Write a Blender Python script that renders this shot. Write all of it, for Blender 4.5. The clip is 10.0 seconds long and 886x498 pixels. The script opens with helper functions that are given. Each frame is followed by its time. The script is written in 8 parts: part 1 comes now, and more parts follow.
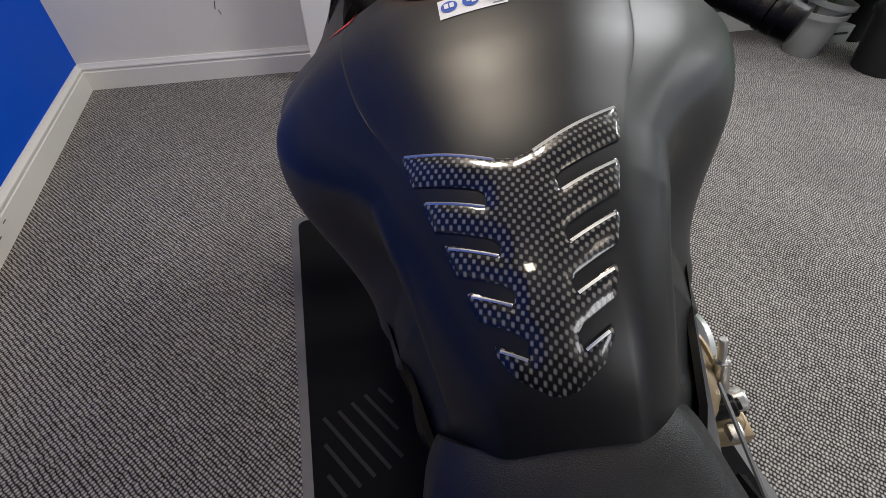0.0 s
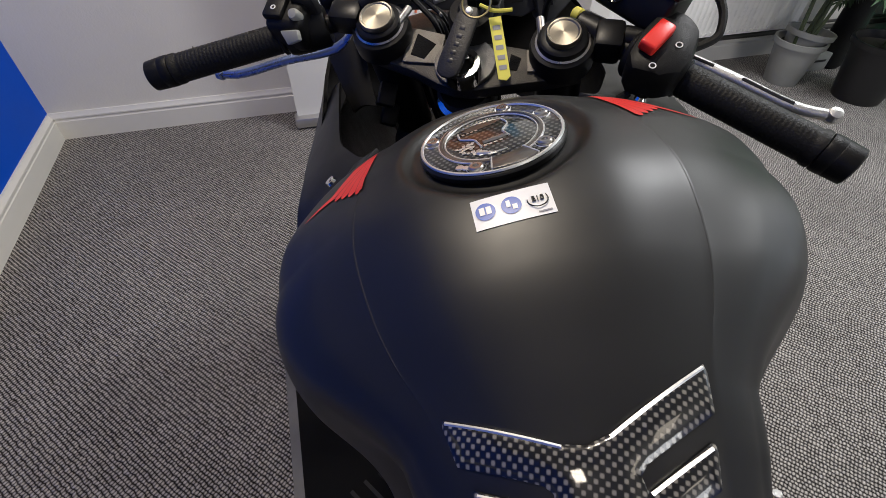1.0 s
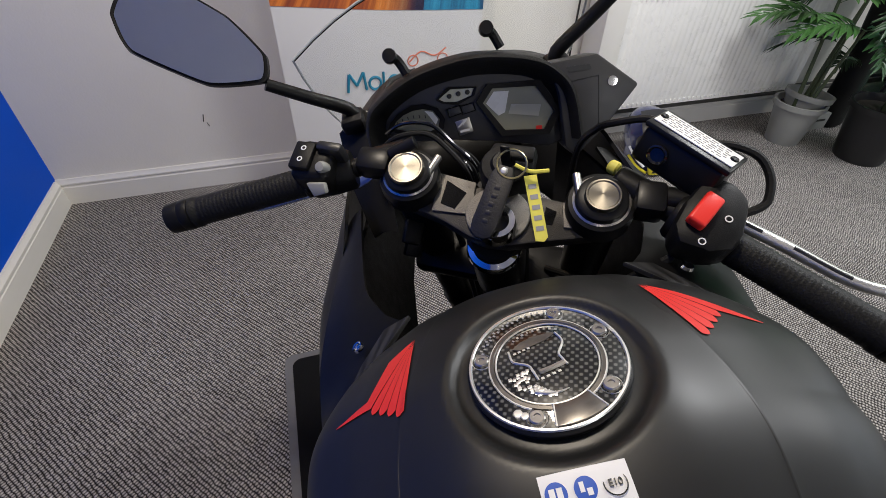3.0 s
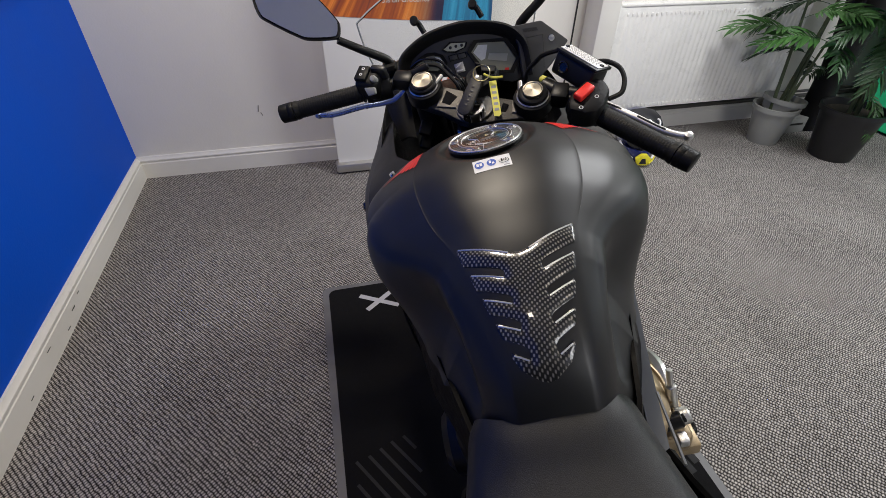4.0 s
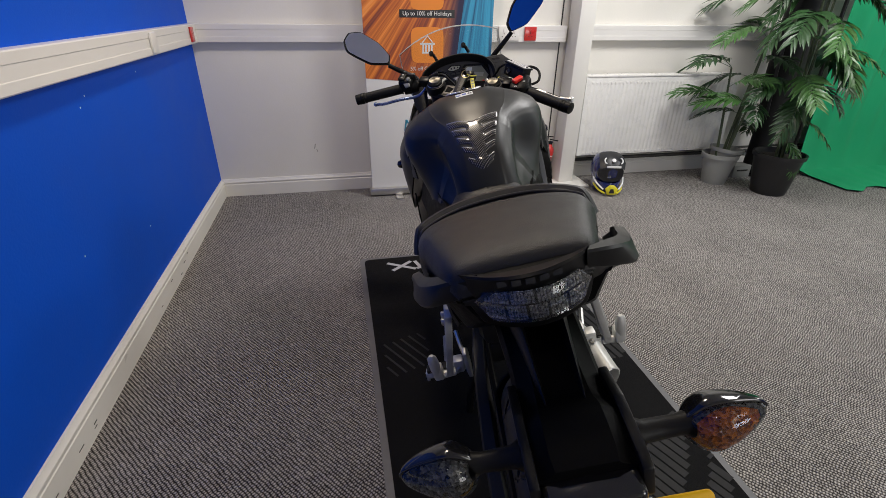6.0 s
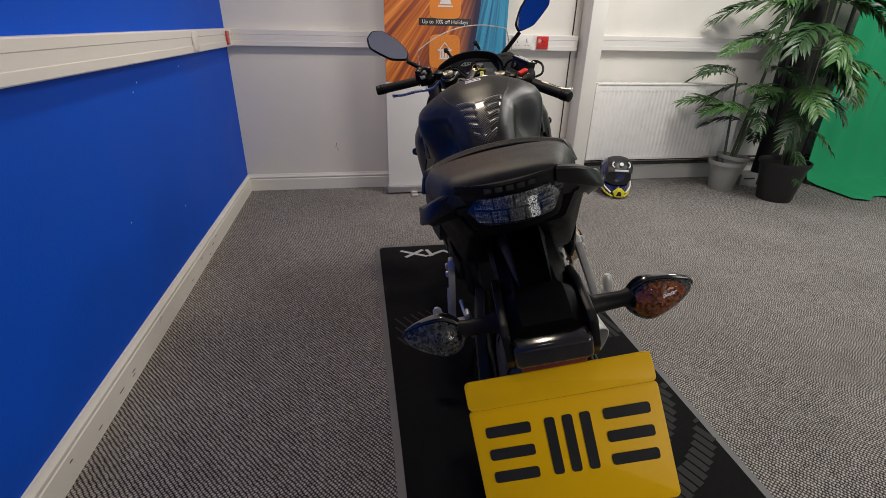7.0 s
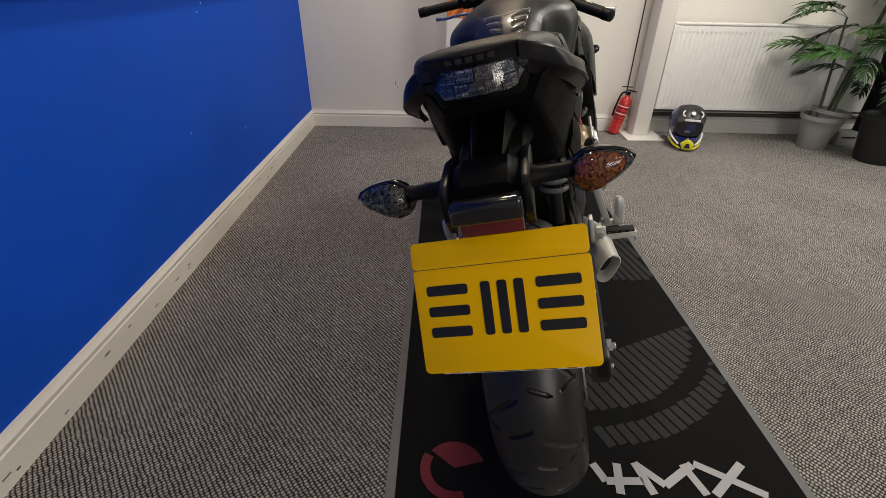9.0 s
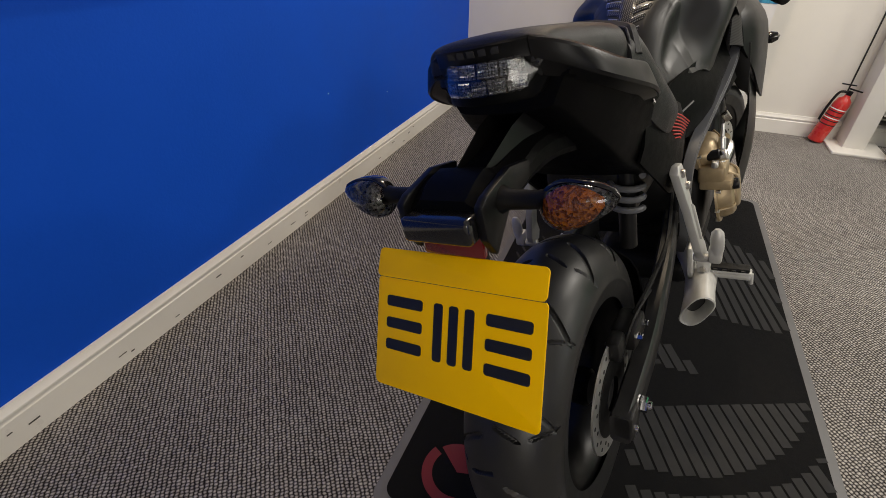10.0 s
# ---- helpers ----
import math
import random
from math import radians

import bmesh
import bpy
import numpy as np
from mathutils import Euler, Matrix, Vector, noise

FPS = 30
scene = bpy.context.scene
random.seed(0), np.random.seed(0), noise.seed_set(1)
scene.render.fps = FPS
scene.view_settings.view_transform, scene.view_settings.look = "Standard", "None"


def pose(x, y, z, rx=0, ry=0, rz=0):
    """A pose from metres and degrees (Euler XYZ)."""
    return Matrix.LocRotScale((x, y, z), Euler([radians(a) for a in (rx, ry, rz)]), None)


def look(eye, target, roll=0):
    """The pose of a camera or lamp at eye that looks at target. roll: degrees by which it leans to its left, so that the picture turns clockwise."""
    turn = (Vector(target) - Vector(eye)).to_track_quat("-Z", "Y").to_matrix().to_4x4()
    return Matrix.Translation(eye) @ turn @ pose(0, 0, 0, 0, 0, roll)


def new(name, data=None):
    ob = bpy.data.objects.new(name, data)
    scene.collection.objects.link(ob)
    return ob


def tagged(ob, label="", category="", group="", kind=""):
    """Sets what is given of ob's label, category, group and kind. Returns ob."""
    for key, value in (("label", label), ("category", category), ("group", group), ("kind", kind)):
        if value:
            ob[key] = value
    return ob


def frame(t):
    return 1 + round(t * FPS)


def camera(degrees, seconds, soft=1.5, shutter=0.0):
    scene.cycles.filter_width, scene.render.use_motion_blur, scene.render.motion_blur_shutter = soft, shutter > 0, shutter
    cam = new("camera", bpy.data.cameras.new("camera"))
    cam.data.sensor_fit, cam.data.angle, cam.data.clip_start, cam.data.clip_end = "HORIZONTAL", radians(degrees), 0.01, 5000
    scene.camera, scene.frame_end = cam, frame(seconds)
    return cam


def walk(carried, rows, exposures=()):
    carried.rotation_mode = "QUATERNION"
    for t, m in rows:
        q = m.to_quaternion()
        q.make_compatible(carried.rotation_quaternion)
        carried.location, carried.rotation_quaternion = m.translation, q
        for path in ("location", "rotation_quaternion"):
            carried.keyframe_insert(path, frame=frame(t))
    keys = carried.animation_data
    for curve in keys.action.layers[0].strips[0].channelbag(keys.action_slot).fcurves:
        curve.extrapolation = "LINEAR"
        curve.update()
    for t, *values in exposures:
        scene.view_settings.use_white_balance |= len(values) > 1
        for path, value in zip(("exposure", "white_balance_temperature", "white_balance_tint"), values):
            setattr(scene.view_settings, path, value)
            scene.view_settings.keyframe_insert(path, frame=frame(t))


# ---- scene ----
cam = camera(87.0, 10.0, 0.7)
PATH = [
    (0, (-0.132, 0.04, 1.122), (0.234, 1.362, -0.334), 1.8),
    (0.5, (-0.131, 0.11, 1.156), (0.275, 1.434, -0.287), 1.5),
    (1, (-0.128, 0.188, 1.181), (0.308, 1.529, -0.238), 1.8),
    (1.5, (-0.117, 0.26, 1.2), (0.34, 1.588, -0.223), 1.9),
    (2, (-0.108, 0.312, 1.204), (0.378, 1.611, -0.237), 1.9),
    (2.5, (-0.116, 0.348, 1.228), (0.376, 1.699, -0.162), 1.7),
    (2.7, (-0.121, 0.348, 1.245), (0.368, 1.737, -0.108), 1.7),
    (3.8, (-0.191, -0.031, 1.273), (0.193, 1.484, 0.025), 1.0),
    (4, (-0.22, -0.124, 1.282), (0.187, 1.397, 0.049), 1.1),
    (4.5, (-0.317, -0.371, 1.283), (0.113, 1.156, 0.064), 0.8),
    (5, (-0.344, -0.565, 1.277), (0.029, 1.02, 0.115), 0.8),
    (5.5, (-0.331, -0.786, 1.247), (0.038, 0.883, 0.209), 1.1),
    (5.7, (-0.348, -0.849, 1.237), (0.031, 0.85, 0.253), 1.0),
    (7, (-0.378, -1.127, 1.155), (-0.055, 0.648, 0.291), 1.4),
    (7.5, (-0.315, -1.157, 1.129), (-0.073, 0.623, 0.25), 1.3),
    (8, (-0.263, -1.183, 1.089), (-0.065, 0.569, 0.146), 1.2),
    (8.5, (-0.236, -1.206, 1.074), (-0.111, 0.533, 0.094), 1.3),
    (9, (-0.212, -1.239, 1.058), (-0.195, 0.481, 0.038), 1.2),
    (9.5, (-0.114, -1.192, 1.058), (-0.36, 0.477, -0.016), 1.0),
    (10, (0.032, -1.113, 1.082), (-0.587, 0.415, -0.05), 0.5),
]
LIGHTNESS = [(0, -0.12, 6400, 10), (4, -0.12, 6400, 10), (5.5, -0.14, 6550, 10), (7, -0.42, 6900, 10), (8.5, -0.30, 7250, 10), (10, -0.18, 7350, 10)]
walk(cam, [(t, look(eye, target, roll)) for t, eye, target, roll in PATH], LIGHTNESS)

# ---------------------------------------------------------------- light
world = bpy.data.worlds.new("world")
scene.world = world
world.use_nodes = True
wn = world.node_tree.nodes
wn["Background"].inputs[0].default_value = (0.75, 0.85, 1.0, 1)
wn["Background"].inputs[1].default_value = 0.4


X0, X1, Y0, Y1, H = -1.22, 4.62, -3.4, 2.44, 2.62  # inner faces of the room


def area(name, p, target, sx, sy, watts, col):
    li = bpy.data.lights.new(name, "AREA")
    li.shape, li.size, li.size_y, li.energy, li.color = "RECTANGLE", sx, sy, watts, col
    ob = new(name, li)
    ob.matrix_world = look(p, target)
    return ob


WARM, COOL = (1.0, 0.87, 0.70), (0.96, 0.96, 0.96)
# First three follow reflections; last two are unseen fill, added for floor and plate.
# x, y, width of the lit face, watts, tint
PANELS = [(-0.28, 0.95, 0.22, 25, WARM), (-0.65, -1.05, 0.13, 1.9, WARM), (1.65, 1.2, 0.6, 48, COOL), (3.4, 0.6, 0.6, 42, COOL), (1.1, -1.9, 0.6, 6, WARM)]
for px, py, wide, watts, tint in PANELS:
    area("ceiling_lamp_and_fill", (px, py, 2.56), (px, py, 0), wide, wide, watts, tint)
# Unseen east window, placed for a cool tint from the right.
area("unseen_window_light", (4.55, 0.2, 1.55), (1.0, 0.3, 0.7), 1.9, 1.2, 9, (0.83, 0.92, 1.0))
# Unseen south window, added to brighten the yellow plate.
area("unseen_window_light", (1.7, Y0 + 0.02, 1.55), (1.0, 0.0, 0.6), 1.3, 1.2, 38, (0.95, 0.95, 0.95))

# ---------------------------------------------------------------- materials


def mat(name, col, rough=0.5, metal=0.0, var=0.12, scale=14.0, bump=0.0, bscale=300.0, coat=0.0, rvar=0.08, spec=0.5):
    m = bpy.data.materials.new(name)
    m.use_nodes = True
    nt = m.node_tree
    b = nt.nodes["Principled BSDF"]
    tc = nt.nodes.new("ShaderNodeTexCoord")
    n1 = nt.nodes.new("ShaderNodeTexNoise")
    n1.inputs["Scale"].default_value, n1.inputs["Detail"].default_value, n1.inputs["Roughness"].default_value = scale, 6, 0.65
    nt.links.new(tc.outputs["Object"], n1.inputs["Vector"])
    mix = nt.nodes.new("ShaderNodeMix")
    mix.data_type = "RGBA"
    lo, hi = [max(0, c * (1 - var)) for c in col], [min(1, c * (1 + var)) for c in col]
    mix.inputs[6].default_value, mix.inputs[7].default_value = (*lo, 1), (*hi, 1)
    nt.links.new(n1.outputs["Fac"], mix.inputs[0])
    nt.links.new(mix.outputs[2], b.inputs["Base Color"])
    rr = nt.nodes.new("ShaderNodeMapRange")
    rr.inputs[1].default_value, rr.inputs[2].default_value = 0.3, 0.7
    rr.inputs[3].default_value, rr.inputs[4].default_value = max(0.02, rough - rvar), min(1, rough + rvar)
    nt.links.new(n1.outputs["Fac"], rr.inputs[0])
    nt.links.new(rr.outputs[0], b.inputs["Roughness"])
    b.inputs["Metallic"].default_value = metal
    b.inputs["Coat Weight"].default_value = coat
    b.inputs["Coat Roughness"].default_value = 0.06
    b.inputs["Specular IOR Level"].default_value = spec
    if bump:
        n2 = nt.nodes.new("ShaderNodeTexNoise")
        n2.inputs["Scale"].default_value, n2.inputs["Detail"].default_value = bscale, 3
        nt.links.new(tc.outputs["Object"], n2.inputs["Vector"])
        bp = nt.nodes.new("ShaderNodeBump")
        bp.inputs["Strength"].default_value, bp.inputs["Distance"].default_value = bump, 0.002
        nt.links.new(n2.outputs["Fac"], bp.inputs["Height"])
        nt.links.new(bp.outputs["Normal"], b.inputs["Normal"])
    return m


def glass(name, col=(1, 1, 1), rough=0.02, ior=1.45):
    m = bpy.data.materials.new(name)
    m.use_nodes = True
    b = m.node_tree.nodes["Principled BSDF"]
    b.inputs["Base Color"].default_value = (*col, 1)
    b.inputs["Transmission Weight"].default_value = 1
    b.inputs["Roughness"].default_value, b.inputs["IOR"].default_value = rough, ior
    return m


def node(nt, kind, **kw):
    n = nt.nodes.new(kind)
    for k, v in kw.items():
        n.inputs[k].default_value = v
    return n


def math_node(nt, op, a, b=0.0, c=0.0):
    n = nt.nodes.new("ShaderNodeMath")
    n.operation = op
    for i, v in enumerate((a, b, c)):
        if isinstance(v, (int, float)):
            n.inputs[i].default_value = v
        else:
            nt.links.new(v, n.inputs[i])
    return n.outputs[0]


def ramp(nt, fac, stops):
    n = nt.nodes.new("ShaderNodeValToRGB")
    while len(n.color_ramp.elements) < len(stops):
        n.color_ramp.elements.new(0.5)
    for e, (p, c) in zip(n.color_ramp.elements, stops):
        e.position, e.color = p, (*c, 1)
    nt.links.new(fac, n.inputs[0])
    return n.outputs[0]


def carpet_material():
    m = bpy.data.materials.new("ribbed_loop_carpet")
    m.use_nodes = True
    nt = m.node_tree
    b = nt.nodes["Principled BSDF"]
    tc = nt.nodes.new("ShaderNodeTexCoord")
    warp = node(nt, "ShaderNodeTexNoise", Scale=55.0, Detail=2.0)
    nt.links.new(tc.outputs["Object"], warp.inputs["Vector"])
    sep = nt.nodes.new("ShaderNodeSeparateXYZ")
    rot = nt.nodes.new("ShaderNodeMapping")
    rot.inputs["Rotation"].default_value = (0, 0, radians(-40))
    nt.links.new(tc.outputs["Object"], rot.inputs["Vector"])
    nt.links.new(rot.outputs[0], sep.inputs[0])
    w = math_node(nt, "MULTIPLY_ADD", warp.outputs["Fac"], 0.010, -0.005)
    u = math_node(nt, "ADD", sep.outputs[0], w)
    rows = math_node(nt, "MULTIPLY", u, 1 / 0.0105)
    idx = math_node(nt, "FLOOR", rows)
    fr = math_node(nt, "SUBTRACT", rows, idx)
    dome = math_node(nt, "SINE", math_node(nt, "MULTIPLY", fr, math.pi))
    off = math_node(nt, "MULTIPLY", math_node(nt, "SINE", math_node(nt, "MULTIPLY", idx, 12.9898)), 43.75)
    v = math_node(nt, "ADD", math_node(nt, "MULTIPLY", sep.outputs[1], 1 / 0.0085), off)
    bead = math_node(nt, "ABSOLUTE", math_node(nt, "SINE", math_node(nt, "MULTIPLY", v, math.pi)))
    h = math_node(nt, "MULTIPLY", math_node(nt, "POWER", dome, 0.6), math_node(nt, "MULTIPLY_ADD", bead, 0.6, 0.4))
    cell = nt.nodes.new("ShaderNodeCombineXYZ")
    nt.links.new(idx, cell.inputs[0])
    nt.links.new(math_node(nt, "FLOOR", v), cell.inputs[1])
    loop = nt.nodes.new("ShaderNodeTexWhiteNoise")
    loop.noise_dimensions = "2D"
    nt.links.new(cell.outputs[0], loop.inputs["Vector"])
    fleck = node(nt, "ShaderNodeTexNoise", Scale=420.0, Detail=2.0, Roughness=0.7)
    nt.links.new(tc.outputs["Object"], fleck.inputs["Vector"])
    patch = node(nt, "ShaderNodeTexNoise", Scale=2.2, Detail=4.0)
    nt.links.new(tc.outputs["Object"], patch.inputs["Vector"])
    # Loop height sets the colour too: gaps between loops come out nearly black.
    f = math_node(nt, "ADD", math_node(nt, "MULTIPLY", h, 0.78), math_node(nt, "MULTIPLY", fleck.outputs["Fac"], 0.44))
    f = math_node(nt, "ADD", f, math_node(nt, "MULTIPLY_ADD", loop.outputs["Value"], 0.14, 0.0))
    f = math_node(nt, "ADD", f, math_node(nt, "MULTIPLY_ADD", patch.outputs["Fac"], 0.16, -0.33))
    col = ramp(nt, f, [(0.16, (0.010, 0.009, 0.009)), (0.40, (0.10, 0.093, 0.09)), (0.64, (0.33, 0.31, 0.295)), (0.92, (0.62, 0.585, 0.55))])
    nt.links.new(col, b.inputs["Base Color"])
    b.inputs["Roughness"].default_value = 0.95
    b.inputs["Specular IOR Level"].default_value = 0.15
    bp = nt.nodes.new("ShaderNodeBump")
    bp.inputs["Strength"].default_value, bp.inputs["Distance"].default_value = 0.8, 0.004
    nt.links.new(math_node(nt, "ADD", h, math_node(nt, "MULTIPLY", fleck.outputs["Fac"], 0.5)), bp.inputs["Height"])
    nt.links.new(bp.outputs["Normal"], b.inputs["Normal"])
    return m


def carbon_material(name, cell, lo, hi, coat=1.0, rough=0.3, bands=False):
    m = bpy.data.materials.new(name)
    m.use_nodes = True
    nt = m.node_tree
    b = nt.nodes["Principled BSDF"]
    tc = nt.nodes.new("ShaderNodeTexCoord")
    sep = nt.nodes.new("ShaderNodeSeparateXYZ")
    rot = nt.nodes.new("ShaderNodeMapping")
    rot.inputs["Rotation"].default_value = (0, 0, radians(45 if bands else 20))
    nt.links.new(tc.outputs["Object"], rot.inputs["Vector"])
    nt.links.new(rot.outputs[0], sep.inputs[0])
    x = math_node(nt, "MULTIPLY", sep.outputs[0], 1 / cell)
    y = math_node(nt, "MULTIPLY", sep.outputs[1], 1 / cell)
    par = math_node(nt, "MODULO", math_node(nt, "ADD", math_node(nt, "FLOOR", x), math_node(nt, "FLOOR", y)), 2.0)
    par = math_node(nt, "ABSOLUTE", par)
    gx = math_node(nt, "SINE", math_node(nt, "MULTIPLY", math_node(nt, "FRACT", x), math.pi))
    gy = math_node(nt, "SINE", math_node(nt, "MULTIPLY", math_node(nt, "FRACT", y), math.pi))
    f = math_node(nt, "MULTIPLY", par, math_node(nt, "MULTIPLY", gx, gy))
    if bands:
        f = math_node(nt, "POWER", math_node(nt, "ABSOLUTE", math_node(nt, "SINE", math_node(nt, "MULTIPLY", sep.outputs[2], math.pi / cell))), 2.0)
    col = ramp(nt, f, [(0.05, lo), (0.75, hi)])
    nt.links.new(col, b.inputs["Base Color"])
    b.inputs["Roughness"].default_value = rough
    b.inputs["Specular IOR Level"].default_value = 0.3
    b.inputs["Coat Weight"].default_value = coat
    b.inputs["Coat Roughness"].default_value = 0.04
    return m


def facet_material(name, scale, lo, hi, rough=0.3):
    m = bpy.data.materials.new(name)
    m.use_nodes = True
    nt = m.node_tree
    b = nt.nodes["Principled BSDF"]
    tc = nt.nodes.new("ShaderNodeTexCoord")
    vo = node(nt, "ShaderNodeTexVoronoi", Scale=scale)
    nt.links.new(tc.outputs["Object"], vo.inputs["Vector"])
    grey = nt.nodes.new("ShaderNodeRGBToBW")
    nt.links.new(vo.outputs["Color"], grey.inputs[0])
    nt.links.new(ramp(nt, grey.outputs[0], [(0.25, lo), (0.75, hi)]), b.inputs["Base Color"])
    b.inputs["Roughness"].default_value, b.inputs["Coat Weight"].default_value = rough, 0.6
    bp = nt.nodes.new("ShaderNodeBump")
    bp.inputs["Strength"].default_value, bp.inputs["Distance"].default_value = 0.6, 0.003
    nt.links.new(vo.outputs["Distance"], bp.inputs["Height"])
    nt.links.new(bp.outputs["Normal"], b.inputs["Normal"])
    return m


def brushed(name, col, rings=True):
    m = bpy.data.materials.new(name)
    m.use_nodes = True
    nt = m.node_tree
    b = nt.nodes["Principled BSDF"]
    b.inputs["Metallic"].default_value, b.inputs["Roughness"].default_value = 1, 0.4
    b.inputs["Anisotropic"].default_value = 0.7
    tc = nt.nodes.new("ShaderNodeTexCoord")
    n = node(nt, "ShaderNodeTexNoise", Scale=900.0, Detail=2.0)
    nt.links.new(tc.outputs["Object"], n.inputs["Vector"])
    c = ramp(nt, n.outputs["Fac"], [(0.3, tuple(v * 0.8 for v in col)), (0.7, col)])
    nt.links.new(c, b.inputs["Base Color"])
    return m


def poster_material():
    """Orange light streaks that fan out, a dark middle and a teal field with dark bands."""
    m = bpy.data.materials.new("printed_banner_artwork")
    m.use_nodes = True
    nt = m.node_tree
    b = nt.nodes["Principled BSDF"]
    tc = nt.nodes.new("ShaderNodeTexCoord")
    sep = nt.nodes.new("ShaderNodeSeparateXYZ")
    nt.links.new(tc.outputs["Object"], sep.inputs[0])
    x, z = sep.outputs[0], sep.outputs[2]
    dx, dz = math_node(nt, "ADD", x, 0.45), math_node(nt, "ADD", z, 0.25)
    ang = math_node(nt, "ARCTAN2", math_node(nt, "ADD", x, -0.62), math_node(nt, "ADD", z, -1.95))
    comb = nt.nodes.new("ShaderNodeCombineXYZ")
    nt.links.new(math_node(nt, "MULTIPLY", ang, 26.0), comb.inputs[0])
    nt.links.new(math_node(nt, "MULTIPLY", z, 0.7), comb.inputs[1])
    n = node(nt, "ShaderNodeTexNoise", Scale=1.0, Detail=4.0, Roughness=0.6)
    nt.links.new(comb.outputs[0], n.inputs["Vector"])
    streak = ramp(nt, n.outputs["Fac"], [(0.3, (0.10, 0.025, 0.03)), (0.45, (0.42, 0.09, 0.02)), (0.58, (0.8, 0.25, 0.04)), (0.75, (0.95, 0.55, 0.22))])
    teal = ramp(nt, n.outputs["Fac"], [(0.35, (0.01, 0.09, 0.2)), (0.55, (0.03, 0.3, 0.5)), (0.8, (0.08, 0.42, 0.6))])
    edge = math_node(nt, "ADD", math_node(nt, "MULTIPLY", x, 1.0), math_node(nt, "MULTIPLY_ADD", z, -0.12, -0.17))
    fac = nt.nodes.new("ShaderNodeMapRange")
    fac.inputs[1].default_value, fac.inputs[2].default_value = -0.03, 0.1
    nt.links.new(edge, fac.inputs[0])
    dark = nt.nodes.new("ShaderNodeMix")
    dark.data_type = "RGBA"
    dark.inputs[7].default_value = (0.02, 0.015, 0.05, 1)
    nt.links.new(streak, dark.inputs[6])
    nt.links.new(fac.outputs[0], dark.inputs[0])
    fac2 = math_node(nt, "GREATER_THAN", edge, 0.13)
    mx = nt.nodes.new("ShaderNodeMix")
    mx.data_type = "RGBA"
    nt.links.new(fac2, mx.inputs[0])
    nt.links.new(dark.outputs[2], mx.inputs[6])
    nt.links.new(teal, mx.inputs[7])
    nt.links.new(mx.outputs[2], b.inputs["Base Color"])
    b.inputs["Roughness"].default_value = 0.5
    return m


WALL = mat("painted_plaster_white", (0.76, 0.735, 0.68), 0.65, var=0.05, scale=3, bump=0.25, bscale=140)
BLUE = mat("painted_wall_blue", (0.0004, 0.080, 0.60), 0.55, var=0.10, scale=2.5, bump=0.3, bscale=120, spec=0.12)
GLOSSWHITE = mat("gloss_white_woodwork", (0.78, 0.76, 0.71), 0.35, var=0.05, scale=6, bump=0.1, bscale=60)
TRUNK = mat("white_plastic_trunking", (0.76, 0.74, 0.71), 0.4, var=0.03)
RADWHITE = mat("radiator_enamel", (0.8, 0.79, 0.76), 0.3, var=0.03)
CEIL = mat("ceiling_paint", (0.74, 0.73, 0.71), 0.8, var=0.04)
CARPET = carpet_material()
TANK = mat("satin_black_paint", (0.0070, 0.0070, 0.0068), 0.415, var=0.05, scale=30, rvar=0.02, spec=0.50)
PLASTIC = mat("black_plastic", (0.0060, 0.0060, 0.0062), 0.46, var=0.1, scale=60, bump=0.15, bscale=900, spec=0.18)
TAILBLACK = mat("tail_black_plastic", (0.0026, 0.0026, 0.0029), 0.44, var=0.1, scale=60, bump=0.1, bscale=900, spec=0.06)
SATIN = mat("satin_black_panel", (0.004, 0.004, 0.0045), 0.38, var=0.05, scale=30, rvar=0.03, spec=0.24)
GLOSS = mat("gloss_black_plastic", (0.008, 0.008, 0.009), 0.12, coat=0.5)
VINYL = mat("black_seat_vinyl", (0.005, 0.005, 0.0055), 0.46, var=0.1, scale=40, bump=0.25, bscale=1100, spec=0.48)
VINYLTEX = mat("textured_black_vinyl", (0.005, 0.005, 0.0055), 0.44, bump=0.35, bscale=900, spec=0.46)
RUBBER = mat("black_rubber", (0.008, 0.008, 0.008), 0.55, bump=0.3, bscale=500, spec=0.22)
TYRE = mat("tyre_rubber", (0.012, 0.012, 0.0122), 0.40, bump=0.06, bscale=500, spec=0.5)
ARMBLACK = mat("black_painted_arm", (0.013, 0.013, 0.0135), 0.36, var=0.15, scale=30, spec=0.5)
METALBLK = mat("black_metal", (0.013, 0.013, 0.0133), 0.36, metal=0.5, spec=0.36)
ALU = mat("cast_aluminium", (0.68, 0.67, 0.64), 0.36, metal=1.0, bump=0.2, bscale=500)
SILVER = mat("grey_painted_frame", (0.13, 0.135, 0.145), 0.40, metal=0.25, spec=0.3)
CHROME = mat("chrome", (0.8, 0.8, 0.8), 0.08, metal=1.0, rvar=0.03)
STEEL = mat("brushed_steel", (0.5, 0.48, 0.45), 0.3, metal=1.0)
BRONZE = mat("bronze_engine_cover", (0.36, 0.275, 0.165), 0.40, metal=0.5, var=0.3, scale=40, bump=0.15, bscale=400)
CAST = mat("silver_painted_casting", (0.56, 0.56, 0.54), 0.42, metal=0.45, var=0.12, scale=50, bump=0.15, bscale=500)
CLAMP = mat("bead_blasted_clamp", (0.17, 0.16, 0.145), 0.5, metal=0.8, bump=0.4, bscale=900)
CAPMETAL = mat("dark_brushed_cap_metal", (0.17, 0.158, 0.145), 0.34, metal=0.85, var=0.3, scale=60)
BRASS = mat("brass_wire", (0.55, 0.47, 0.24), 0.35, metal=1.0)
CLAMPDARK = mat("worn_clamp_metal", (0.05, 0.047, 0.043), 0.45, metal=0.7, bump=0.3, bscale=900)
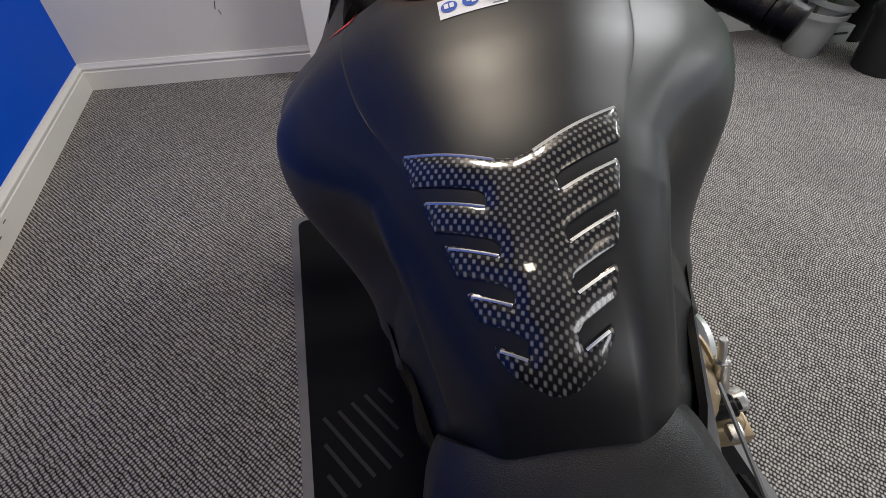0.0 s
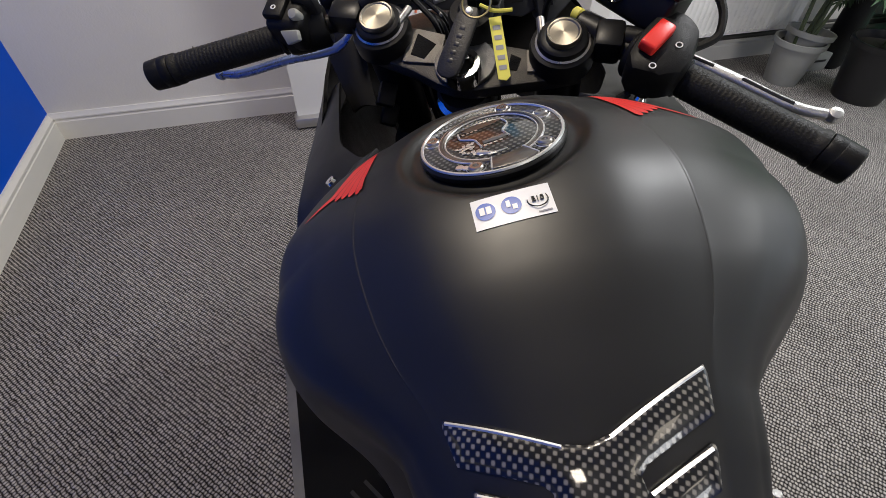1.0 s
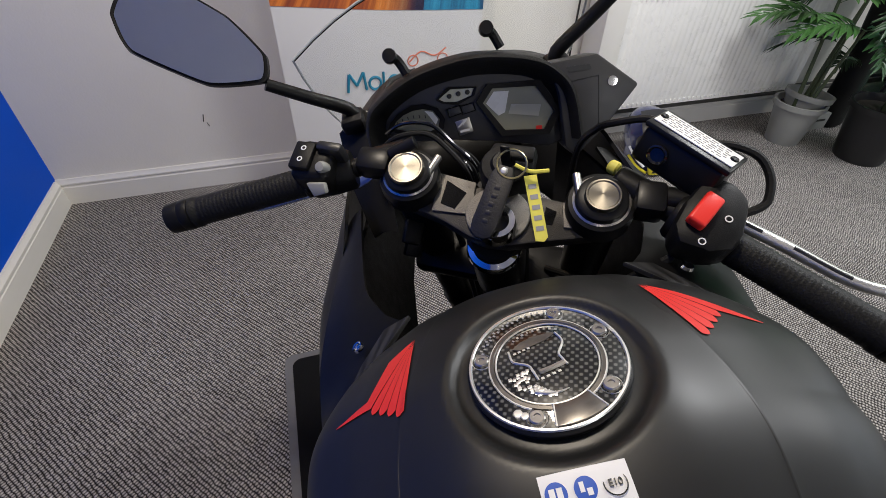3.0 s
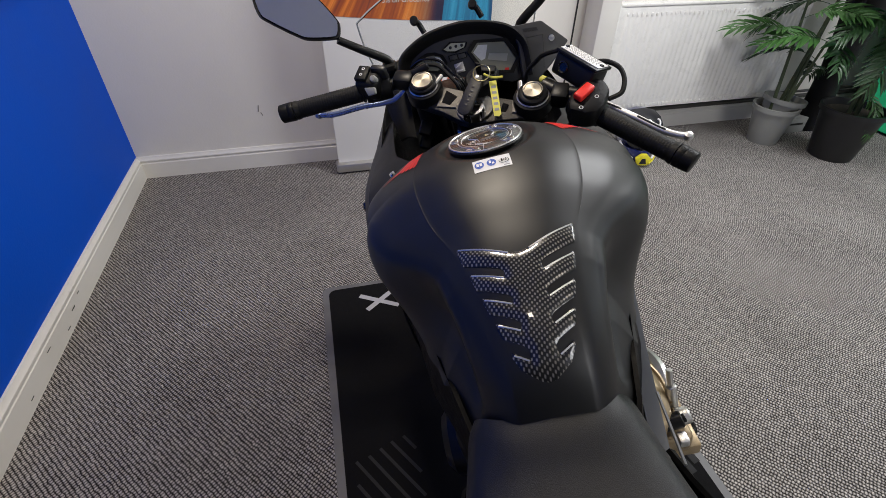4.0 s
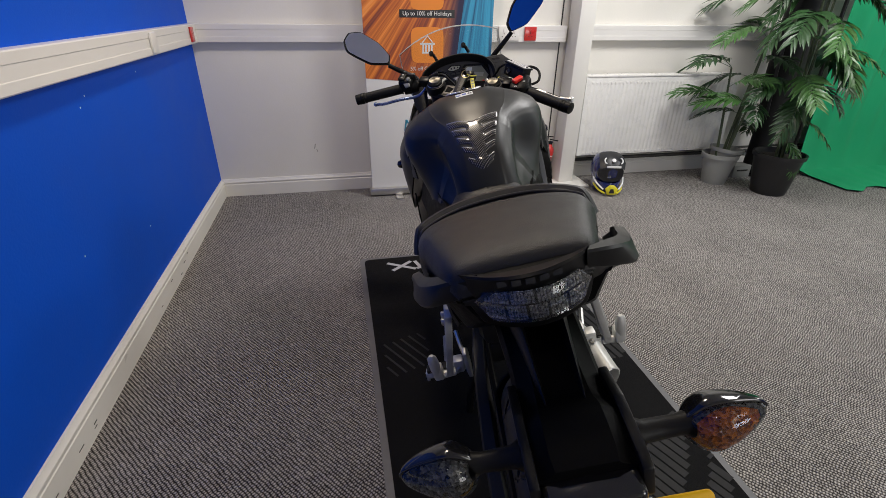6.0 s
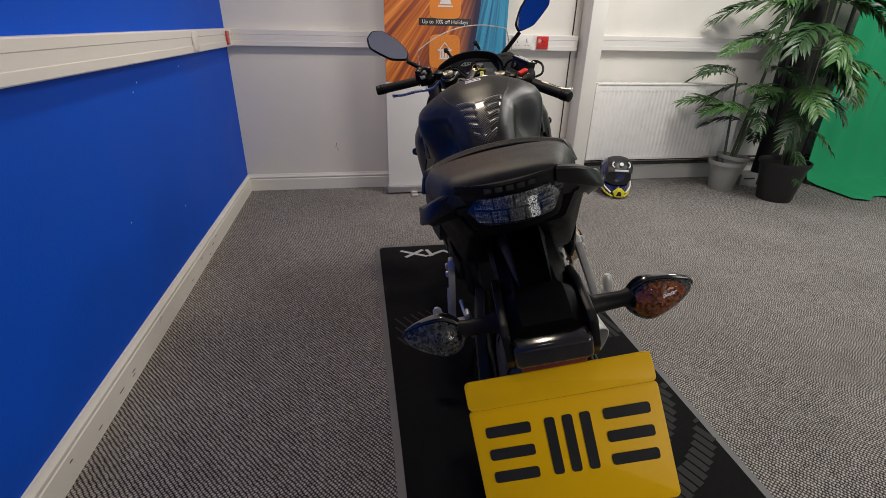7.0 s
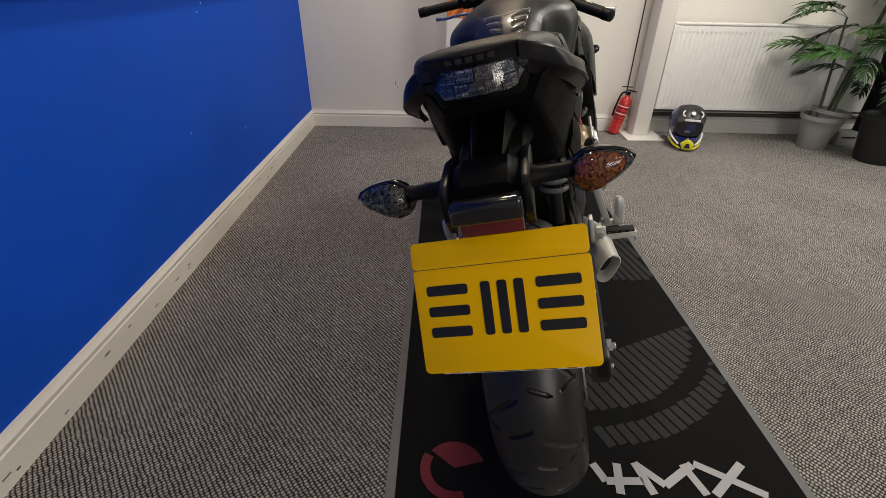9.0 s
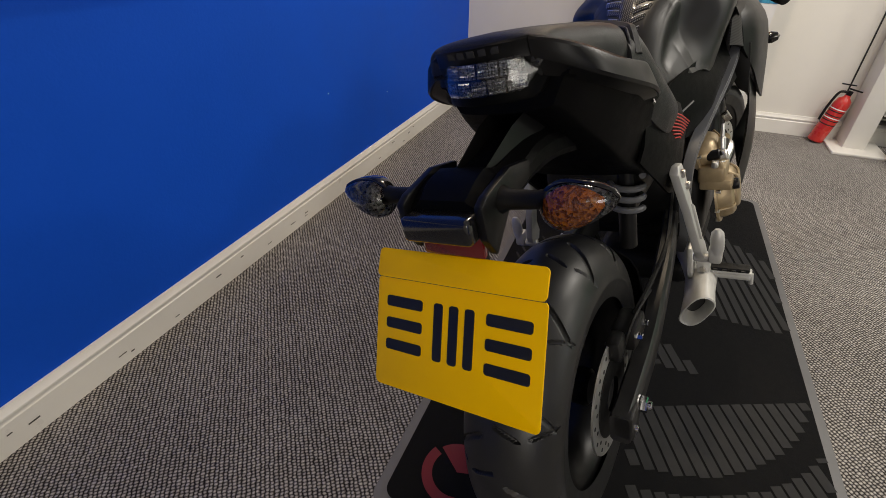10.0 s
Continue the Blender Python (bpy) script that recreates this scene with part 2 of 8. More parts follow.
FORKCAP = brushed("turned_fork_cap", (0.30, 0.275, 0.225))
LAMPREF = mat("lamp_reflector", (0.38, 0.38, 0.385), 0.28, metal=0.7, var=0.3, scale=300)
FOIL = mat("bright_foil", (0.85, 0.85, 0.83), 0.38, metal=1.0, rvar=0.03)
RED = mat("red_decal", (0.62, 0.025, 0.02), 0.4, var=0.06)
REDSW = mat("red_switch_plastic", (0.75, 0.03, 0.02), 0.35, var=0.04)
REDGL = mat("red_reflector", (0.13, 0.004, 0.006), 0.15, coat=1.0)
YELLOW = mat("yellow_reflective_sheet", (1.0, 0.55, 0.001), 0.40, var=0.02, scale=8, spec=0.25)
YTAG = mat("yellow_paper_tag", (0.72, 0.66, 0.1), 0.6)
INK = mat("black_ink", (0.01, 0.01, 0.01), 0.4)
GREYINK = mat("grey_ink", (0.28, 0.28, 0.29), 0.6)
MATGREY = mat("mat_print_grey", (0.030, 0.030, 0.031), 0.8, var=0.35, scale=40, spec=0.15)
MATRED = mat("mat_print_red", (0.16, 0.012, 0.02), 0.8, var=0.2)
MATLIGHT = mat("mat_print_light", (0.42, 0.42, 0.44), 0.75, var=0.2)
MATBASE = mat("black_nylon_mat", (0.0058, 0.0058, 0.0064), 0.85, var=0.3, scale=60, bump=0.5, bscale=900, spec=0.12)
MATEDGE = mat("grey_rubber_edge", (0.12, 0.12, 0.125), 0.5, var=0.5, scale=9)
LABEL = mat("white_label", (0.78, 0.78, 0.77), 0.4, var=0.03)
LBLUE = mat("blue_print", (0.02, 0.09, 0.45), 0.4)
CARBON = carbon_material("carbon_weave_gel", 0.0027, (0.005, 0.005, 0.005), (0.23, 0.215, 0.185), coat=1.0)
CAPCARBON = carbon_material("carbon_weave_cap", 0.0030, (0.003, 0.003, 0.003), (0.13, 0.13, 0.12))
RIBCARBON = carbon_material("ribbed_carbon_trim", 0.007, (0.006, 0.006, 0.006), (0.030, 0.030, 0.032), coat=0.0, rough=0.55, bands=True)
CLEAR = glass("clear_lens", (0.96, 0.97, 0.97))
SMOKE = glass("smoked_lens", (0.62, 0.62, 0.6))
SCREEN = glass("clear_acrylic", (0.95, 0.96, 0.96), 0.01, 1.15)
ACRYLEDGE = mat("acrylic_edge", (0.42, 0.44, 0.44), 0.3, var=0.2)
FACET = facet_material("faceted_reflector", 300.0, (0.010, 0.010, 0.010), (0.16, 0.165, 0.16), 0.08)
AMBERFACET = facet_material("faceted_amber", 300.0, (0.20, 0.035, 0.002), (0.62, 0.15, 0.008), 0.10)
MIRROR = mat("mirror_silver", (0.82, 0.84, 0.85), 0.02, metal=1.0, var=0.0, rvar=0.0)
LCD = mat("lcd_grey_green", (0.27, 0.275, 0.20), 0.2, coat=0.6)
LCDLIGHT = mat("lcd_lit_part", (0.80, 0.81, 0.72), 0.25, coat=0.6)
LCDMID = mat("lcd_pale_part", (0.46, 0.46, 0.36), 0.25, coat=0.6)
DASHGREY = mat("dark_grey_panel", (0.046, 0.046, 0.046), 0.42, var=0.1, scale=60, bump=0.12, bscale=900, spec=0.35)
LEATHER = mat("black_leather", (0.012, 0.0115, 0.011), 0.5, bump=0.18, bscale=500)
POTGREY = mat("grey_plastic_pot", (0.27, 0.275, 0.26), 0.5, var=0.1)
POTBLACK = mat("black_plastic_pot", (0.014, 0.014, 0.015), 0.4)
SOIL = mat("dark_soil", (0.03, 0.022, 0.016), 0.95, var=0.4, scale=90, bump=1, bscale=150)
STEM = mat("palm_stem", (0.055, 0.075, 0.035), 0.6, var=0.35, scale=40)
LEAF = mat("palm_leaf", (0.020, 0.062, 0.017), 0.42, var=0.55, scale=9)
LEAFLIGHT = mat("palm_leaf_light", (0.055, 0.145, 0.035), 0.38, var=0.4, scale=9)
GREEN = mat("green_screen_cloth", (0.0, 0.32, 0.13), 0.8, var=0.05, scale=4, bump=0.2, bscale=800)
EXTRED = mat("red_enamel", (0.52, 0.025, 0.02), 0.3, coat=0.5)
HBLUE = mat("helmet_blue", (0.012, 0.02, 0.11), 0.2, coat=0.8)
HYELLOW = mat("helmet_yellow", (0.7, 0.62, 0.03), 0.3)
HBLACK = mat("helmet_dark", (0.01, 0.01, 0.014), 0.4)
BWHITE = mat("banner_white", (0.74, 0.73, 0.71), 0.5, var=0.02)
BORANGE = mat("banner_orange", (0.8, 0.25, 0.03), 0.5, var=0.08)
BTEAL = mat("banner_teal_ink", (0.02, 0.23, 0.36), 0.5)
BCORAL = mat("banner_coral_ink", (0.72, 0.2, 0.11), 0.5)
POSTER = poster_material()
DARKPIPE = mat("dark_pipe", (0.06, 0.057, 0.052), 0.5)
LEVERBLUE = mat("blue_anodised_lever", (0.22, 0.28, 0.45), 0.3, metal=0.8)

# ---------------------------------------------------------------- mesh tools


def merge(bm, other, m=None):
    if m is not None:
        bmesh.ops.transform(other, matrix=m, verts=other.verts)
    me = bpy.data.meshes.new("t")
    other.to_mesh(me)
    other.free()
    bm.from_mesh(me)
    bpy.data.meshes.remove(me)


def part(name, bm, material, parent=None, label="", angle=38, flat=False):
    bmesh.ops.recalc_face_normals(bm, faces=bm.faces)
    for e in bm.edges:
        e.smooth = not flat and len(e.link_faces) == 2 and e.calc_face_angle(4) < radians(angle)
    for f in bm.faces:
        f.smooth = not flat
    me = bpy.data.meshes.new(name)
    bm.to_mesh(me)
    bm.free()
    me.materials.append(material)
    ob = new(name, me)
    if parent is not None:
        ob.parent = parent
    if label:
        tagged(ob, label)
    return ob


def thing(name, label, category, m=None, group=""):
    ob = new(name)
    ob.empty_display_size = 0.1
    if m is not None:
        ob.matrix_world = m
    return tagged(ob, label, category, group)


def structure(ob, label, category):
    return tagged(ob, label, category, kind="structure")


def box(bm, c, s, r=0.0, m=None, seg=2):
    o = bmesh.new()
    bmesh.ops.create_cube(o, size=1)
    bmesh.ops.scale(o, vec=s, verts=o.verts)
    if r:
        bmesh.ops.bevel(o, geom=list(o.edges), offset=min(r, min(s) * 0.49), segments=seg, affect="EDGES", profile=0.5)
    t = Matrix.Translation(c)
    merge(bm, o, t if m is None else m @ t)
    return bm


def frame_to(p0, p1):
    """A pose at p0 whose z points to p1."""
    d = Vector(p1) - Vector(p0)
    return Matrix.Translation(p0) @ d.to_track_quat("Z", "Y").to_matrix().to_4x4(), d.length


def lathe(bm, prof, m=None, n=24, closed=False):
    """Revolve (radius, height) pairs round z."""
    o = bmesh.new()
    rings = []
    for r, z in prof:
        if r < 1e-6:
            rings.append([o.verts.new((0, 0, z))])
        else:
            rings.append([o.verts.new((r * math.cos(2 * math.pi * k / n), r * math.sin(2 * math.pi * k / n), z)) for k in range(n)])
    if closed:
        rings.append(rings[0])
    for a, b in zip(rings, rings[1:]):
        for k in range(n):
            q = (a[k % len(a)], a[(k + 1) % len(a)], b[(k + 1) % len(b)], b[k % len(b)])
            u = []
            for v in q:
                if v not in u:
                    u.append(v)
            if len(u) > 2:
                o.faces.new(u)
    merge(bm, o, m)
    return bm


def cyl(bm, p0, p1, r0, r1=None, n=18, bev=0.0):
    r1 = r0 if r1 is None else r1
    m, h = frame_to(p0, p1)
    b = min(bev, h * 0.4, r0 * 0.6, r1 * 0.6)
    prof = [(0, 0), (r0 - b, 0), (r0, b), (r1, h - b), (r1 - b, h), (0, h)] if b else [(0, 0), (r0, 0), (r1, h), (0, h)]
    return lathe(bm, prof, m, n)


def crom(pts, n=6, closed=False):
    """Points on a smooth curve through pts."""
    p = [Vector(q) for q in pts]
    k = len(p)
    out = []
    for i in range(k if closed else k - 1):
        a, b, c, d = (p[(i - 1) % k], p[i], p[(i + 1) % k], p[(i + 2) % k]) if closed else (p[max(i - 1, 0)], p[i], p[i + 1], p[min(i + 2, k - 1)])
        for j in range(n):
            t = j / n
            out.append(0.5 * (2 * b + (c - a) * t + (2 * a - 5 * b + 4 * c - d) * t * t + (3 * b - a - 3 * c + d) * t ** 3))
    if not closed:
        out.append(p[-1])
    return out


def tube(bm, pts, r, n=8, smooth=5, closed=False, taper=None):
    path = crom(pts, smooth, closed) if smooth else [Vector(q) for q in pts]
    o = bmesh.new()
    rings = []
    up = Vector((0.13, 0.21, 0.97))
    k = len(path)
    for i, p in enumerate(path):
        d = (path[(i + 1) % k] - path[i - 1]) if closed else (path[min(i + 1, k - 1)] - path[max(i - 1, 0)])
        d.normalize()
        s = d.cross(up)
        s = s.normalized() if s.length > 1e-4 else Vector((1, 0, 0))
        up = s.cross(d).normalized()
        rr = r if taper is None else r + (taper - r) * i / max(1, k - 1)
        rings.append([o.verts.new(p + rr * (math.cos(2 * math.pi * j / n) * s + math.sin(2 * math.pi * j / n) * up)) for j in range(n)])
    if closed:
        rings.append(rings[0])
    for a, b in zip(rings, rings[1:]):
        for j in range(n):
            o.faces.new((a[j], a[(j + 1) % n], b[(j + 1) % n], b[j]))
    if not closed:
        o.faces.new(rings[0][::-1])
        o.faces.new(rings[-1])
    merge(bm, o)
    return bm


def loft(bm, rings, closed=True, caps=True):
    o = bmesh.new()
    vs = [[o.verts.new(p) for p in r] for r in rings]
    n = len(vs[0])
    for a, b in zip(vs, vs[1:]):
        for j in range(n if closed else n - 1):
            o.faces.new((a[j], a[(j + 1) % n], b[(j + 1) % n], b[j]))
    if caps and closed:
        o.faces.new(vs[0][::-1])
        o.faces.new(vs[-1])
    merge(bm, o)
    return bm


def shell(bm, rows, t):
    """A sheet through rows of points, t thick along its normals."""
    o = bmesh.new()
    vs = [[o.verts.new(p) for p in r] for r in rows]
    for a, b in zip(vs, vs[1:]):
        for j in range(len(a) - 1):
            o.faces.new((a[j], a[j + 1], b[j + 1], b[j]))
    bmesh.ops.recalc_face_normals(o, faces=o.faces)
    bmesh.ops.solidify(o, geom=list(o.faces), thickness=t)
    merge(bm, o)
    return bm


def prism(bm, outline, h, m=None, bev=0.0):
    """An outline in the xy plane, h high along z."""
    o = bmesh.new()
    f = o.faces.new([o.verts.new((x, y, 0)) for x, y in outline])
    ext = bmesh.ops.extrude_face_region(o, geom=[f])
    top = [v for v in ext["geom"] if isinstance(v, bmesh.types.BMVert)]
    bmesh.ops.translate(o, vec=(0, 0, h), verts=top)
    bmesh.ops.recalc_face_normals(o, faces=o.faces)
    if bev:
        bmesh.ops.bevel(o, geom=list(o.edges), offset=bev, segments=2, affect="EDGES", profile=0.5)
    merge(bm, o, m)
    return bm


def inside(x, y, poly):
    hit = False
    j = len(poly) - 1
    for i in range(len(poly)):
        (xi, yi), (xj, yj) = poly[i], poly[j]
        if (yi > y) != (yj > y) and x < (xj - xi) * (y - yi) / (yj - yi) + xi:
            hit = not hit
        j = i
    return hit


def nearest(x, y, poly):
    best, at = 1e9, (x, y)
    for (ax, ay), (bx, by) in zip(poly, poly[1:] + poly[:1]):
        dx, dy = bx - ax, by - ay
        l2 = dx * dx + dy * dy or 1e-12
        t = min(1, max(0, ((x - ax) * dx + (y - ay) * dy) / l2))
        px, py = ax + t * dx, ay + t * dy
        d = (px - x) ** 2 + (py - y) ** 2
        if d < best:
            best, at = d, (px, py)
    return math.sqrt(best), at


def decal(bm, poly, fn, res, lift, rim=0.0):
    """A thin piece with that outline in (x, y), laid over the surface fn(x, y) -> z."""
    poly = [tuple(p) for p in poly]
    xs, ys = [p[0] for p in poly], [p[1] for p in poly]
    nx, ny = max(2, math.ceil((max(xs) - min(xs)) / res)), max(2, math.ceil((max(ys) - min(ys)) / res))
    sx, sy = (max(xs) - min(xs)) / nx, (max(ys) - min(ys)) / ny
    cells = [(i, j) for i in range(nx) for j in range(ny) if inside(min(xs) + (i + 0.5) * sx, min(ys) + (j + 0.5) * sy, poly)]
    count = {}
    for i, j in cells:
        for c in ((i, j), (i + 1, j), (i + 1, j + 1), (i, j + 1)):
            count[c] = count.get(c, 0) + 1
    o = bmesh.new()
    vert = {}
    for (i, j), n in count.items():
        x, y = min(xs) + i * sx, min(ys) + j * sy
        d, at = nearest(x, y, poly)
        if n < 4:
            x, y = at
            d = 0
        h = lift if not rim else lift * (0.25 + 0.75 * math.sqrt(min(1, d / rim)))
        vert[i, j] = o.verts.new((x, y, fn(x, y) + h))
    for i, j in cells:
        o.faces.new((vert[i, j], vert[i + 1, j], vert[i + 1, j + 1], vert[i, j + 1]))
    bmesh.ops.dissolve_degenerate(o, dist=1e-6, edges=o.edges)
    merge(bm, o)
    return bm


def lettering(name, words, size, m, material, parent=None):
    cu = bpy.data.curves.new(name, "FONT")
    cu.body, cu.size, cu.extrude = words, size, 0.0006
    cu.align_x = cu.align_y = "CENTER"
    tmp = bpy.data.objects.new(name, cu)
    scene.collection.objects.link(tmp)
    me = bpy.data.meshes.new_from_object(tmp.evaluated_get(bpy.context.evaluated_depsgraph_get()))
    bpy.data.objects.remove(tmp)
    bm = bmesh.new()
    bm.from_mesh(me)
    bmesh.ops.transform(bm, matrix=m, verts=bm.verts)
    bpy.data.meshes.remove(me)
    return part(name, bm, material, parent)


def keyed(table, y, col):
    """A value from rows (y, ...) by smooth interpolation."""
    rows = sorted(table)
    if y <= rows[0][0]:
        return rows[0][col]
    if y >= rows[-1][0]:
        return rows[-1][col]
    for i in range(len(rows) - 1):
        if rows[i][0] <= y <= rows[i + 1][0]:
            break
    a, b, c, d = rows[max(i - 1, 0)], rows[i], rows[i + 1], rows[min(i + 2, len(rows) - 1)]
    h = c[0] - b[0]
    t = (y - b[0]) / h
    m0 = (c[col] - a[col]) / (c[0] - a[0]) * h
    m1 = (d[col] - b[col]) / (d[0] - b[0]) * h
    return (2 * t ** 3 - 3 * t * t + 1) * b[col] + (t ** 3 - 2 * t * t + t) * m0 + (3 * t * t - 2 * t ** 3) * c[col] + (t ** 3 - t * t) * m1

# ---------------------------------------------------------------- room shell


def slab(name, lo, hi, material, label, category):
    bm = box(bmesh.new(), [(a + b) / 2 for a, b in zip(lo, hi)], [b - a for a, b in zip(lo, hi)])
    return structure(part(name, bm, material, flat=True), label, category)


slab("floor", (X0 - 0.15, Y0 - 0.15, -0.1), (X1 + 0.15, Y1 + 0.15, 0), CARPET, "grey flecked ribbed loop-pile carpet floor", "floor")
slab("ceiling", (X0 - 0.15, Y0 - 0.15, H), (X1 + 0.15, Y1 + 0.15, H + 0.1), CEIL, "plain white painted ceiling", "ceiling")
slab("wall_west", (X0 - 0.15, Y0 - 0.15, 0), (X0, Y1 + 0.15, H), BLUE, "bright royal blue painted plaster wall", "wall")
slab("wall_north", (X0, Y1, 0), (X1, Y1 + 0.15, H), WALL, "off-white painted plaster wall with scuffs", "wall")
# Unseen blue stretch, added so that the right mirror reflects blue.
slab("mirror_blue_wall", (2.6, Y0 - 0.15, 0), (X1, Y0, H), BLUE, "bright royal blue painted plaster wall", "wall")


def wall_with_window():
    z0, z1 = 0.9, 2.2
    # South opening is made up, for the light on the plate.
    x0, x1 = 1.0, 2.4
    bm = bmesh.new()
    for lo, hi in (((X0, 0), (x0, H)), ((x1, 0), (2.6, H)), ((x0, 0), (x1, z0)), ((x0, z1), (x1, H))):
        box(bm, ((lo[0] + hi[0]) / 2, Y0 - 0.075, (lo[1] + hi[1]) / 2), (hi[0] - lo[0], 0.15, hi[1] - lo[1]))
    structure(part("wall_south", bm, WALL, flat=True), "unseen off-white painted wall with a window put in", "wall")
    bm = bmesh.new()
    for x in (x0 + 0.03, (x0 + x1) / 2, x1 - 0.03):
        box(bm, (x, Y0 - 0.09, (z0 + z1) / 2), (0.06, 0.06, z1 - z0), 0.004)
    for z in (z0 + 0.03, z1 - 0.03):
        box(bm, ((x0 + x1) / 2, Y0 - 0.09, z), (x1 - x0, 0.055, 0.06), 0.004)
    structure(part("added_window_south", bm, GLOSSWHITE), "white window frame in an unseen wall, added for light", "window")
    bm = bmesh.new()
    # East wall and opening are unseen, placed for cool light from the right.
    y0, y1 = -0.8, 1.2
    for lo, hi in (((Y0 - 0.15, 0), (y0, H)), ((y1, 0), (Y1 + 0.15, H)), ((y0, 0), (y1, z0)), ((y0, z1), (y1, H))):
        box(bm, (X1 + 0.075, (lo[0] + hi[0]) / 2, (lo[1] + hi[1]) / 2), (0.15, hi[0] - lo[0], hi[1] - lo[1]))
    structure(part("wall_east", bm, WALL, flat=True), "unseen off-white painted wall with a window put in", "wall")
    bm = bmesh.new()
    for y in (y0 + 0.03, 0.2, y1 - 0.03):
        box(bm, (X1 + 0.09, y, (z0 + z1) / 2), (0.06, 0.06, z1 - z0), 0.004)
    for z in (z0 + 0.03, z1 - 0.03):
        box(bm, (X1 + 0.09, (y0 + y1) / 2, z), (0.055, y1 - y0, 0.06), 0.004)
    structure(part("unseen_window_east", bm, GLOSSWHITE), "white window frame in an unseen wall, added for light", "window")


wall_with_window()


def skirting(name, p0, p1, inward, label):
    """A moulded board along a wall: flat face, small step and rounded top bead."""
    prof = [(0.0, 0.0), (0.016, 0.0), (0.016, 0.083), (0.0135, 0.086), (0.0135, 0.092), (0.0165, 0.097), (0.0165, 0.103), (0.010, 0.112), (0.007, 0.121), (0.0, 0.122)]
    d = Vector(inward)
    rings = [[Vector(p) + d * a + Vector((0, 0, b)) for a, b in prof] for p in (p0, p1)]
    return structure(part(name, loft(bmesh.new(), rings), GLOSSWHITE, angle=20), label, "skirting board")


skirting("baseboard_west", (X0 + 0.001, Y0, 0), (X0 + 0.001, Y1 - 0.018, 0), (1, 0, 0), "cream gloss moulded skirting board, chipped")
skirting("baseboard_north", (X0 + 0.001, Y1 - 0.001, 0), (X1, Y1 - 0.001, 0), (0, -1, 0), "cream gloss moulded skirting board")


def chips():
    """Knocks in the board's paint along the floor."""
    rnd = random.Random(4)
    bm = bmesh.new()
    for k in range(16):
        y = rnd.uniform(-1.0, 1.6)
        z = rnd.uniform(0.02, 0.075)
        box(bm, (X0 + 0.0178, y, z), (0.0012, rnd.uniform(0.006, 0.03), rnd.uniform(0.002, 0.004)), m=None)
    ob = part("paint_chips", bm, DARKPIPE, flat=True)
    structure(ob, "dark chips in the skirting paint", "scuffs")
    bm = bmesh.new()
    for x, z, w, h, a in ((-0.56, 0.33, 0.004, 0.035, 12), (-0.548, 0.30, 0.003, 0.02, -20), (0.1, 0.75, 0.003, 0.015, 5)):
        box(bm, (0, 0, 0), (w, 0.0012, h), m=pose(x, Y1 - 0.0008, z, 0, a, 0))
    structure(part("wall_scuff", bm, DARKPIPE, flat=True), "short dark scratch in the wall paint", "scuffs")
    bm = bmesh.new()
    for y, z in ((0.62, 0.48), (1.15, 0.35), (1.45, 0.95), (0.95, 0.93), (0.9, 0.9)):
        lathe(bm, [(0, 0.001), (0.0025, 0.0008), (0.0035, 0.0)], pose(X0 + 0.0004, y, z, 0, 90, 0), 8)
    structure(part("wall_chip", bm, WALL), "small white chips in the blue paint", "scuffs")


chips()


def trunking(name, p0, p1, inward, z0, z1):
    h, t = z1 - z0, 0.05
    prof = [(0, 0), (t - 0.004, 0), (t, 0.004), (t, h * 0.30), (t - 0.002, h * 0.32), (t - 0.002, h * 0.68), (t, h * 0.70), (t, h - 0.004), (t - 0.004, h), (0, h)]
    d = Vector(inward)
    rings = [[Vector(p) + d * a + Vector((0, 0, z0 + b)) for a, b in prof] for p in (p0, p1)]
    return structure(part(name, loft(bmesh.new(), rings), TRUNK, angle=20), "white plastic dado trunking along the wall", "trunking")


trunking("trim_west", (X0, Y0, 0), (X0, Y1 - 0.052, 0), (1, 0, 0), 1.003, 1.108)
trunking("trim_north", (X0, Y1, 0), (1.226, Y1, 0), (0, -1, 0), 1.003, 1.108)
trunking("trim_north_east", (1.37, Y1, 0), (X1, Y1, 0), (0, -1, 0), 1.012, 1.115)


def wall_socket(label, m, w, h, material, slots):
    """A faceplate on the trunking; local z points out of the wall."""
    s = thing("wall_socket", label, "socket", m)
    part("faceplate", box(bmesh.new(), (0, 0, 0.005), (w, h, 0.01), 0.003), material, s)
    for x in slots:
        part("rocker", box(bmesh.new(), (x, h * 0.22, 0.011), (0.012, 0.018, 0.006), 0.0015), material, s)
        bm = bmesh.new()
        for dx, dy, a in ((0, 0.002, 0), (-0.011, -0.018, 90), (0.011, -0.018, 90)):
            box(bm, (x + dx, dy, 0.0098), (0.004, 0.009, 0.0012) if not a else (0.008, 0.004, 0.0012))
        part("pin_holes", bm, INK, s)
    return s


wall_socket("white double plug socket on the wall trunking", pose(0.80, Y1 - 0.05, 1.057, 90, 0, 0), 0.146, 0.086, TRUNK, (-0.035, 0.035))
wall_socket("red single plug socket on the wall trunking", pose(0.955, Y1 - 0.05, 1.057, 90, 0, 0), 0.086, 0.086, EXTRED, (0.0,))
wall_socket("white network outlet on the wall trunking", pose(X0 + 0.05, 1.60, 1.055, 90, 0, 90), 0.075, 0.086, TRUNK, ())
wall_socket("small red outlet in the trunking corner", pose(X0 + 0.05, 2.27, 1.055, 90, 0, 90), 0.06, 0.08, EXTRED, ())

# pillar, dark wall strip and pipe
bm = box(bmesh.new(), (1.305, 2.345, 1.30), (0.115, 0.16, 2.58), 0.006)
ob = part("pillar", bm, GLOSSWHITE)
structure(ob, "white boxed steel pillar on a floor plate", "pillar")
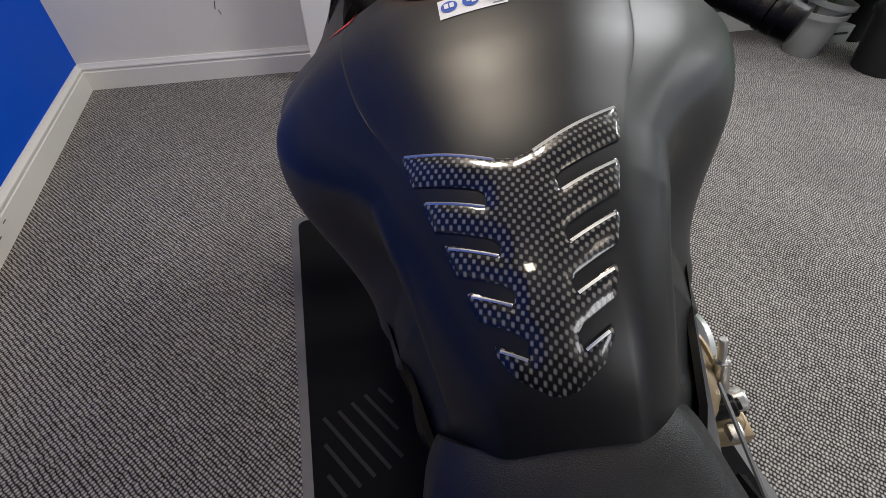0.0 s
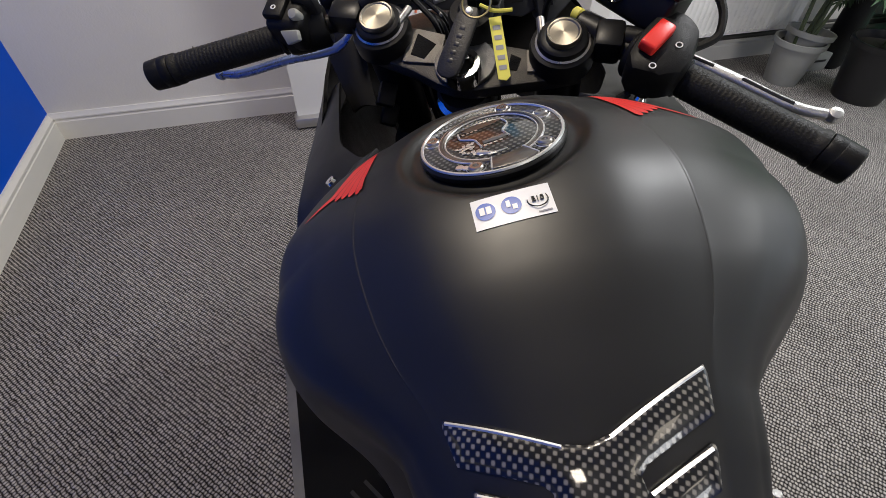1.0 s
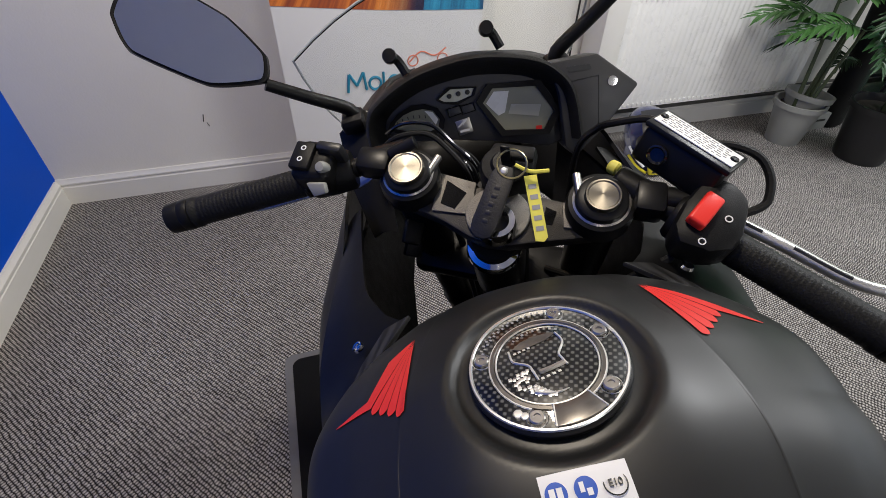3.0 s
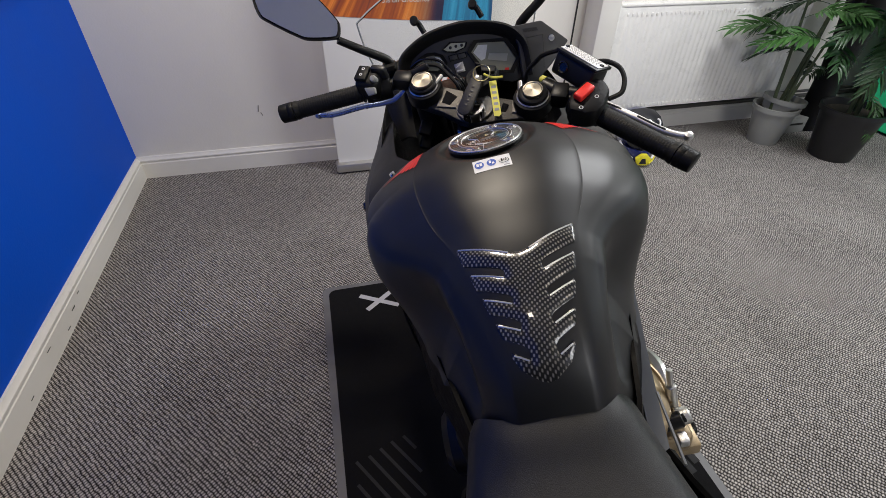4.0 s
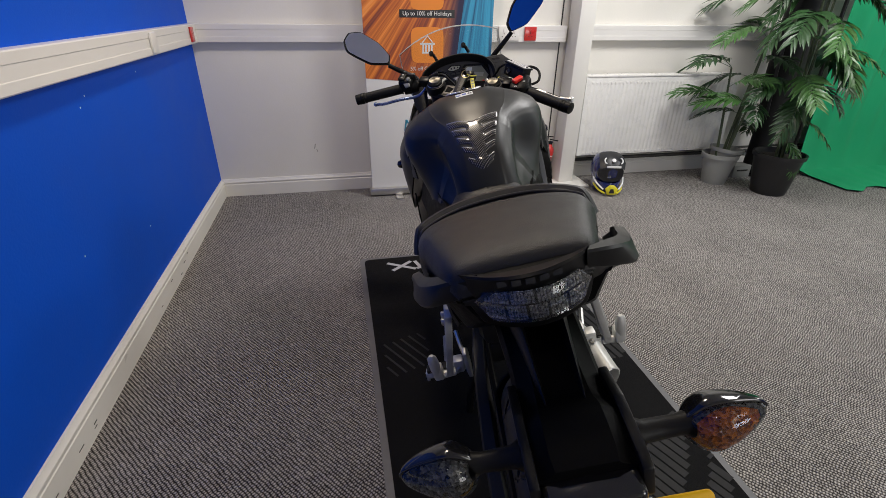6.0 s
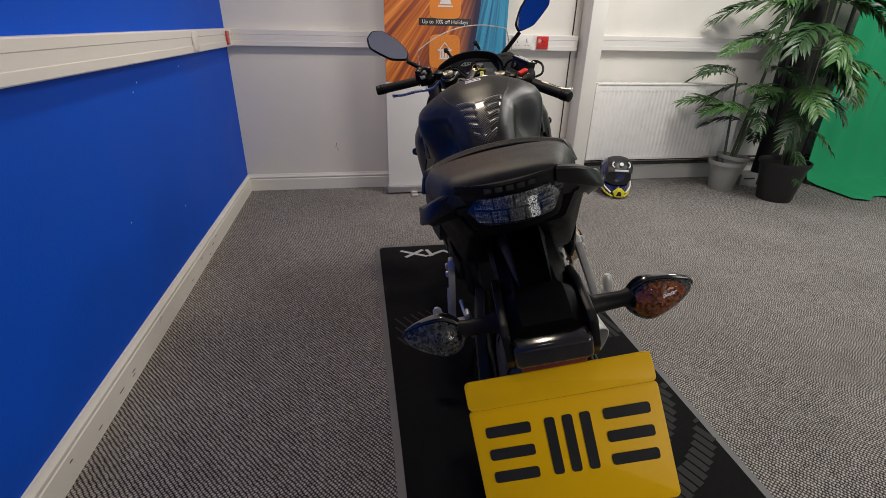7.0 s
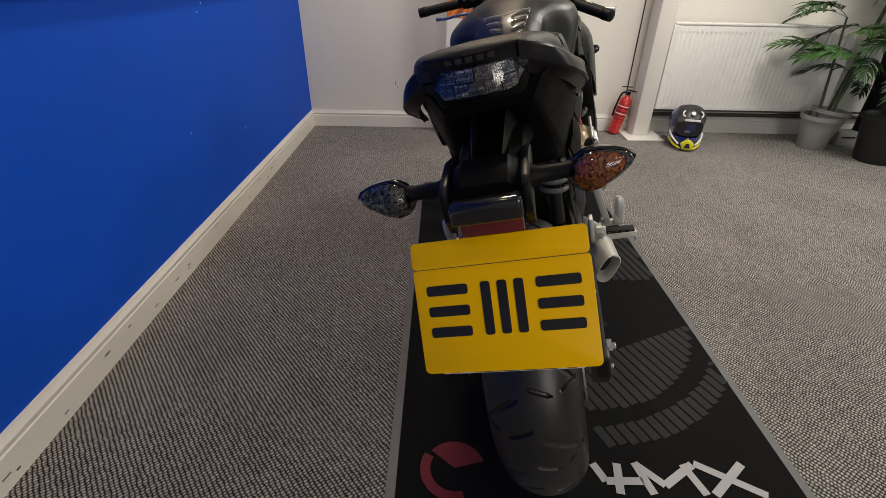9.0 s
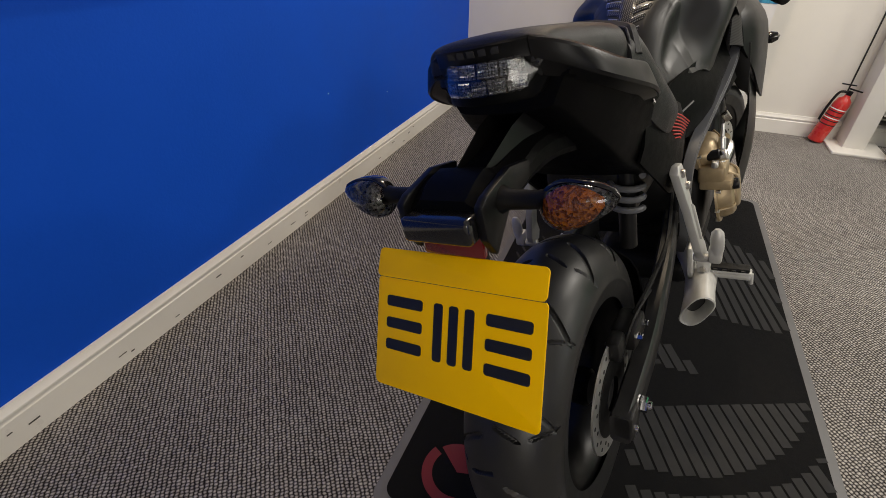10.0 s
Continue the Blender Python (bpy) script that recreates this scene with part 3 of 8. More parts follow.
bm = box(bmesh.new(), (1.315, 2.295, 0.007), (0.28, 0.27, 0.014), 0.003)
part("base_plate", bm, GLOSSWHITE, ob)
bm = box(bmesh.new(), (1.2, Y1 - 0.002, 1.3), (0.007, 0.008, 2.6))
structure(part("wall_dark_strip", bm, INK, flat=True), "thin dark vertical strip on the wall beside the pillar", "seam")


def radiator():
    x0, x1, z0, z1, yf = 1.39, 2.66, 0.205, 0.782, 2.305
    r = thing("radiator", "white panel radiator with fluted front on the wall", "radiator")
    bm = bmesh.new()
    n = 36
    prof = []
    for k in range(n * 6 + 1):
        f = k / 6
        d = 0.006 if 0.2 < f % 1 < 0.8 else 0.0
        prof.append((x0 + 0.03 + (x1 - x0 - 0.06) * f / n, d))
    rows = []
    for z, g in ((z0, 0.0), (z0 + 0.035, 0.0), (z0 + 0.05, 1.0), (z1 - 0.06, 1.0), (z1 - 0.045, 0.0), (z1 - 0.012, 0.0), (z1 - 0.004, -0.6), (z1, -1.0)):
        row = [(x0, yf + (0.006 if g < -0.5 else 0), z)]
        for x, d in prof:
            row.append((x, yf + 0.004 - (d * 0.55 if g > 0 else g * 0.004), z))
        row.append((x1, yf + (0.006 if g < -0.5 else 0), z))
        rows.append(row)
    shell(bm, rows, 0.004)
    box(bm, ((x0 + x1) / 2, yf + 0.05, (z0 + z1) / 2), (x1 - x0 - 0.02, 0.06, z1 - z0 - 0.03), 0.01)
    part("panel", bm, RADWHITE, r, angle=25)
    slot = None
    for k in range(40):
        for z in (z1 - 0.045, z0 + 0.018):
            if slot is None:
                slot = part("pressed_rib", box(bmesh.new(), (0, 0, 0), (0.012, 0.004, 0.016), 0.001), RADWHITE, r)
                o = slot
            else:
                o = new("pressed_rib", slot.data)
                o.parent = r
            o.location = (x0 + 0.05 + k * (x1 - x0 - 0.1) / 39, yf - 0.0015, z)
    part("top_grille", box(bmesh.new(), ((x0 + x1) / 2, yf + 0.045, z1 + 0.002), (x1 - x0, 0.1, 0.014), 0.004), RADWHITE, r)
    for x in (x0 - 0.003, x1 + 0.003):
        part("side_cover", box(bmesh.new(), (x, yf + 0.045, (z0 + z1) / 2), (0.01, 0.1, z1 - z0), 0.003), RADWHITE, r)
    bm = cyl(bmesh.new(), (x0 - 0.03, yf + 0.05, 0.1), (x0 - 0.03, yf + 0.05, z0 + 0.06), 0.008, bev=0.002)
    cyl(bm, (x0 - 0.03, yf + 0.05, z0 + 0.04), (x0 + 0.01, yf + 0.05, z0 + 0.04), 0.008)
    cyl(bm, (x0 - 0.03, yf + 0.03, z0 + 0.04), (x0 - 0.03, yf - 0.01, z0 + 0.04), 0.015, 0.012, bev=0.003)
    part("valve", bm, STEEL, r)
    bm = tube(bmesh.new(), [(1.37, 2.40, 0.145), (2.2, 2.40, 0.147), (4.4, 2.40, 0.145)], 0.014, 10, 3)
    tube(bm, [(1.37, 2.40, 0.18), (2.2, 2.40, 0.18), (4.4, 2.40, 0.18)], 0.009, 8, 3)
    ob = part("heating_pipe", bm, DARKPIPE)
    structure(ob, "dark heating pipes low along the wall", "pipe")


radiator()


def banner():
    yb = 2.27
    b = thing("roller_banner", "tall roll-up banner with orange artwork over white", "banner")
    x0, x1, zp = -0.185, 0.645, 0.80
    bm = bmesh.new()
    shell(bm, [[(x0, yb, z), ((x0 + x1) / 2, yb, z), (x1, yb, z)] for z in (0.05, 0.4, zp)], 0.0012)
    part("lower_sheet", bm, BWHITE, b, "white printed banner sheet")
    bm = bmesh.new()
    n = 24
    low, top = [], []
    for k in range(n + 1):
        x = x0 + (x1 - x0) * k / n
        low.append((x, yb - 0.0022, zp - 0.02 * math.sin(math.pi * k / n) - 0.05 * (k / n) ** 2))
        top.append((x, yb - 0.0022, 1.97))
    shell(bm, [low, top], 0.001)
    part("artwork", bm, POSTER, b, "orange light streaks beside teal print")
    part("dark_sheet_back", box(bmesh.new(), ((x0 + x1) / 2, yb + 0.004, 1.385), (x1 - x0, 0.0015, 1.17)), BWHITE, b)
    part("cassette", box(bmesh.new(), ((x0 + x1) / 2, yb, 0.033), (x1 - x0 + 0.03, 0.075, 0.05), 0.012), ALU, b, "brushed silver cassette")
    part("top_rail", cyl(bmesh.new(), (x0, yb, 1.98), (x1, yb, 1.98), 0.012, bev=0.002), ALU, b)
    part("support_pole", cyl(bmesh.new(), ((x0 + x1) / 2, yb + 0.03, 0.05), ((x0 + x1) / 2, yb + 0.03, 1.98), 0.009), ALU, b)
    for x in (0.0, 0.48):
        part("foot", box(bmesh.new(), (x, yb - 0.055, 0.006), (0.05, 0.12, 0.012), 0.004), ALU, b)
    # icons and words
    for z in (0.995, 1.30):
        tile = [(0.105 * c * (abs(math.cos(a)) ** 0.35) , 0.105 * s * (abs(math.sin(a)) ** 0.35)) for a in [2 * math.pi * k / 40 for k in range(40)] for c, s in [(math.copysign(1, math.cos(a)), math.copysign(1, math.sin(a)))]]
        icon = part("icon_tile", prism(bmesh.new(), tile, 0.001, pose(0.216, yb - 0.0036, z, 90, 0, 0)), BORANGE, b, "orange rounded app tile")
        bm = bmesh.new()
        if z < 1.1:
            for x in (-0.028, -0.01, 0.01, 0.028):
                box(bm, (0.216 + x, yb - 0.0058, z - 0.018), (0.011, 0.001, 0.045))
            box(bm, (0.216, yb - 0.0058, z + 0.008), (0.095, 0.001, 0.012))
            box(bm, (0.216, yb - 0.0058, z - 0.044), (0.07, 0.001, 0.01))
            tube(bm, [(0.18, yb - 0.0058, z + 0.012), (0.216, yb - 0.0058, z + 0.055), (0.252, yb - 0.0058, z + 0.012)], 0.004, 6, 0)
        else:
            prism(bm, [(-0.04, -0.02), (0.04, -0.02), (0.025, 0.02), (-0.025, 0.02)], 0.001, pose(0.216, yb - 0.0058, z, 90, 0, 0))
            box(bm, (0.216, yb - 0.0058, z - 0.032), (0.1, 0.001, 0.01))
        part("icon", bm, BWHITE, icon)
    for words, z, plate in (("Up to 10% off Holidays", 1.175, True), ("5% off Groceries", 0.855, False)):
        if plate:
            part("caption_plate", box(bmesh.new(), (0.216, yb - 0.0036, z), (0.35, 0.001, 0.045)), INK, b)
        lettering("caption", words, 0.033, pose(0.216, yb - 0.0058, z, 90, 0, 0), BWHITE, b)
    bm = bmesh.new()
    for (xa, za), (xb, zb) in zip([(0.06, 0.455), (0.07, 0.53), (0.10, 0.48), (0.13, 0.535), (0.14, 0.46)], [(0.07, 0.53), (0.10, 0.48), (0.13, 0.535), (0.14, 0.46)]):
        tube(bm, [(xa, yb - 0.002, za), (xb, yb - 0.002, zb)], 0.006, 6, 0)
    for x in (0.178, 0.262):
        tube(bm, [(x + 0.025 * math.cos(a), yb - 0.002, 0.485 + 0.026 * math.sin(a)) for a in [2 * math.pi * k / 12 for k in range(12)]], 0.006, 6, 2, True)
    tube(bm, [(0.215, yb - 0.002, 0.53), (0.216, yb - 0.002, 0.465), (0.23, yb - 0.002, 0.46)], 0.006, 6, 0)
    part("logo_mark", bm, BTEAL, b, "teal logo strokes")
    bm = bmesh.new()
    for k in range(4):
        tube(bm, [(0.31 + 0.04 * k, yb - 0.002, 0.47), (0.325 + 0.04 * k, yb - 0.002, 0.53)], 0.006, 6, 0)
    tube(bm, [(0.33, yb - 0.002, 0.56), (0.38, yb - 0.002, 0.60), (0.44, yb - 0.002, 0.58), (0.49, yb - 0.002, 0.61)], 0.003, 6, 4)
    for x in (0.345, 0.475):
        tube(bm, [(x + 0.022 * math.cos(a), yb - 0.002, 0.565 + 0.022 * math.sin(a)) for a in [2 * math.pi * k / 12 for k in range(12)]], 0.0025, 6, 2, True)
    part("logo_drawing", bm, BCORAL, b, "coral logo strokes")
    part("address_line", box(bmesh.new(), (0.23, yb - 0.002, 0.315), (0.26, 0.001, 0.014)), INK, b)


banner()


def extinguisher():
    e = thing("fire_extinguisher", "small red fire extinguisher standing on the carpet", "extinguisher", pose(1.125, 2.355, 0.008, 0, 12, 0))
    part("cylinder", lathe(bmesh.new(), [(0, 0), (0.038, 0), (0.043, 0.006), (0.043, 0.235), (0.036, 0.262), (0.018, 0.278), (0.015, 0.29), (0, 0.29)], None, 28), EXTRED, e)
    for k, z in enumerate((0.205, 0.19, 0.165, 0.15, 0.135, 0.11)):
        part("label_line", lathe(bmesh.new(), [(0.0432, z), (0.0436, z + 0.001), (0.0436, z + 0.005), (0.0432, z + 0.006)], None, 28), LABEL if k in (0, 3) else INK, e)
    bm = cyl(bmesh.new(), (0, 0, 0.288), (0, 0, 0.315), 0.014, bev=0.003)
    box(bm, (0.02, 0, 0.325), (0.07, 0.014, 0.008), 0.003)
    box(bm, (0.018, 0, 0.345), (0.075, 0.014, 0.006), 0.002, pose(0, 0, 0, 0, -8, 0))
    part("valve_handle", bm, METALBLK, e)
    part("hose", tube(bmesh.new(), [(-0.012, 0, 0.305), (-0.05, 0, 0.29), (-0.058, 0, 0.2), (-0.053, 0, 0.12)], 0.007, 8, 5), RUBBER, e)


extinguisher()


def helmet():
    h = thing("motocross_helmet", "dark blue off-road helmet with yellow chin bar on carpet", "helmet", pose(1.555, 2.12, 0.002, 0, 0, -14))
    n = 28
    rings = []
    for z, rx, ry, cy in ((0.03, 0.080, 0.09, 0.02), (0.07, 0.098, 0.115, 0.015), (0.12, 0.112, 0.130, 0.008), (0.17, 0.117, 0.136, 0.005), (0.21, 0.110, 0.128, 0.004), (0.245, 0.088, 0.106, 0.004), (0.266, 0.05, 0.064, 0.004), (0.273, 0.012, 0.016, 0.004)):
        rings.append([(rx * math.cos(2 * math.pi * k / n), cy + ry * math.sin(2 * math.pi * k / n), z) for k in range(n)])
    part("shell", loft(bmesh.new(), rings), HBLUE, h)
    ang = [2 * math.pi * k / 24 for k in range(24)]
    port = [[(0.092 * math.copysign(abs(math.cos(a)) ** 0.7, math.cos(a)), -0.108 - g + 0.03 * abs(math.cos(a)) ** 2, 0.146 + 0.052 * math.copysign(abs(math.sin(a)) ** 0.7, math.sin(a))) for a in ang] for g in (0.0, 0.028)]
    part("eye_port", loft(bmesh.new(), port), HBLACK, h, "dark eye opening")
    rows = []
    for z, o in ((0.012, 0.0), (0.03, 0.010), (0.06, 0.012), (0.088, 0.004)):
        rows.append([((0.096 + o * 0.3) * math.sin(a), 0.01 - (0.165 + o) * math.cos(a) ** 0.8 if math.cos(a) > 0 else 0.01, z) for a in [radians(-88 + 176 * k / 18) for k in range(19)]])
    part("chin_bar", shell(bmesh.new(), rows, 0.012), HBLUE, h)
    vent = [(-0.045, 0.055), (-0.016, 0.082), (0.016, 0.082), (0.045, 0.055), (0.030, 0.014), (-0.030, 0.014)]
    m = pose(0, -0.172, 0, 90, 0, 0)
    part("chin_vent", prism(bmesh.new(), vent, 0.022, m, 0.004), HYELLOW, h, "bright yellow chin vent")
    part("vent_mouth", prism(bmesh.new(), [(-0.020, 0.026), (0.020, 0.026), (0.010, 0.058), (-0.010, 0.058)], 0.003, m @ Matrix.Translation((0, 0, 0.021))), HBLACK, h)
    for s in (-1, 1):
        part("white_stripe", tube(bmesh.new(), [(s * 0.108, -0.06, 0.105), (s * 0.092, -0.118, 0.075), (s * 0.055, -0.166, 0.045)], 0.006, 6, 4), LABEL, h)
        part("yellow_stripe", tube(bmesh.new(), [(s * 0.104, -0.07, 0.06), (s * 0.082, -0.135, 0.035), (s * 0.04, -0.178, 0.018)], 0.007, 6, 4), HYELLOW, h)
    rows = []
    for y, z, w in ((-0.02, 0.288, 0.075), (-0.08, 0.276, 0.088), (-0.125, 0.245, 0.094), (-0.150, 0.205, 0.088)):
        rows.append([(w * t, y + 0.02 * t * t, z - 0.02 * t * t) for t in (-1, -0.75, -0.4, 0, 0.4, 0.75, 1)])
    part("peak", shell(bmesh.new(), rows, 0.005), HBLACK, h, "dark peak with white curls")
    for x, r, a0 in ((-0.048, 0.016, 100), (0.0, 0.012, 0), (0.048, 0.016, -80)):
        y, z = -0.128 + 0.02 * (x / 0.09) ** 2, 0.252 - 0.02 * (x / 0.09) ** 2
        if x:
            part("white_curl", tube(bmesh.new(), [(x + r * math.cos(a), y + 0.014 * math.sin(a) - 0.004, z + r * math.sin(a)) for a in [radians(a0 + 24 * k) for k in range(8)]], 0.005, 6, 2), LABEL, h)
        else:
            part("white_disc", lathe(bmesh.new(), [(0, 0.003), (r, 0.002), (r + 0.003, 0)], pose(0, y - 0.003, z, 48, 0, 0), 14), LABEL, h)
    part("white_bar", box(bmesh.new(), (0, -0.155, 0.209), (0.10, 0.006, 0.014), 0.001), LABEL, h)


helmet()


def frond_mesh(length, n, leaf, droop, seed):
    """An arching midrib with pointed leaflets in two rows; grows along y from the origin."""
    rnd = random.Random(seed)
    bm = bmesh.new()
    path = []
    for k in range(13):
        t = k / 12
        path.append(Vector((0.03 * math.sin(3 * t + seed), length * (t - 0.18 * droop * t * t), length * (0.32 * t - droop * t * t))))
    tube(bm, path, 0.0045, 5, 0, taper=0.0012)
    for k in range(n):
        t = 0.22 + 0.78 * k / (n - 1)
        f = t * 12
        i = min(11, int(f))
        p = path[i].lerp(path[i + 1], f - i)
        d = (path[i + 1] - path[i]).normalized()
        for s in (-1, 1):
            side = d.cross(Vector((0, 0, 1))).normalized() * s
            L = leaf * (0.55 + 0.75 * math.sin(math.pi * min(1, 0.15 + 0.8 * t))) * rnd.uniform(0.8, 1.15)
            w = L * rnd.uniform(0.085, 0.125)
            a = radians(rnd.uniform(48, 62) - 25 * t)
            out = (side * math.sin(a) + d * math.cos(a) + Vector((0, 0, rnd.uniform(-0.1, 0.22)))).normalized()
            nrm = out.cross(d * s).normalized()
            wv = out.cross(nrm).normalized()
            vs = []
            for q, ww, dz in ((0, 0.25, 0), (0.3, 1.0, 0.03), (0.65, 0.8, -0.04), (1.0, 0.04, -0.24)):
                c = p + out * (L * q) + Vector((0, 0, dz * L))
                vs.append((bm.verts.new(c + wv * w * ww), bm.verts.new(c - nrm * w * 0.35 * ww), bm.verts.new(c - wv * w * ww)))
            for u, v in zip(vs, vs[1:]):
                bm.faces.new((u[0], u[1], v[1], v[0]))
                bm.faces.new((u[1], u[2], v[2], v[1]))
    return bm


def pot(parent, r0, r1, h, material, at=(0, 0, 0), tilt=0):
    m = pose(*at, 0, tilt, 0)
    return part("pot", lathe(bmesh.new(), [(0, 0), (r0, 0), (r0 + 0.003, 0.006), (r1 - 0.006, h - 0.03), (r1 + 0.006, h - 0.028), (r1 + 0.008, h), (r1 - 0.004, h), (r1 - 0.01, h - 0.03), (r0 - 0.004, 0.012), (0, 0.012)], m, 32), material, parent)


def palm(label, at, stems, fronds, seed):
    rnd = random.Random(seed)
    p = thing("potted_palm", label, "plant", pose(*at), "potted palms by the radiator")
    meshes = []
    for k in range(5):
        o = part("frond", frond_mesh(1.0, 15, 0.27, 0.42 + 0.09 * k, seed * 10 + k), LEAF if k % 3 else LEAFLIGHT, p)
        meshes.append(o)
    tips = []
    for (bx, by), (tx, ty, tz) in stems:
        pts = [(bx, by, 0.16), (bx * 0.7 + tx * 0.3, by * 0.7 + ty * 0.3, tz * 0.45), (tx, ty, tz)]
        part("stem", tube(bmesh.new(), pts, 0.013, 8, 6, taper=0.006), STEM, p)
        tips.append(crom(pts, 6))
    used = 0
    for sidx, f, yaw, pitch, size in fronds:
        pts = tips[sidx % len(tips)]
        q = pts[min(len(pts) - 1, int(f * (len(pts) - 1)))]
        src = meshes[used % 5]
        if used < 5:
            o = src
        else:
            o = new("frond", src.data)
            o.parent = p
        o.matrix_local = Matrix.Translation(q) @ pose(0, 0, 0, pitch, rnd.uniform(-20, 20), yaw) @ Matrix.Diagonal((size, size, size, 1))
        used += 1
    return p


pa = palm("palm with small dark fronds in nested grey pots", (2.50, 2.10, 0),
          [((-0.03, 0.0), (-0.10, 0.02, 0.85)), ((0.03, 0.02), (0.12, 0.0, 1.05)), ((0.0, -0.03), (0.05, -0.08, 0.62)), ((0.05, 0.0), (0.2, 0.06, 1.3))],
          [(0, 0.75, 80, 12, 0.42), (0, 1.0, 110, 18, 0.44), (0, 1.0, 40, 10, 0.36), (1, 1.0, 100, 20, 0.48), (1, 0.8, 60, 5, 0.4), (2, 1.0, 85, 5, 0.42), (2, 1.0, 150, 0, 0.36), (2, 0.8, -60, 0, 0.32), (3, 1.0, 130, 30, 0.48), (3, 1.0, 70, 20, 0.5),
           (0, 0.9, 190, 20, 0.36), (1, 0.9, 170, 10, 0.4), (2, 0.9, 40, 10, 0.34), (3, 0.9, -20, 20, 0.42), (3, 1.0, 220, 30, 0.42)], 3)
pot(pa, 0.085, 0.125, 0.235, POTGREY)
pot(pa, 0.075, 0.115, 0.2, POTGREY, (0.045, 0.02, 0.07), 6)
part("soil", lathe(bmesh.new(), [(0, 0.205), (0.06, 0.21), (0.106, 0.2)], pose(0.045, 0.02, 0.0), 20), SOIL, pa)
pb = palm("tall palm with drooping green fronds in black pot", (2.755, 1.83, 0),
          [((-0.02, 0.0), (-0.05, 0.05, 1.05)), ((0.03, 0.02), (0.03, 0.02, 1.35)), ((0.0, -0.03), (-0.12, 0.0, 1.6)), ((0.02, 0.03), (0.02, 0.06, 1.8))],
          [(0, 1.0, 170, -5, 0.44), (0, 0.8, 100, 0, 0.40), (0, 0.8, 210, -10, 0.36), (1, 0.9, 150, 5, 0.46), (1, 1.0, 90, 5, 0.48), (1, 0.8, -160, -10, 0.42), (1, 0.8, -100, -25, 0.32), (2, 0.8, 120, 0, 0.50), (2, 0.9, 60, 5, 0.46), (2, 1.0, 160, 10, 0.48),
           (3, 0.8, -150, -20, 0.38), (3, 0.9, -80, -25, 0.34), (3, 1.0, 130, 10, 0.48), (2, 0.7, -170, -15, 0.44), (1, 0.6, 140, -15, 0.40), (0, 0.6, -150, -20, 0.34), (3, 0.65, 170, -15, 0.44), (2, 0.75, 90, -10, 0.48), (0, 0.45, 190, -30, 0.28),
           (3, 0.9, 100, -5, 0.48), (2, 0.6, 140, -20, 0.42), (1, 1.0, 190, 0, 0.40), (3, 0.75, 200, -10, 0.42)], 7)
pot(pb, 0.115, 0.165, 0.30, POTBLACK)
part("soil", lathe(bmesh.new(), [(0, 0.265), (0.08, 0.27), (0.152, 0.262)], None, 20), SOIL, pb)


def stand_bag():
    s = thing("backdrop_stand", "upright black equipment bag behind the palms", "stand", pose(2.95, 2.2, 0))
    n = 18
    rings = []
    for z, r in ((0.0, 0.07), (0.02, 0.09), (0.4, 0.085), (0.8, 0.13), (1.1, 0.14), (1.4, 0.12), (1.65, 0.09), (1.68, 0.03)):
        rings.append([(r * math.cos(2 * math.pi * k / n) * (1 + 0.05 * math.sin(3 * z * 5 + k)), r * 0.8 * math.sin(2 * math.pi * k / n), z) for k in range(n)])
    part("bag", loft(bmesh.new(), rings), RUBBER, s)
    part("strap", tube(bmesh.new(), [(-0.13, -0.05, 1.2), (-0.17, -0.09, 0.9), (-0.12, -0.08, 0.5)], 0.012, 6, 5), HBLACK, s)
    part("clamp_arm", tube(bmesh.new(), [(0.0, 0, 1.66), (0.2, -0.02, 1.52), (0.45, 0.02, 1.5)], 0.014, 8, 4), METALBLK, s)


stand_bag()
bm = box(bmesh.new(), (2.80, 2.2, 0.05), (0.16, 0.1, 0.1), 0.004)
cb = part("carton", bm, POTGREY)
tagged(cb, "small grey printed carton on the carpet behind pots", "box")
part("print_bar", box(bmesh.new(), (2.80, 2.149, 0.06), (0.1, 0.002, 0.012)), INK, cb)


def green_cloth():
    n = 40
    rows = []
    path = [(2.18, 2.35), (2.18, 1.6), (2.175, 0.9), (2.17, 0.35), (2.155, 0.12), (2.12, 0.035), (2.05, 0.012), (1.88, 0.009), (1.72, 0.008)]
    for y, z in path:
        row = []
        for k in range(n + 1):
            x = 3.34 + (4.58 - 3.34) * k / n
            fold = 0.022 * math.sin(k * 0.9) * min(1, z * 2) + 0.012 * math.sin(k * 0.37 + 1)
            edge = 0.04 * math.sin(k * 0.55) if y < 1.75 else 0
            row.append((x + 0.03 * (1 - k / n) * (1 if y < 2.1 else 0), y + fold * (1 if z > 0.1 else 0.2) - edge, z + (0.004 * math.sin(k * 1.3) + 0.004 if z < 0.05 else 0)))
        rows.append(row)
    c = part("green_screen", shell(bmesh.new(), rows, 0.003), GREEN)
    tagged(c, "bright green backdrop cloth hanging and spread on carpet", "backdrop cloth")
    s = thing("backdrop_rail", "thin black rail holding the green cloth", "rail")
    part("rail", cyl(bmesh.new(), (3.30, 2.165, 2.37), (4.6, 2.165, 2.37), 0.015), METALBLK, s)
    for x in (3.29, 4.58):
        part("upright", cyl(bmesh.new(), (x, 2.2, 0.0), (x, 2.2, 2.39), 0.014), METALBLK, s)


green_cloth()


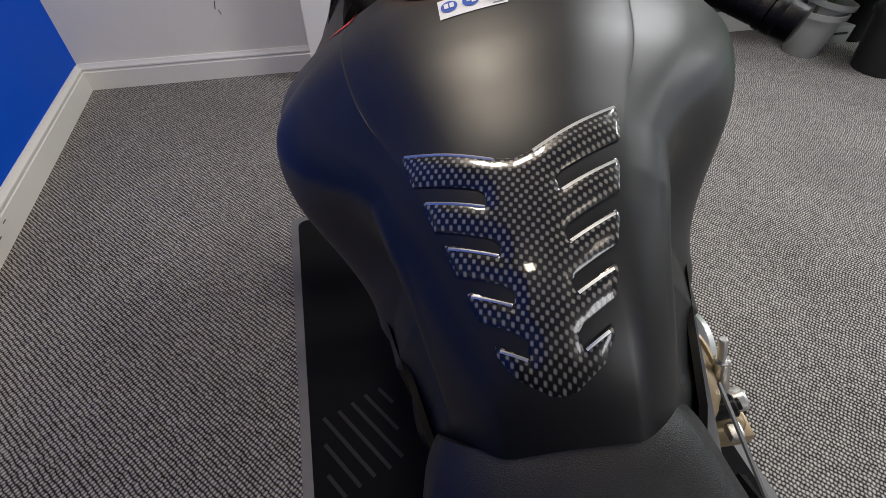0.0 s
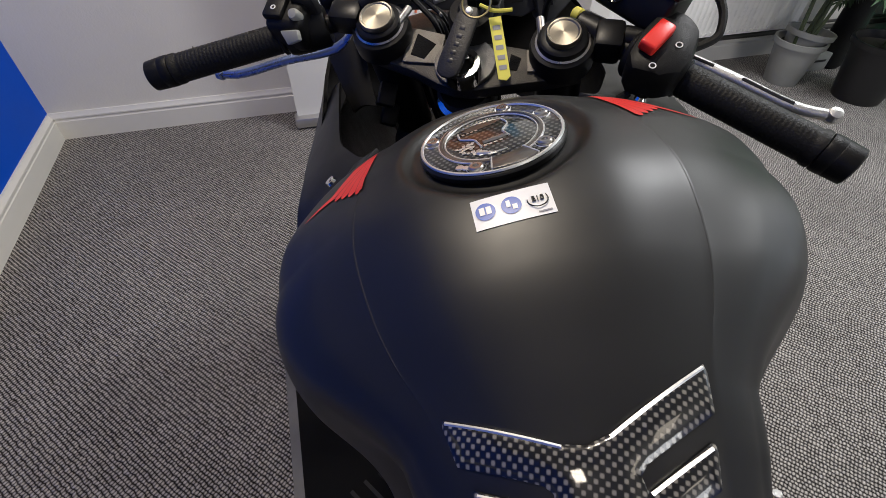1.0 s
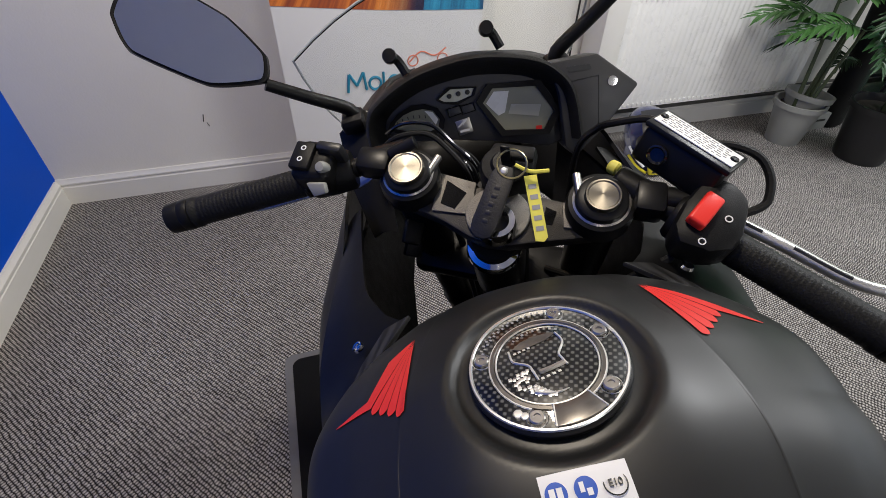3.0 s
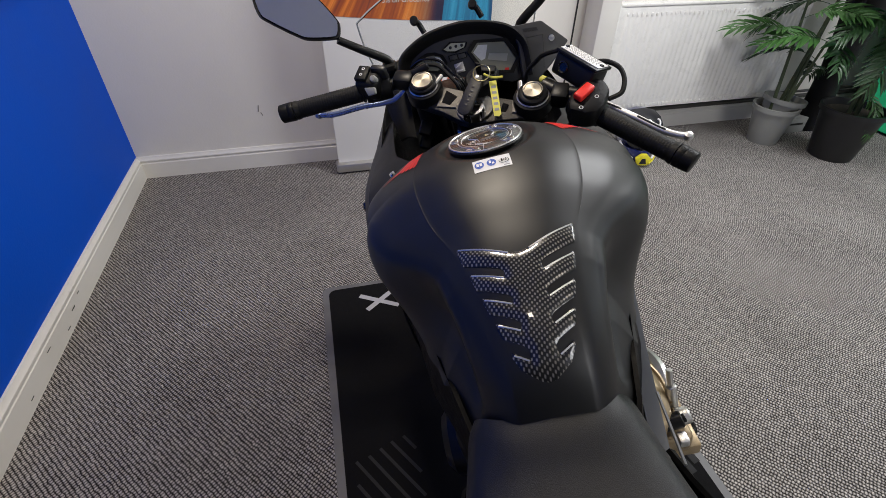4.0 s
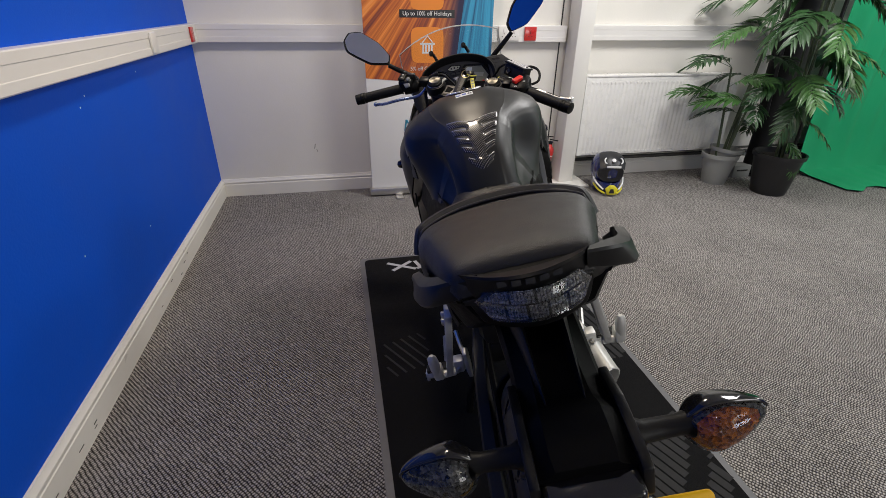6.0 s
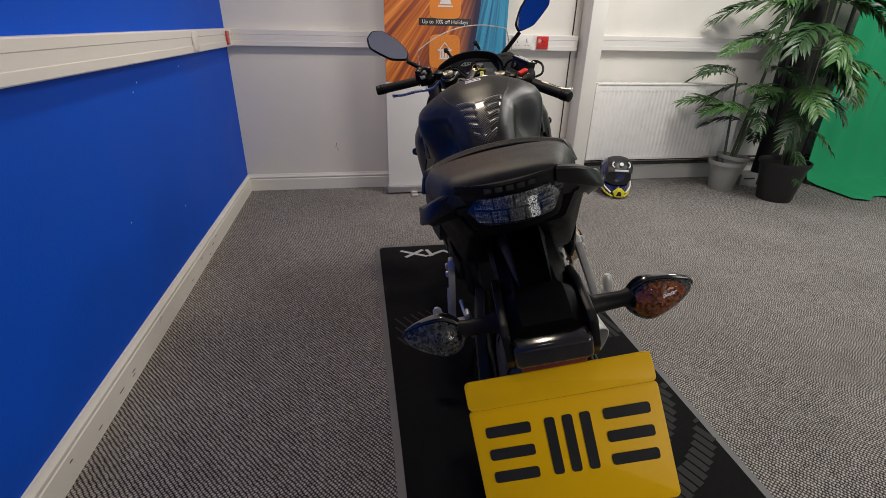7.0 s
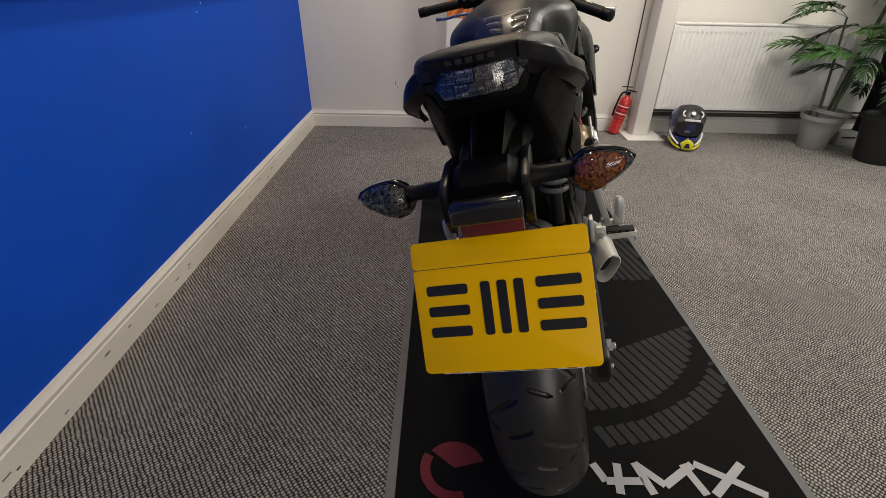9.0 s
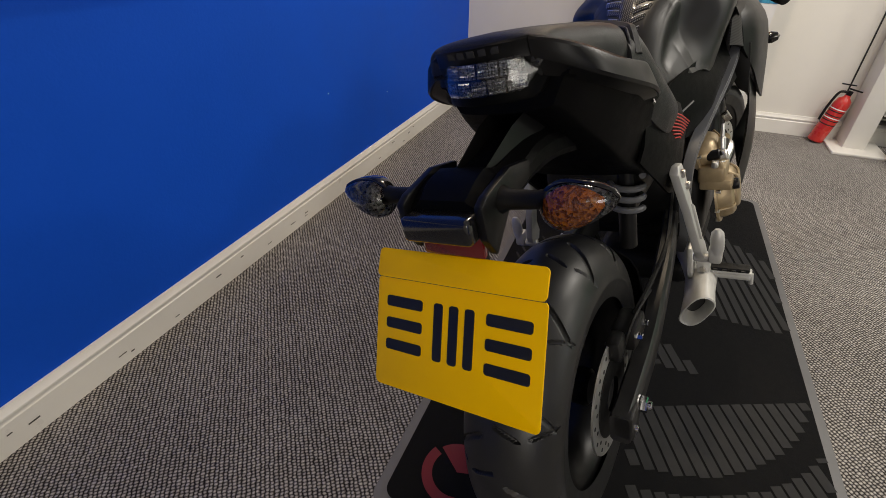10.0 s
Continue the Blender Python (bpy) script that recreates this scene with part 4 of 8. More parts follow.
def ceiling_fixture(x, y, wide):
    f = thing("unseen_ceiling_light", "white square ceiling light frame, out of sight", "ceiling light", pose(x, y, H - 0.012), "ceiling lights")
    c = wide / 2 + 0.02
    for dx, dy, sx, sy in ((0, c, wide + 0.08, 0.04), (0, -c, wide + 0.08, 0.04), (c, 0, 0.04, wide), (-c, 0, 0.04, wide)):
        part("frame_bar", box(bmesh.new(), (dx, dy, 0), (sx, sy, 0.024), 0.003), GLOSSWHITE, f)


# Fittings go round the added fill lamps as well; none is seen.
for px, py, wide, watts, tint in PANELS:
    ceiling_fixture(px, py, wide)


def display_mat():
    z = 0.007
    d = thing("display_mat", "black printed motorcycle display mat with grey rubber edge", "mat")
    x0, x1, y0, y1 = -0.330, 0.69, -0.66, 1.312
    out = []
    for cx, cy, a0 in ((x1 - 0.03, y1 - 0.03, 0), (x0 + 0.03, y1 - 0.03, 90), (x0 + 0.03, y0 + 0.03, 180), (x1 - 0.03, y0 + 0.03, 270)):
        for k in range(6):
            a = radians(a0 + 18 * k)
            out.append((cx + 0.03 * math.cos(a), cy + 0.03 * math.sin(a)))
    part("edge_binding", prism(bmesh.new(), out, 0.005), MATEDGE, d, "scuffed grey rubber edge")
    cx, cy = (x0 + x1) / 2, (y0 + y1) / 2
    part("surface", prism(bmesh.new(), [(cx + (x - cx) * 0.953, cy + (y - cy) * 0.978) for x, y in out], z), MATBASE, d)

    def striped(test, pitch, gap, ang, name, limits):
        """Grey printed bars inside a region, split by dark gaps."""
        bm = bmesh.new()
        u, v = Vector((math.cos(ang), math.sin(ang))), Vector((-math.sin(ang), math.cos(ang)))
        lo, hi = limits
        c = Vector(((lo[0] + hi[0]) / 2, (lo[1] + hi[1]) / 2))
        R = (Vector(hi) - Vector(lo)).length / 2
        k = -int(R / pitch) - 1
        st = 0.006
        while k * pitch < R:
            b0, b1 = k * pitch, (k + 1) * pitch - gap
            run = None
            s = -R
            while s <= R + st:
                ok = all(test(*(c + u * s + v * b)) for b in (b0, (b0 + b1) / 2, b1)) and s <= R
                if ok and run is None:
                    run = s
                if not ok and run is not None:
                    if s - run > 0.012:
                        q = [c + u * run + v * b0, c + u * s + v * b0, c + u * s + v * b1, c + u * run + v * b1]
                        bm.faces.new([bm.verts.new((p.x, p.y, z + 0.0012)) for p in q])
                    run = None
                s += st
            k += 1
        return part(name, bm, MATGREY, d, flat=True)

    def ring(x, y):
        return math.hypot(x - 0.195, y - 0.14)

    for s in (1,):
        def mir(fn):
            return lambda x, y: fn(0.1925 + s * (x - 0.1925), y)
        ang, steep = radians(-66) * s, radians(-78) * s
        lim = ((-0.3, -0.5), (0.68, 1.0))
        striped(mir(lambda x, y: ring(x, y) < 0.485 and y < -0.17 + 0.45 * (x - 0.2) and 0.2 < x < 0.668), 0.031, 0.006, ang, "striped_print", lim)
        striped(mir(lambda x, y: 0.53 < ring(x, y) < 0.60 and y < 0.0 and 0.2 < x < 0.668), 0.031, 0.006, ang, "striped_print", lim)
        striped(mir(lambda x, y: 0.25 < x < 0.44 and y > 0.02 and y < 0.16 and (x - 0.27) / 0.16 + (y - 0.02) / 0.14 < 1), 0.031, 0.006, ang, "striped_print", lim)
        striped(mir(lambda x, y: 0.38 < x < 0.668 and 0.31 + 0.1 * abs(x - 0.55) < y < 0.95 and ring(x, y) > 0.25 and y < 1.4 - 1.0 * x), 0.031, 0.009, steep, "striped_print", lim)

    striped(lambda x, y: -0.28 < x < -0.1 and 0.40 < y - 0.35 * (x + 0.19) < 0.60, 0.036, 0.027, radians(-58), "striped_print", ((-0.3, 0.3), (0.0, 0.7)))

    def strokes(name, pts, w, material, turn):
        bm = bmesh.new()
        for i, (p, q) in enumerate(pts):
            p, q = Vector(p), Vector(q)
            n = (q - p).normalized()
            n = Vector((-n.y, n.x)) * w / 2
            quad = [p - n, q - n, q + n, p + n]
            if turn:
                quad = [Vector((0.385 - a.x, 0.645 - a.y)) for a in quad]
            bm.faces.new([bm.verts.new((a.x, a.y, z + 0.0014 + 0.0005 * (i % 4))) for a in quad])
        part(name, bm, material, d, flat=True)

    for turn in (False, True):
        strokes("logo_print", [((0.435, -0.505), (0.575, -0.588)), ((0.45, -0.588), (0.555, -0.505)), ((0.285, -0.505), (0.305, -0.588)), ((0.285, -0.508), (0.34, -0.565)),
                                 ((0.34, -0.565), (0.43, -0.508)), ((0.405, -0.508), (0.43, -0.588)), ((0.20, -0.555), (0.29, -0.555)), ((0.24, -0.508), (0.225, -0.588)), ((0.18, -0.508), (0.20, -0.555))], 0.02, MATLIGHT, turn)
    bm = bmesh.new()
    n = 20
    for r0, r1, a0, a1 in ((0.0, 0.075, 15, 140), (0.06, 0.085, 150, 285)):
        pts = [(-0.165 + r1 * math.cos(radians(a0 + (a1 - a0) * k / n)), -0.525 + r1 * math.sin(radians(a0 + (a1 - a0) * k / n))) for k in range(n + 1)]
        pts += [(-0.165 + r0 * math.cos(radians(a1 + (a0 - a1) * k / n)), -0.525 + r0 * math.sin(radians(a1 + (a0 - a1) * k / n))) for k in range(n + 1)] if r0 else [(-0.165, -0.525)]
        bm.faces.new([bm.verts.new((x, y, z + 0.0013)) for x, y in pts])
    part("red_emblem", bm, MATRED, d, "dull red printed emblem", flat=True)


display_mat()

# ---------------------------------------------------------------- motorcycle
BIKE = pose(0.097, -0.427, 0.013, 0, -14.5, -10)
bike = thing("motorcycle", "satin black faired sports motorcycle leaning on its stand", "motorcycle", BIKE)

# y, top z, crease x, crease z, widest x, widest z, low x, low z, foot x, foot z
TANK_ROWS = [
    (1.000, 0.930, 0.040, 0.920, 0.060, 0.91, 0.070, 0.88, 0.07, 0.84),
    (0.975, 0.972, 0.062, 0.962, 0.095, 0.94, 0.112, 0.90, 0.10, 0.82),
    (0.940, 0.997, 0.079, 0.983, 0.150, 0.948, 0.170, 0.90, 0.13, 0.80),
    (0.900, 1.012, 0.091, 0.996, 0.187, 0.945, 0.198, 0.90, 0.15, 0.78),
    (0.860, 1.020, 0.103, 1.002, 0.199, 0.946, 0.205, 0.90, 0.16, 0.77),
    (0.800, 1.024, 0.108, 1.004, 0.190, 0.945, 0.198, 0.90, 0.16, 0.76),
    (0.740, 1.011, 0.098, 0.991, 0.157, 0.940, 0.168, 0.89, 0.15, 0.755),
]
TANK_TAIL = [
    (0.690, 0.991, 0.080, 0.975, 0.113, 0.935, 0.111, 0.88, 0.146, 0.77),
    (0.650, 0.973, 0.070, 0.960, 0.098, 0.924, 0.092, 0.866, 0.138, 0.772),
    (0.610, 0.950, 0.062, 0.938, 0.089, 0.903, 0.083, 0.846, 0.128, 0.775),
    (0.570, 0.917, 0.056, 0.905, 0.083, 0.872, 0.080, 0.822, 0.118, 0.775),
    (0.545, 0.884, 0.052, 0.872, 0.080, 0.842, 0.084, 0.808, 0.113, 0.77),
    (0.528, 0.846, 0.050, 0.836, 0.076, 0.815, 0.090, 0.793, 0.108, 0.765),
    (0.512, 0.795, 0.045, 0.790, 0.066, 0.782, 0.080, 0.774, 0.092, 0.76),
]
TANK_ALL = TANK_ROWS + TANK_TAIL


def tank_half(y):
    zt, xc, zc, xm, zm, xl, zl, xf, zf = [keyed(TANK_ALL, y, c) for c in range(1, 10)]
    sharp = [(0, zt), (xc * 0.55, zt - (zt - zc) * 0.22), (xc, zc), (xc + 0.0040, zc - 0.0022), ((xc + xm) / 2 + 0.005, (zc + zm) / 2 + 0.004)]
    d = zt - zm
    round_off = [(0, zt), (xm * 0.30, zt - d * 0.035), (xm * 0.55, zt - d * 0.14), (xm * 0.72, zt - d * 0.29), (xm * 0.89, zt - d * 0.59)]
    soft = min(1, max(0, (0.72 - y) / 0.10))
    soft = soft * soft * (3 - 2 * soft)
    top = [(a + (p - a) * soft, b + (q - b) * soft) for (a, b), (p, q) in zip(sharp, round_off)]
    return top + [(xm, zm), (xl, zl), ((xl + xf) / 2, (zl + zf) / 2), (xf, zf)]


def tank_curve(y):
    half = tank_half(y)
    full = [(-half[1][0], half[1][1])] + half
    return [(p.x, p.z) for p in crom([(x, 0, z) for x, z in full], 14)[14:]]


def tank_top(x, y):
    pts = tank_curve(y)
    x = abs(x)
    for (xa, za), (xb, zb) in zip(pts, pts[1:]):
        if xa <= x <= xb and xb > xa:
            return za + (zb - za) * (x - xa) / (xb - xa)
    return pts[70][1]


def cap_well(x, y, z):
    """The round hollow for the filler cap."""
    r = math.hypot(x, (y - 0.86) * 1.0)
    if z > 0.97 and r < 0.085:
        t = min(1, max(0, (r - 0.060) / 0.012))
        return 0.009 * (1 - t * t * (3 - 2 * t)) 
    return 0


def wrap(x, y):
    """How far the joint of tank and seat runs forward at the sides."""
    f = min(1, max(0, (0.64 - y) / 0.10))
    return 0.055 * f * min(1.3, max(0, (abs(x) - 0.042) / 0.068)) ** 1.5


def fuel_tank():
    rings = []
    for k in range(171):
        y = 0.512 + (1.0 - 0.512) * k / 170
        half = tank_curve(y)
        fuller = 0.014 * max(0.0, 1 - ((y - 0.745) / 0.075) ** 2)
        xc, xm = keyed(TANK_ALL, y, 2), keyed(TANK_ALL, y, 4)
        ring = [(x + fuller * min(1, max(0, (x - xc) / (xm - xc))), y + wrap(x, y), z - cap_well(x, y, z)) for x, z in half]
        ring += [(-x, q, z) for x, q, z in ring[::-1][:-1]]
        rings.append(ring)
    return part("fuel_tank", loft(bmesh.new(), rings), TANK, bike, "satin black fuel tank", angle=50)


tank = fuel_tank()


def pad_outline():
    """A fishbone: a spine with five swept ribs a side, slits between them."""
    tips = [(0.0690, 0.6760), (0.0600, 0.6430), (0.0515, 0.6150), (0.0435, 0.5895), (0.0340, 0.5640)]
    ends = [(0.0655, 0.6540), (0.0560, 0.6240), (0.0475, 0.5985), (0.0395, 0.5750), (0.0270, 0.5500)]
    right = [(0.012, 0.6515)]
    for k in range(5):
        (tx, ty), (ex, ey) = tips[k], ends[k]
        right += [(tx, ty), (tx + 0.0005, ty - 0.004), (ex, ey)]
        if k < 4:
            nx, ny = tips[k + 1]
            ix = 0.021 - 0.0022 * k
            drop = 0.40 * (ex - ix)
            right += [(ix + 0.004, ey - drop * 0.95), (ix, ey - drop - 0.003), (ix + 0.001, ny - 0.40 * (nx - ix) - 0.001)]
    right += [(0.018, 0.5455), (0.008, 0.5412)]
    return right + [(0, 0.540)] + [(-x, y) for x, y in right[::-1]] + [(0, 0.6490)]


pad = part("tank_pad", decal(bmesh.new(), pad_outline(), tank_top, 0.0014, 0.0044, 0.0085), CARBON, tank, "glossy carbon-look gel tank pad", angle=60)
# Bright tubes drawn for the light caught on the ribs' domed edges.
for s in (-1, 1):
    tips = [((0.0675, 0.6765), (0.012, 0.6527)), ((0.058, 0.6425), (0.023, 0.6285)), ((0.0495, 0.6145), (0.021, 0.603)), ((0.0415, 0.589), (0.019, 0.580)), ((0.032, 0.5635), (0.017, 0.5575))]
    for (xa, ya), (xb, yb) in tips:
        bm = bmesh.new()
        pts = []
        for k in range(9):
            t = k / 8
            x, y = s * (xa + (xb - xa) * t), ya + (yb - ya) * t
            y -= 0.0026
            pts.append((x, y, tank_top(x, y) + 0.0022))
        part("edge_glint", tube(bm, pts, 0.0011, 6, 0), FOIL, tank)

# maker's wing stickers, drawn as fans of plain blades
for s, tip, e0, e1, sw in ((1, (0.0950, 0.935), (0.1370, 0.892), (0.109, 0.865), (0.170, 0.879)), (-1, (0.096, 0.933), (0.1325, 0.874), (0.1034, 0.857), (0.1700, 0.874))):
    for k in range(4):
        f0, f1 = k / 4, (k + 0.93) / 4
        a = (e0[0] + (e1[0] - e0[0]) * f0, e0[1] + (e1[1] - e0[1]) * f0)
        b = (e0[0] + (e1[0] - e0[0]) * f1, e0[1] + (e1[1] - e0[1]) * f1)
        poly = [tip, a]
        for q in (0.2, 0.5, 0.8):
            poly.append((a[0] + (b[0] - a[0]) * q + 0.010 * q * (1 - q), a[1] + (b[1] - a[1]) * q - 0.018 * q * (1 - q)))
        poly.append(b)
        part("wing_blade", decal(bmesh.new(), [(s * x, y) for x, y in poly], tank_top, 0.0011, 0.0009 + 0.00005 * k), RED, tank, "flat red sticker blade")
    mx, my = (e0[0] + sw[0]) / 2, (e0[1] + sw[1]) / 2
    poly = [tip, (tip[0] + 0.024, tip[1] - 0.016), (e0[0] + 0.005, e0[1] + 0.009), (mx + 0.003, my + 0.004), sw, (mx - 0.001, my), (e0[0] + 0.001, e0[1] + 0.0005)]
    part("wing_sweep", decal(bmesh.new(), [(s * x, y) for x, y in poly], tank_top, 0.0011, 0.0009), RED, tank)

# fuel label
lx0, lx1, ly0, ly1 = -0.0265, 0.0225, 0.765, 0.787
lab = part("fuel_label", decal(bmesh.new(), [(lx0, ly0), (lx1, ly0), (lx1, ly1), (lx0, ly1)], tank_top, 0.002, 0.0006), LABEL, tank, "white fuel label with blue symbols")
for cx, material in ((-0.0185, LBLUE), (-0.0025, LBLUE)):
    circ = [(cx + 0.0062 * math.cos(2 * math.pi * k / 24), 0.7765 + 0.0062 * math.sin(2 * math.pi * k / 24)) for k in range(24)]
    part("symbol_disc", decal(bmesh.new(), circ, tank_top, 0.0012, 0.0011), material, tank)
for x0, x1, y0, y1 in ((-0.0222, -0.0190, 0.774, 0.7795), (-0.0180, -0.0148, 0.774, 0.7795), (-0.0055, -0.003, 0.775, 0.780), (-0.002, 0.001, 0.773, 0.7765)):
    part("symbol_mark", decal(bmesh.new(), [(x0, y0), (x1, y0), (x1, y1), (x0, y1)], tank_top, 0.001, 0.0015), LABEL, tank)
bm = bmesh.new()
tube(bm, [(0.0135 + 0.0062 * math.cos(2 * math.pi * k / 24), 0.7765 + 0.0062 * math.sin(2 * math.pi * k / 24), tank_top(0.0135, 0.7765) + 0.0007) for k in range(24)], 0.0004, 5, 0, True)
part("symbol_ring", bm, INK, tank)
lettering("symbol_letters", "E10", 0.0052, pose(0.0135, 0.7765, tank_top(0.0135, 0.7765) + 0.0014, 7, 0, 0), INK, tank)
part("small_print", box(bmesh.new(), (0.016, 0.7675, tank_top(0.016, 0.7675) + 0.0008), (0.008, 0.0012, 0.0004)), GREYINK, tank)


def fuel_cap():
    m = pose(0, 0.86, 1.0095, -8, 0, 0) @ Matrix.Diagonal((0.955, 0.955, 1, 1))
    cap = part("fuel_cap", lathe(bmesh.new(), [(0, 0.0), (0.0565, 0.0), (0.0575, 0.004), (0.056, 0.0058), (0.0545, 0.0062), (0.053, 0.0058), (0.0, 0.0058)], m, 72), METALBLK, bike, "round black filler cap with carbon cover")
    part("carbon_cover", lathe(bmesh.new(), [(0.0, 0.0066), (0.0525, 0.0066), (0.0535, 0.006)], m, 64), CAPCARBON, cap, "glossy carbon-look cap sticker")

    def hoop(r, w, z, material, a0=0, a1=360, name="silver_line"):
        n = 64
        pts = [m @ Vector((r * math.cos(radians(a0 + (a1 - a0) * k / n)), r * math.sin(radians(a0 + (a1 - a0) * k / n)), z)) for k in range(n + (0 if a1 - a0 == 360 else 1))]
        part(name, tube(bmesh.new(), pts, w, 6, 0, a1 - a0 == 360), material, cap)

    hoop(0.0545, 0.0013, 0.0066, FOIL, name="chrome_rim")
    hoop(0.0405, 0.0009, 0.0068, FOIL, -62, 242)
    hoop(0.0388, 0.0022, 0.0060, CAPMETAL)
    hoop(0.0360, 0.0007, 0.0070, FOIL)
    for a in (20, 68, 164, 248, 318):
        p = Vector((0.0465 * math.cos(radians(a)), 0.0465 * math.sin(radians(a)), 0.006))
        part("cap_bolt", lathe(bmesh.new(), [(0.0, 0.0018), (0.0022, 0.0018), (0.0024, 0.003), (0.0046, 0.003), (0.0054, 0.0022), (0.0056, 0.0)], m @ Matrix.Translation(p), 16), STEEL, cap, "steel cap bolt")
        part("bolt_ring", lathe(bmesh.new(), [(0.0066, 0.0004), (0.0070, 0.0012), (0.0074, 0.0004)], m @ Matrix.Translation(p), 20), FOIL, cap)
    flap = []
    for r, a0, a1 in ((0.0375, 262, 300), (0.0535, 300, 262)):
        flap += [(r * math.cos(radians(a0 + (a1 - a0) * k / 8)), r * math.sin(radians(a0 + (a1 - a0) * k / 8))) for k in range(9)]
    part("key_flap", prism(bmesh.new(), flap, 0.0028, m @ Matrix.Translation((0, 0, 0.0062)), 0.0006), CAPMETAL, cap, "dark brushed key flap")
    for side in (0, 8):
        pts = [m @ Vector((*flap[side], 0.0085)), m @ Vector((*flap[17 - side], 0.0085))]
        part("silver_line", tube(bmesh.new(), pts, 0.0008, 6, 0), FOIL, cap)
    for k in range(30):
        a = 74 + 84 * k / 29
        part("weave_mark", box(bmesh.new(), (0, 0, 0.0071), (0.0020, 0.0014, 0.0003), 0, m @ pose(0, 0, 0, 0, 0, a) @ Matrix.Translation((0.0470 + 0.0022 * (k % 2), 0, 0))), GREYINK, cap)
    for k in range(9):
        a = 62 + 64 * k / 8
        part("bright_fleck", box(bmesh.new(), (0, 0, 0.0071), (0.0020, 0.0022 - 0.0006 * (k % 3), 0.0003), 0, m @ pose(0, 0, 0, 0, 0, a) @ Matrix.Translation((0.0312, 0, 0))), FOIL if k % 2 else GREYINK, cap)
    # a reflection by the key flap, drawn as bright flakes thinning to a stroke
    rnd = random.Random(11)
    for k in range(58):
        t = rnd.random()
        a, r = radians(196 + 72 * t), 0.0235 + 0.0045 * t + rnd.uniform(-0.0085, 0.0065) * (1 - 0.85 * t)
        part("bright_fleck", box(bmesh.new(), (0, 0, 0.0072), (0.0026, 0.0022, 0.0004), 0.0001, m @ pose(r * math.cos(a), r * math.sin(a), 0, 0, 0, rnd.uniform(0, 90))), FOIL, cap)
    stroke = [m @ Vector((0.0275 * math.cos(radians(a)), 0.0275 * math.sin(radians(a)), 0.0070)) for a in range(240, 292, 6)]
    part("glint_stroke", tube(bmesh.new(), stroke, 0.0016, 6, 0, taper=0.0004), FOIL, cap)
    for a, w in ((232, 0.0030), (238, 0.0026), (244, 0.0022), (322, 0.0024)):
        p = m @ pose(0, 0, 0, 0, 0, a) @ Matrix.Translation((0.0465, 0, 0))
        part("leaf_mark", lathe(bmesh.new(), [(0, 0.0074), (w, 0.0072), (w + 0.0004, 0.0066)], p, 8), FOIL, cap)
    # emblem: two curved side lines, a shaded brow and a bar at the foot
    for line in ([(-0.0240, 0.0160), (-0.0235, 0.0080), (-0.0215, 0.0045), (-0.0130, -0.0005), (-0.0110, -0.0060), (-0.0090, -0.0150)], [(0.0130, 0.0245), (0.0155, 0.0185), (0.0155, 0.0130), (0.0105, 0.0050), (0.0110, 0.0005), (0.0135, -0.0070)]):
        part("emblem_outline", tube(bmesh.new(), [m @ Vector((x, y, 0.0069)) for x, y in line], 0.0009, 6, 3), FOIL, cap)
    brow = [(-0.021, 0.017), (-0.014, 0.0225), (-0.004, 0.0255), (0.012, 0.0255), (0.0125, 0.0235), (0.004, 0.0190), (-0.006, 0.0165), (-0.016, 0.0150)]
    part("emblem_brow", prism(bmesh.new(), brow, 0.0004, m @ Matrix.Translation((0, 0, 0.0068))), CAPMETAL, cap, "dull metal brow of the emblem")
    for k in range(4):
        part("bright_fleck", box(bmesh.new(), (0, 0, 0.0071), (0.0022, 0.0017, 0.0003), 0, m @ pose(-0.020 + 0.0036 * k, 0.0125 + 0.0009 * k, 0, 0, 0, 12)), FOIL, cap)
    part("emblem_bar", tube(bmesh.new(), [m @ Vector((-0.0070, -0.0085, 0.007)), m @ Vector((0.0020, -0.0070, 0.007)), m @ Vector((0.0115, -0.0045, 0.007))], 0.0018, 6, 3), STEEL, cap)
    for k in range(4):
        part("bright_fleck", box(bmesh.new(), (0, 0, 0.0071), (0.0024, 0.0018, 0.0003), 0, m @ pose(-0.0060 + 0.0042 * k, -0.0140 + 0.0010 * k, 0, 0, 0, 10)), FOIL, cap)


fuel_cap()


# ---- seats and tail
# y, centre z, half width, edge drop, side depth
SEAT = [
    (0.53, 0.836, 0.092, 0.038, 0.10), (0.508, 0.830, 0.102, 0.036, 0.11), (0.47, 0.816, 0.112, 0.030, 0.10), (0.42, 0.806, 0.127, 0.026, 0.08), (0.36, 0.806, 0.151, 0.026, 0.055),
    (0.30, 0.822, 0.168, 0.028, 0.060), (0.25, 0.855, 0.170, 0.028, 0.080), (0.205, 0.905, 0.161, 0.030, 0.095), (0.18, 0.938, 0.154, 0.030, 0.10), (0.16, 0.956, 0.149, 0.030, 0.10), (0.145, 0.962, 0.145, 0.030, 0.10), (0.115, 0.955, 0.140, 0.030, 0.10),
]
PILLION = [
    (0.136, 0.930, 0.122, 0.014, 0.04), (0.131, 0.948, 0.131, 0.016, 0.055), (0.118, 0.962, 0.137, 0.018, 0.065), (0.08, 0.970, 0.137, 0.020, 0.068), (0.04, 0.976, 0.129, 0.020, 0.062), (0.0, 0.981, 0.119, 0.020, 0.056),
    (-0.04, 0.985, 0.109, 0.019, 0.050), (-0.07, 0.987, 0.101, 0.017, 0.042), (-0.09, 0.985, 0.094, 0.014, 0.034), (-0.102, 0.978, 0.088, 0.010, 0.026), (-0.108, 0.966, 0.081, 0.008, 0.018),
]


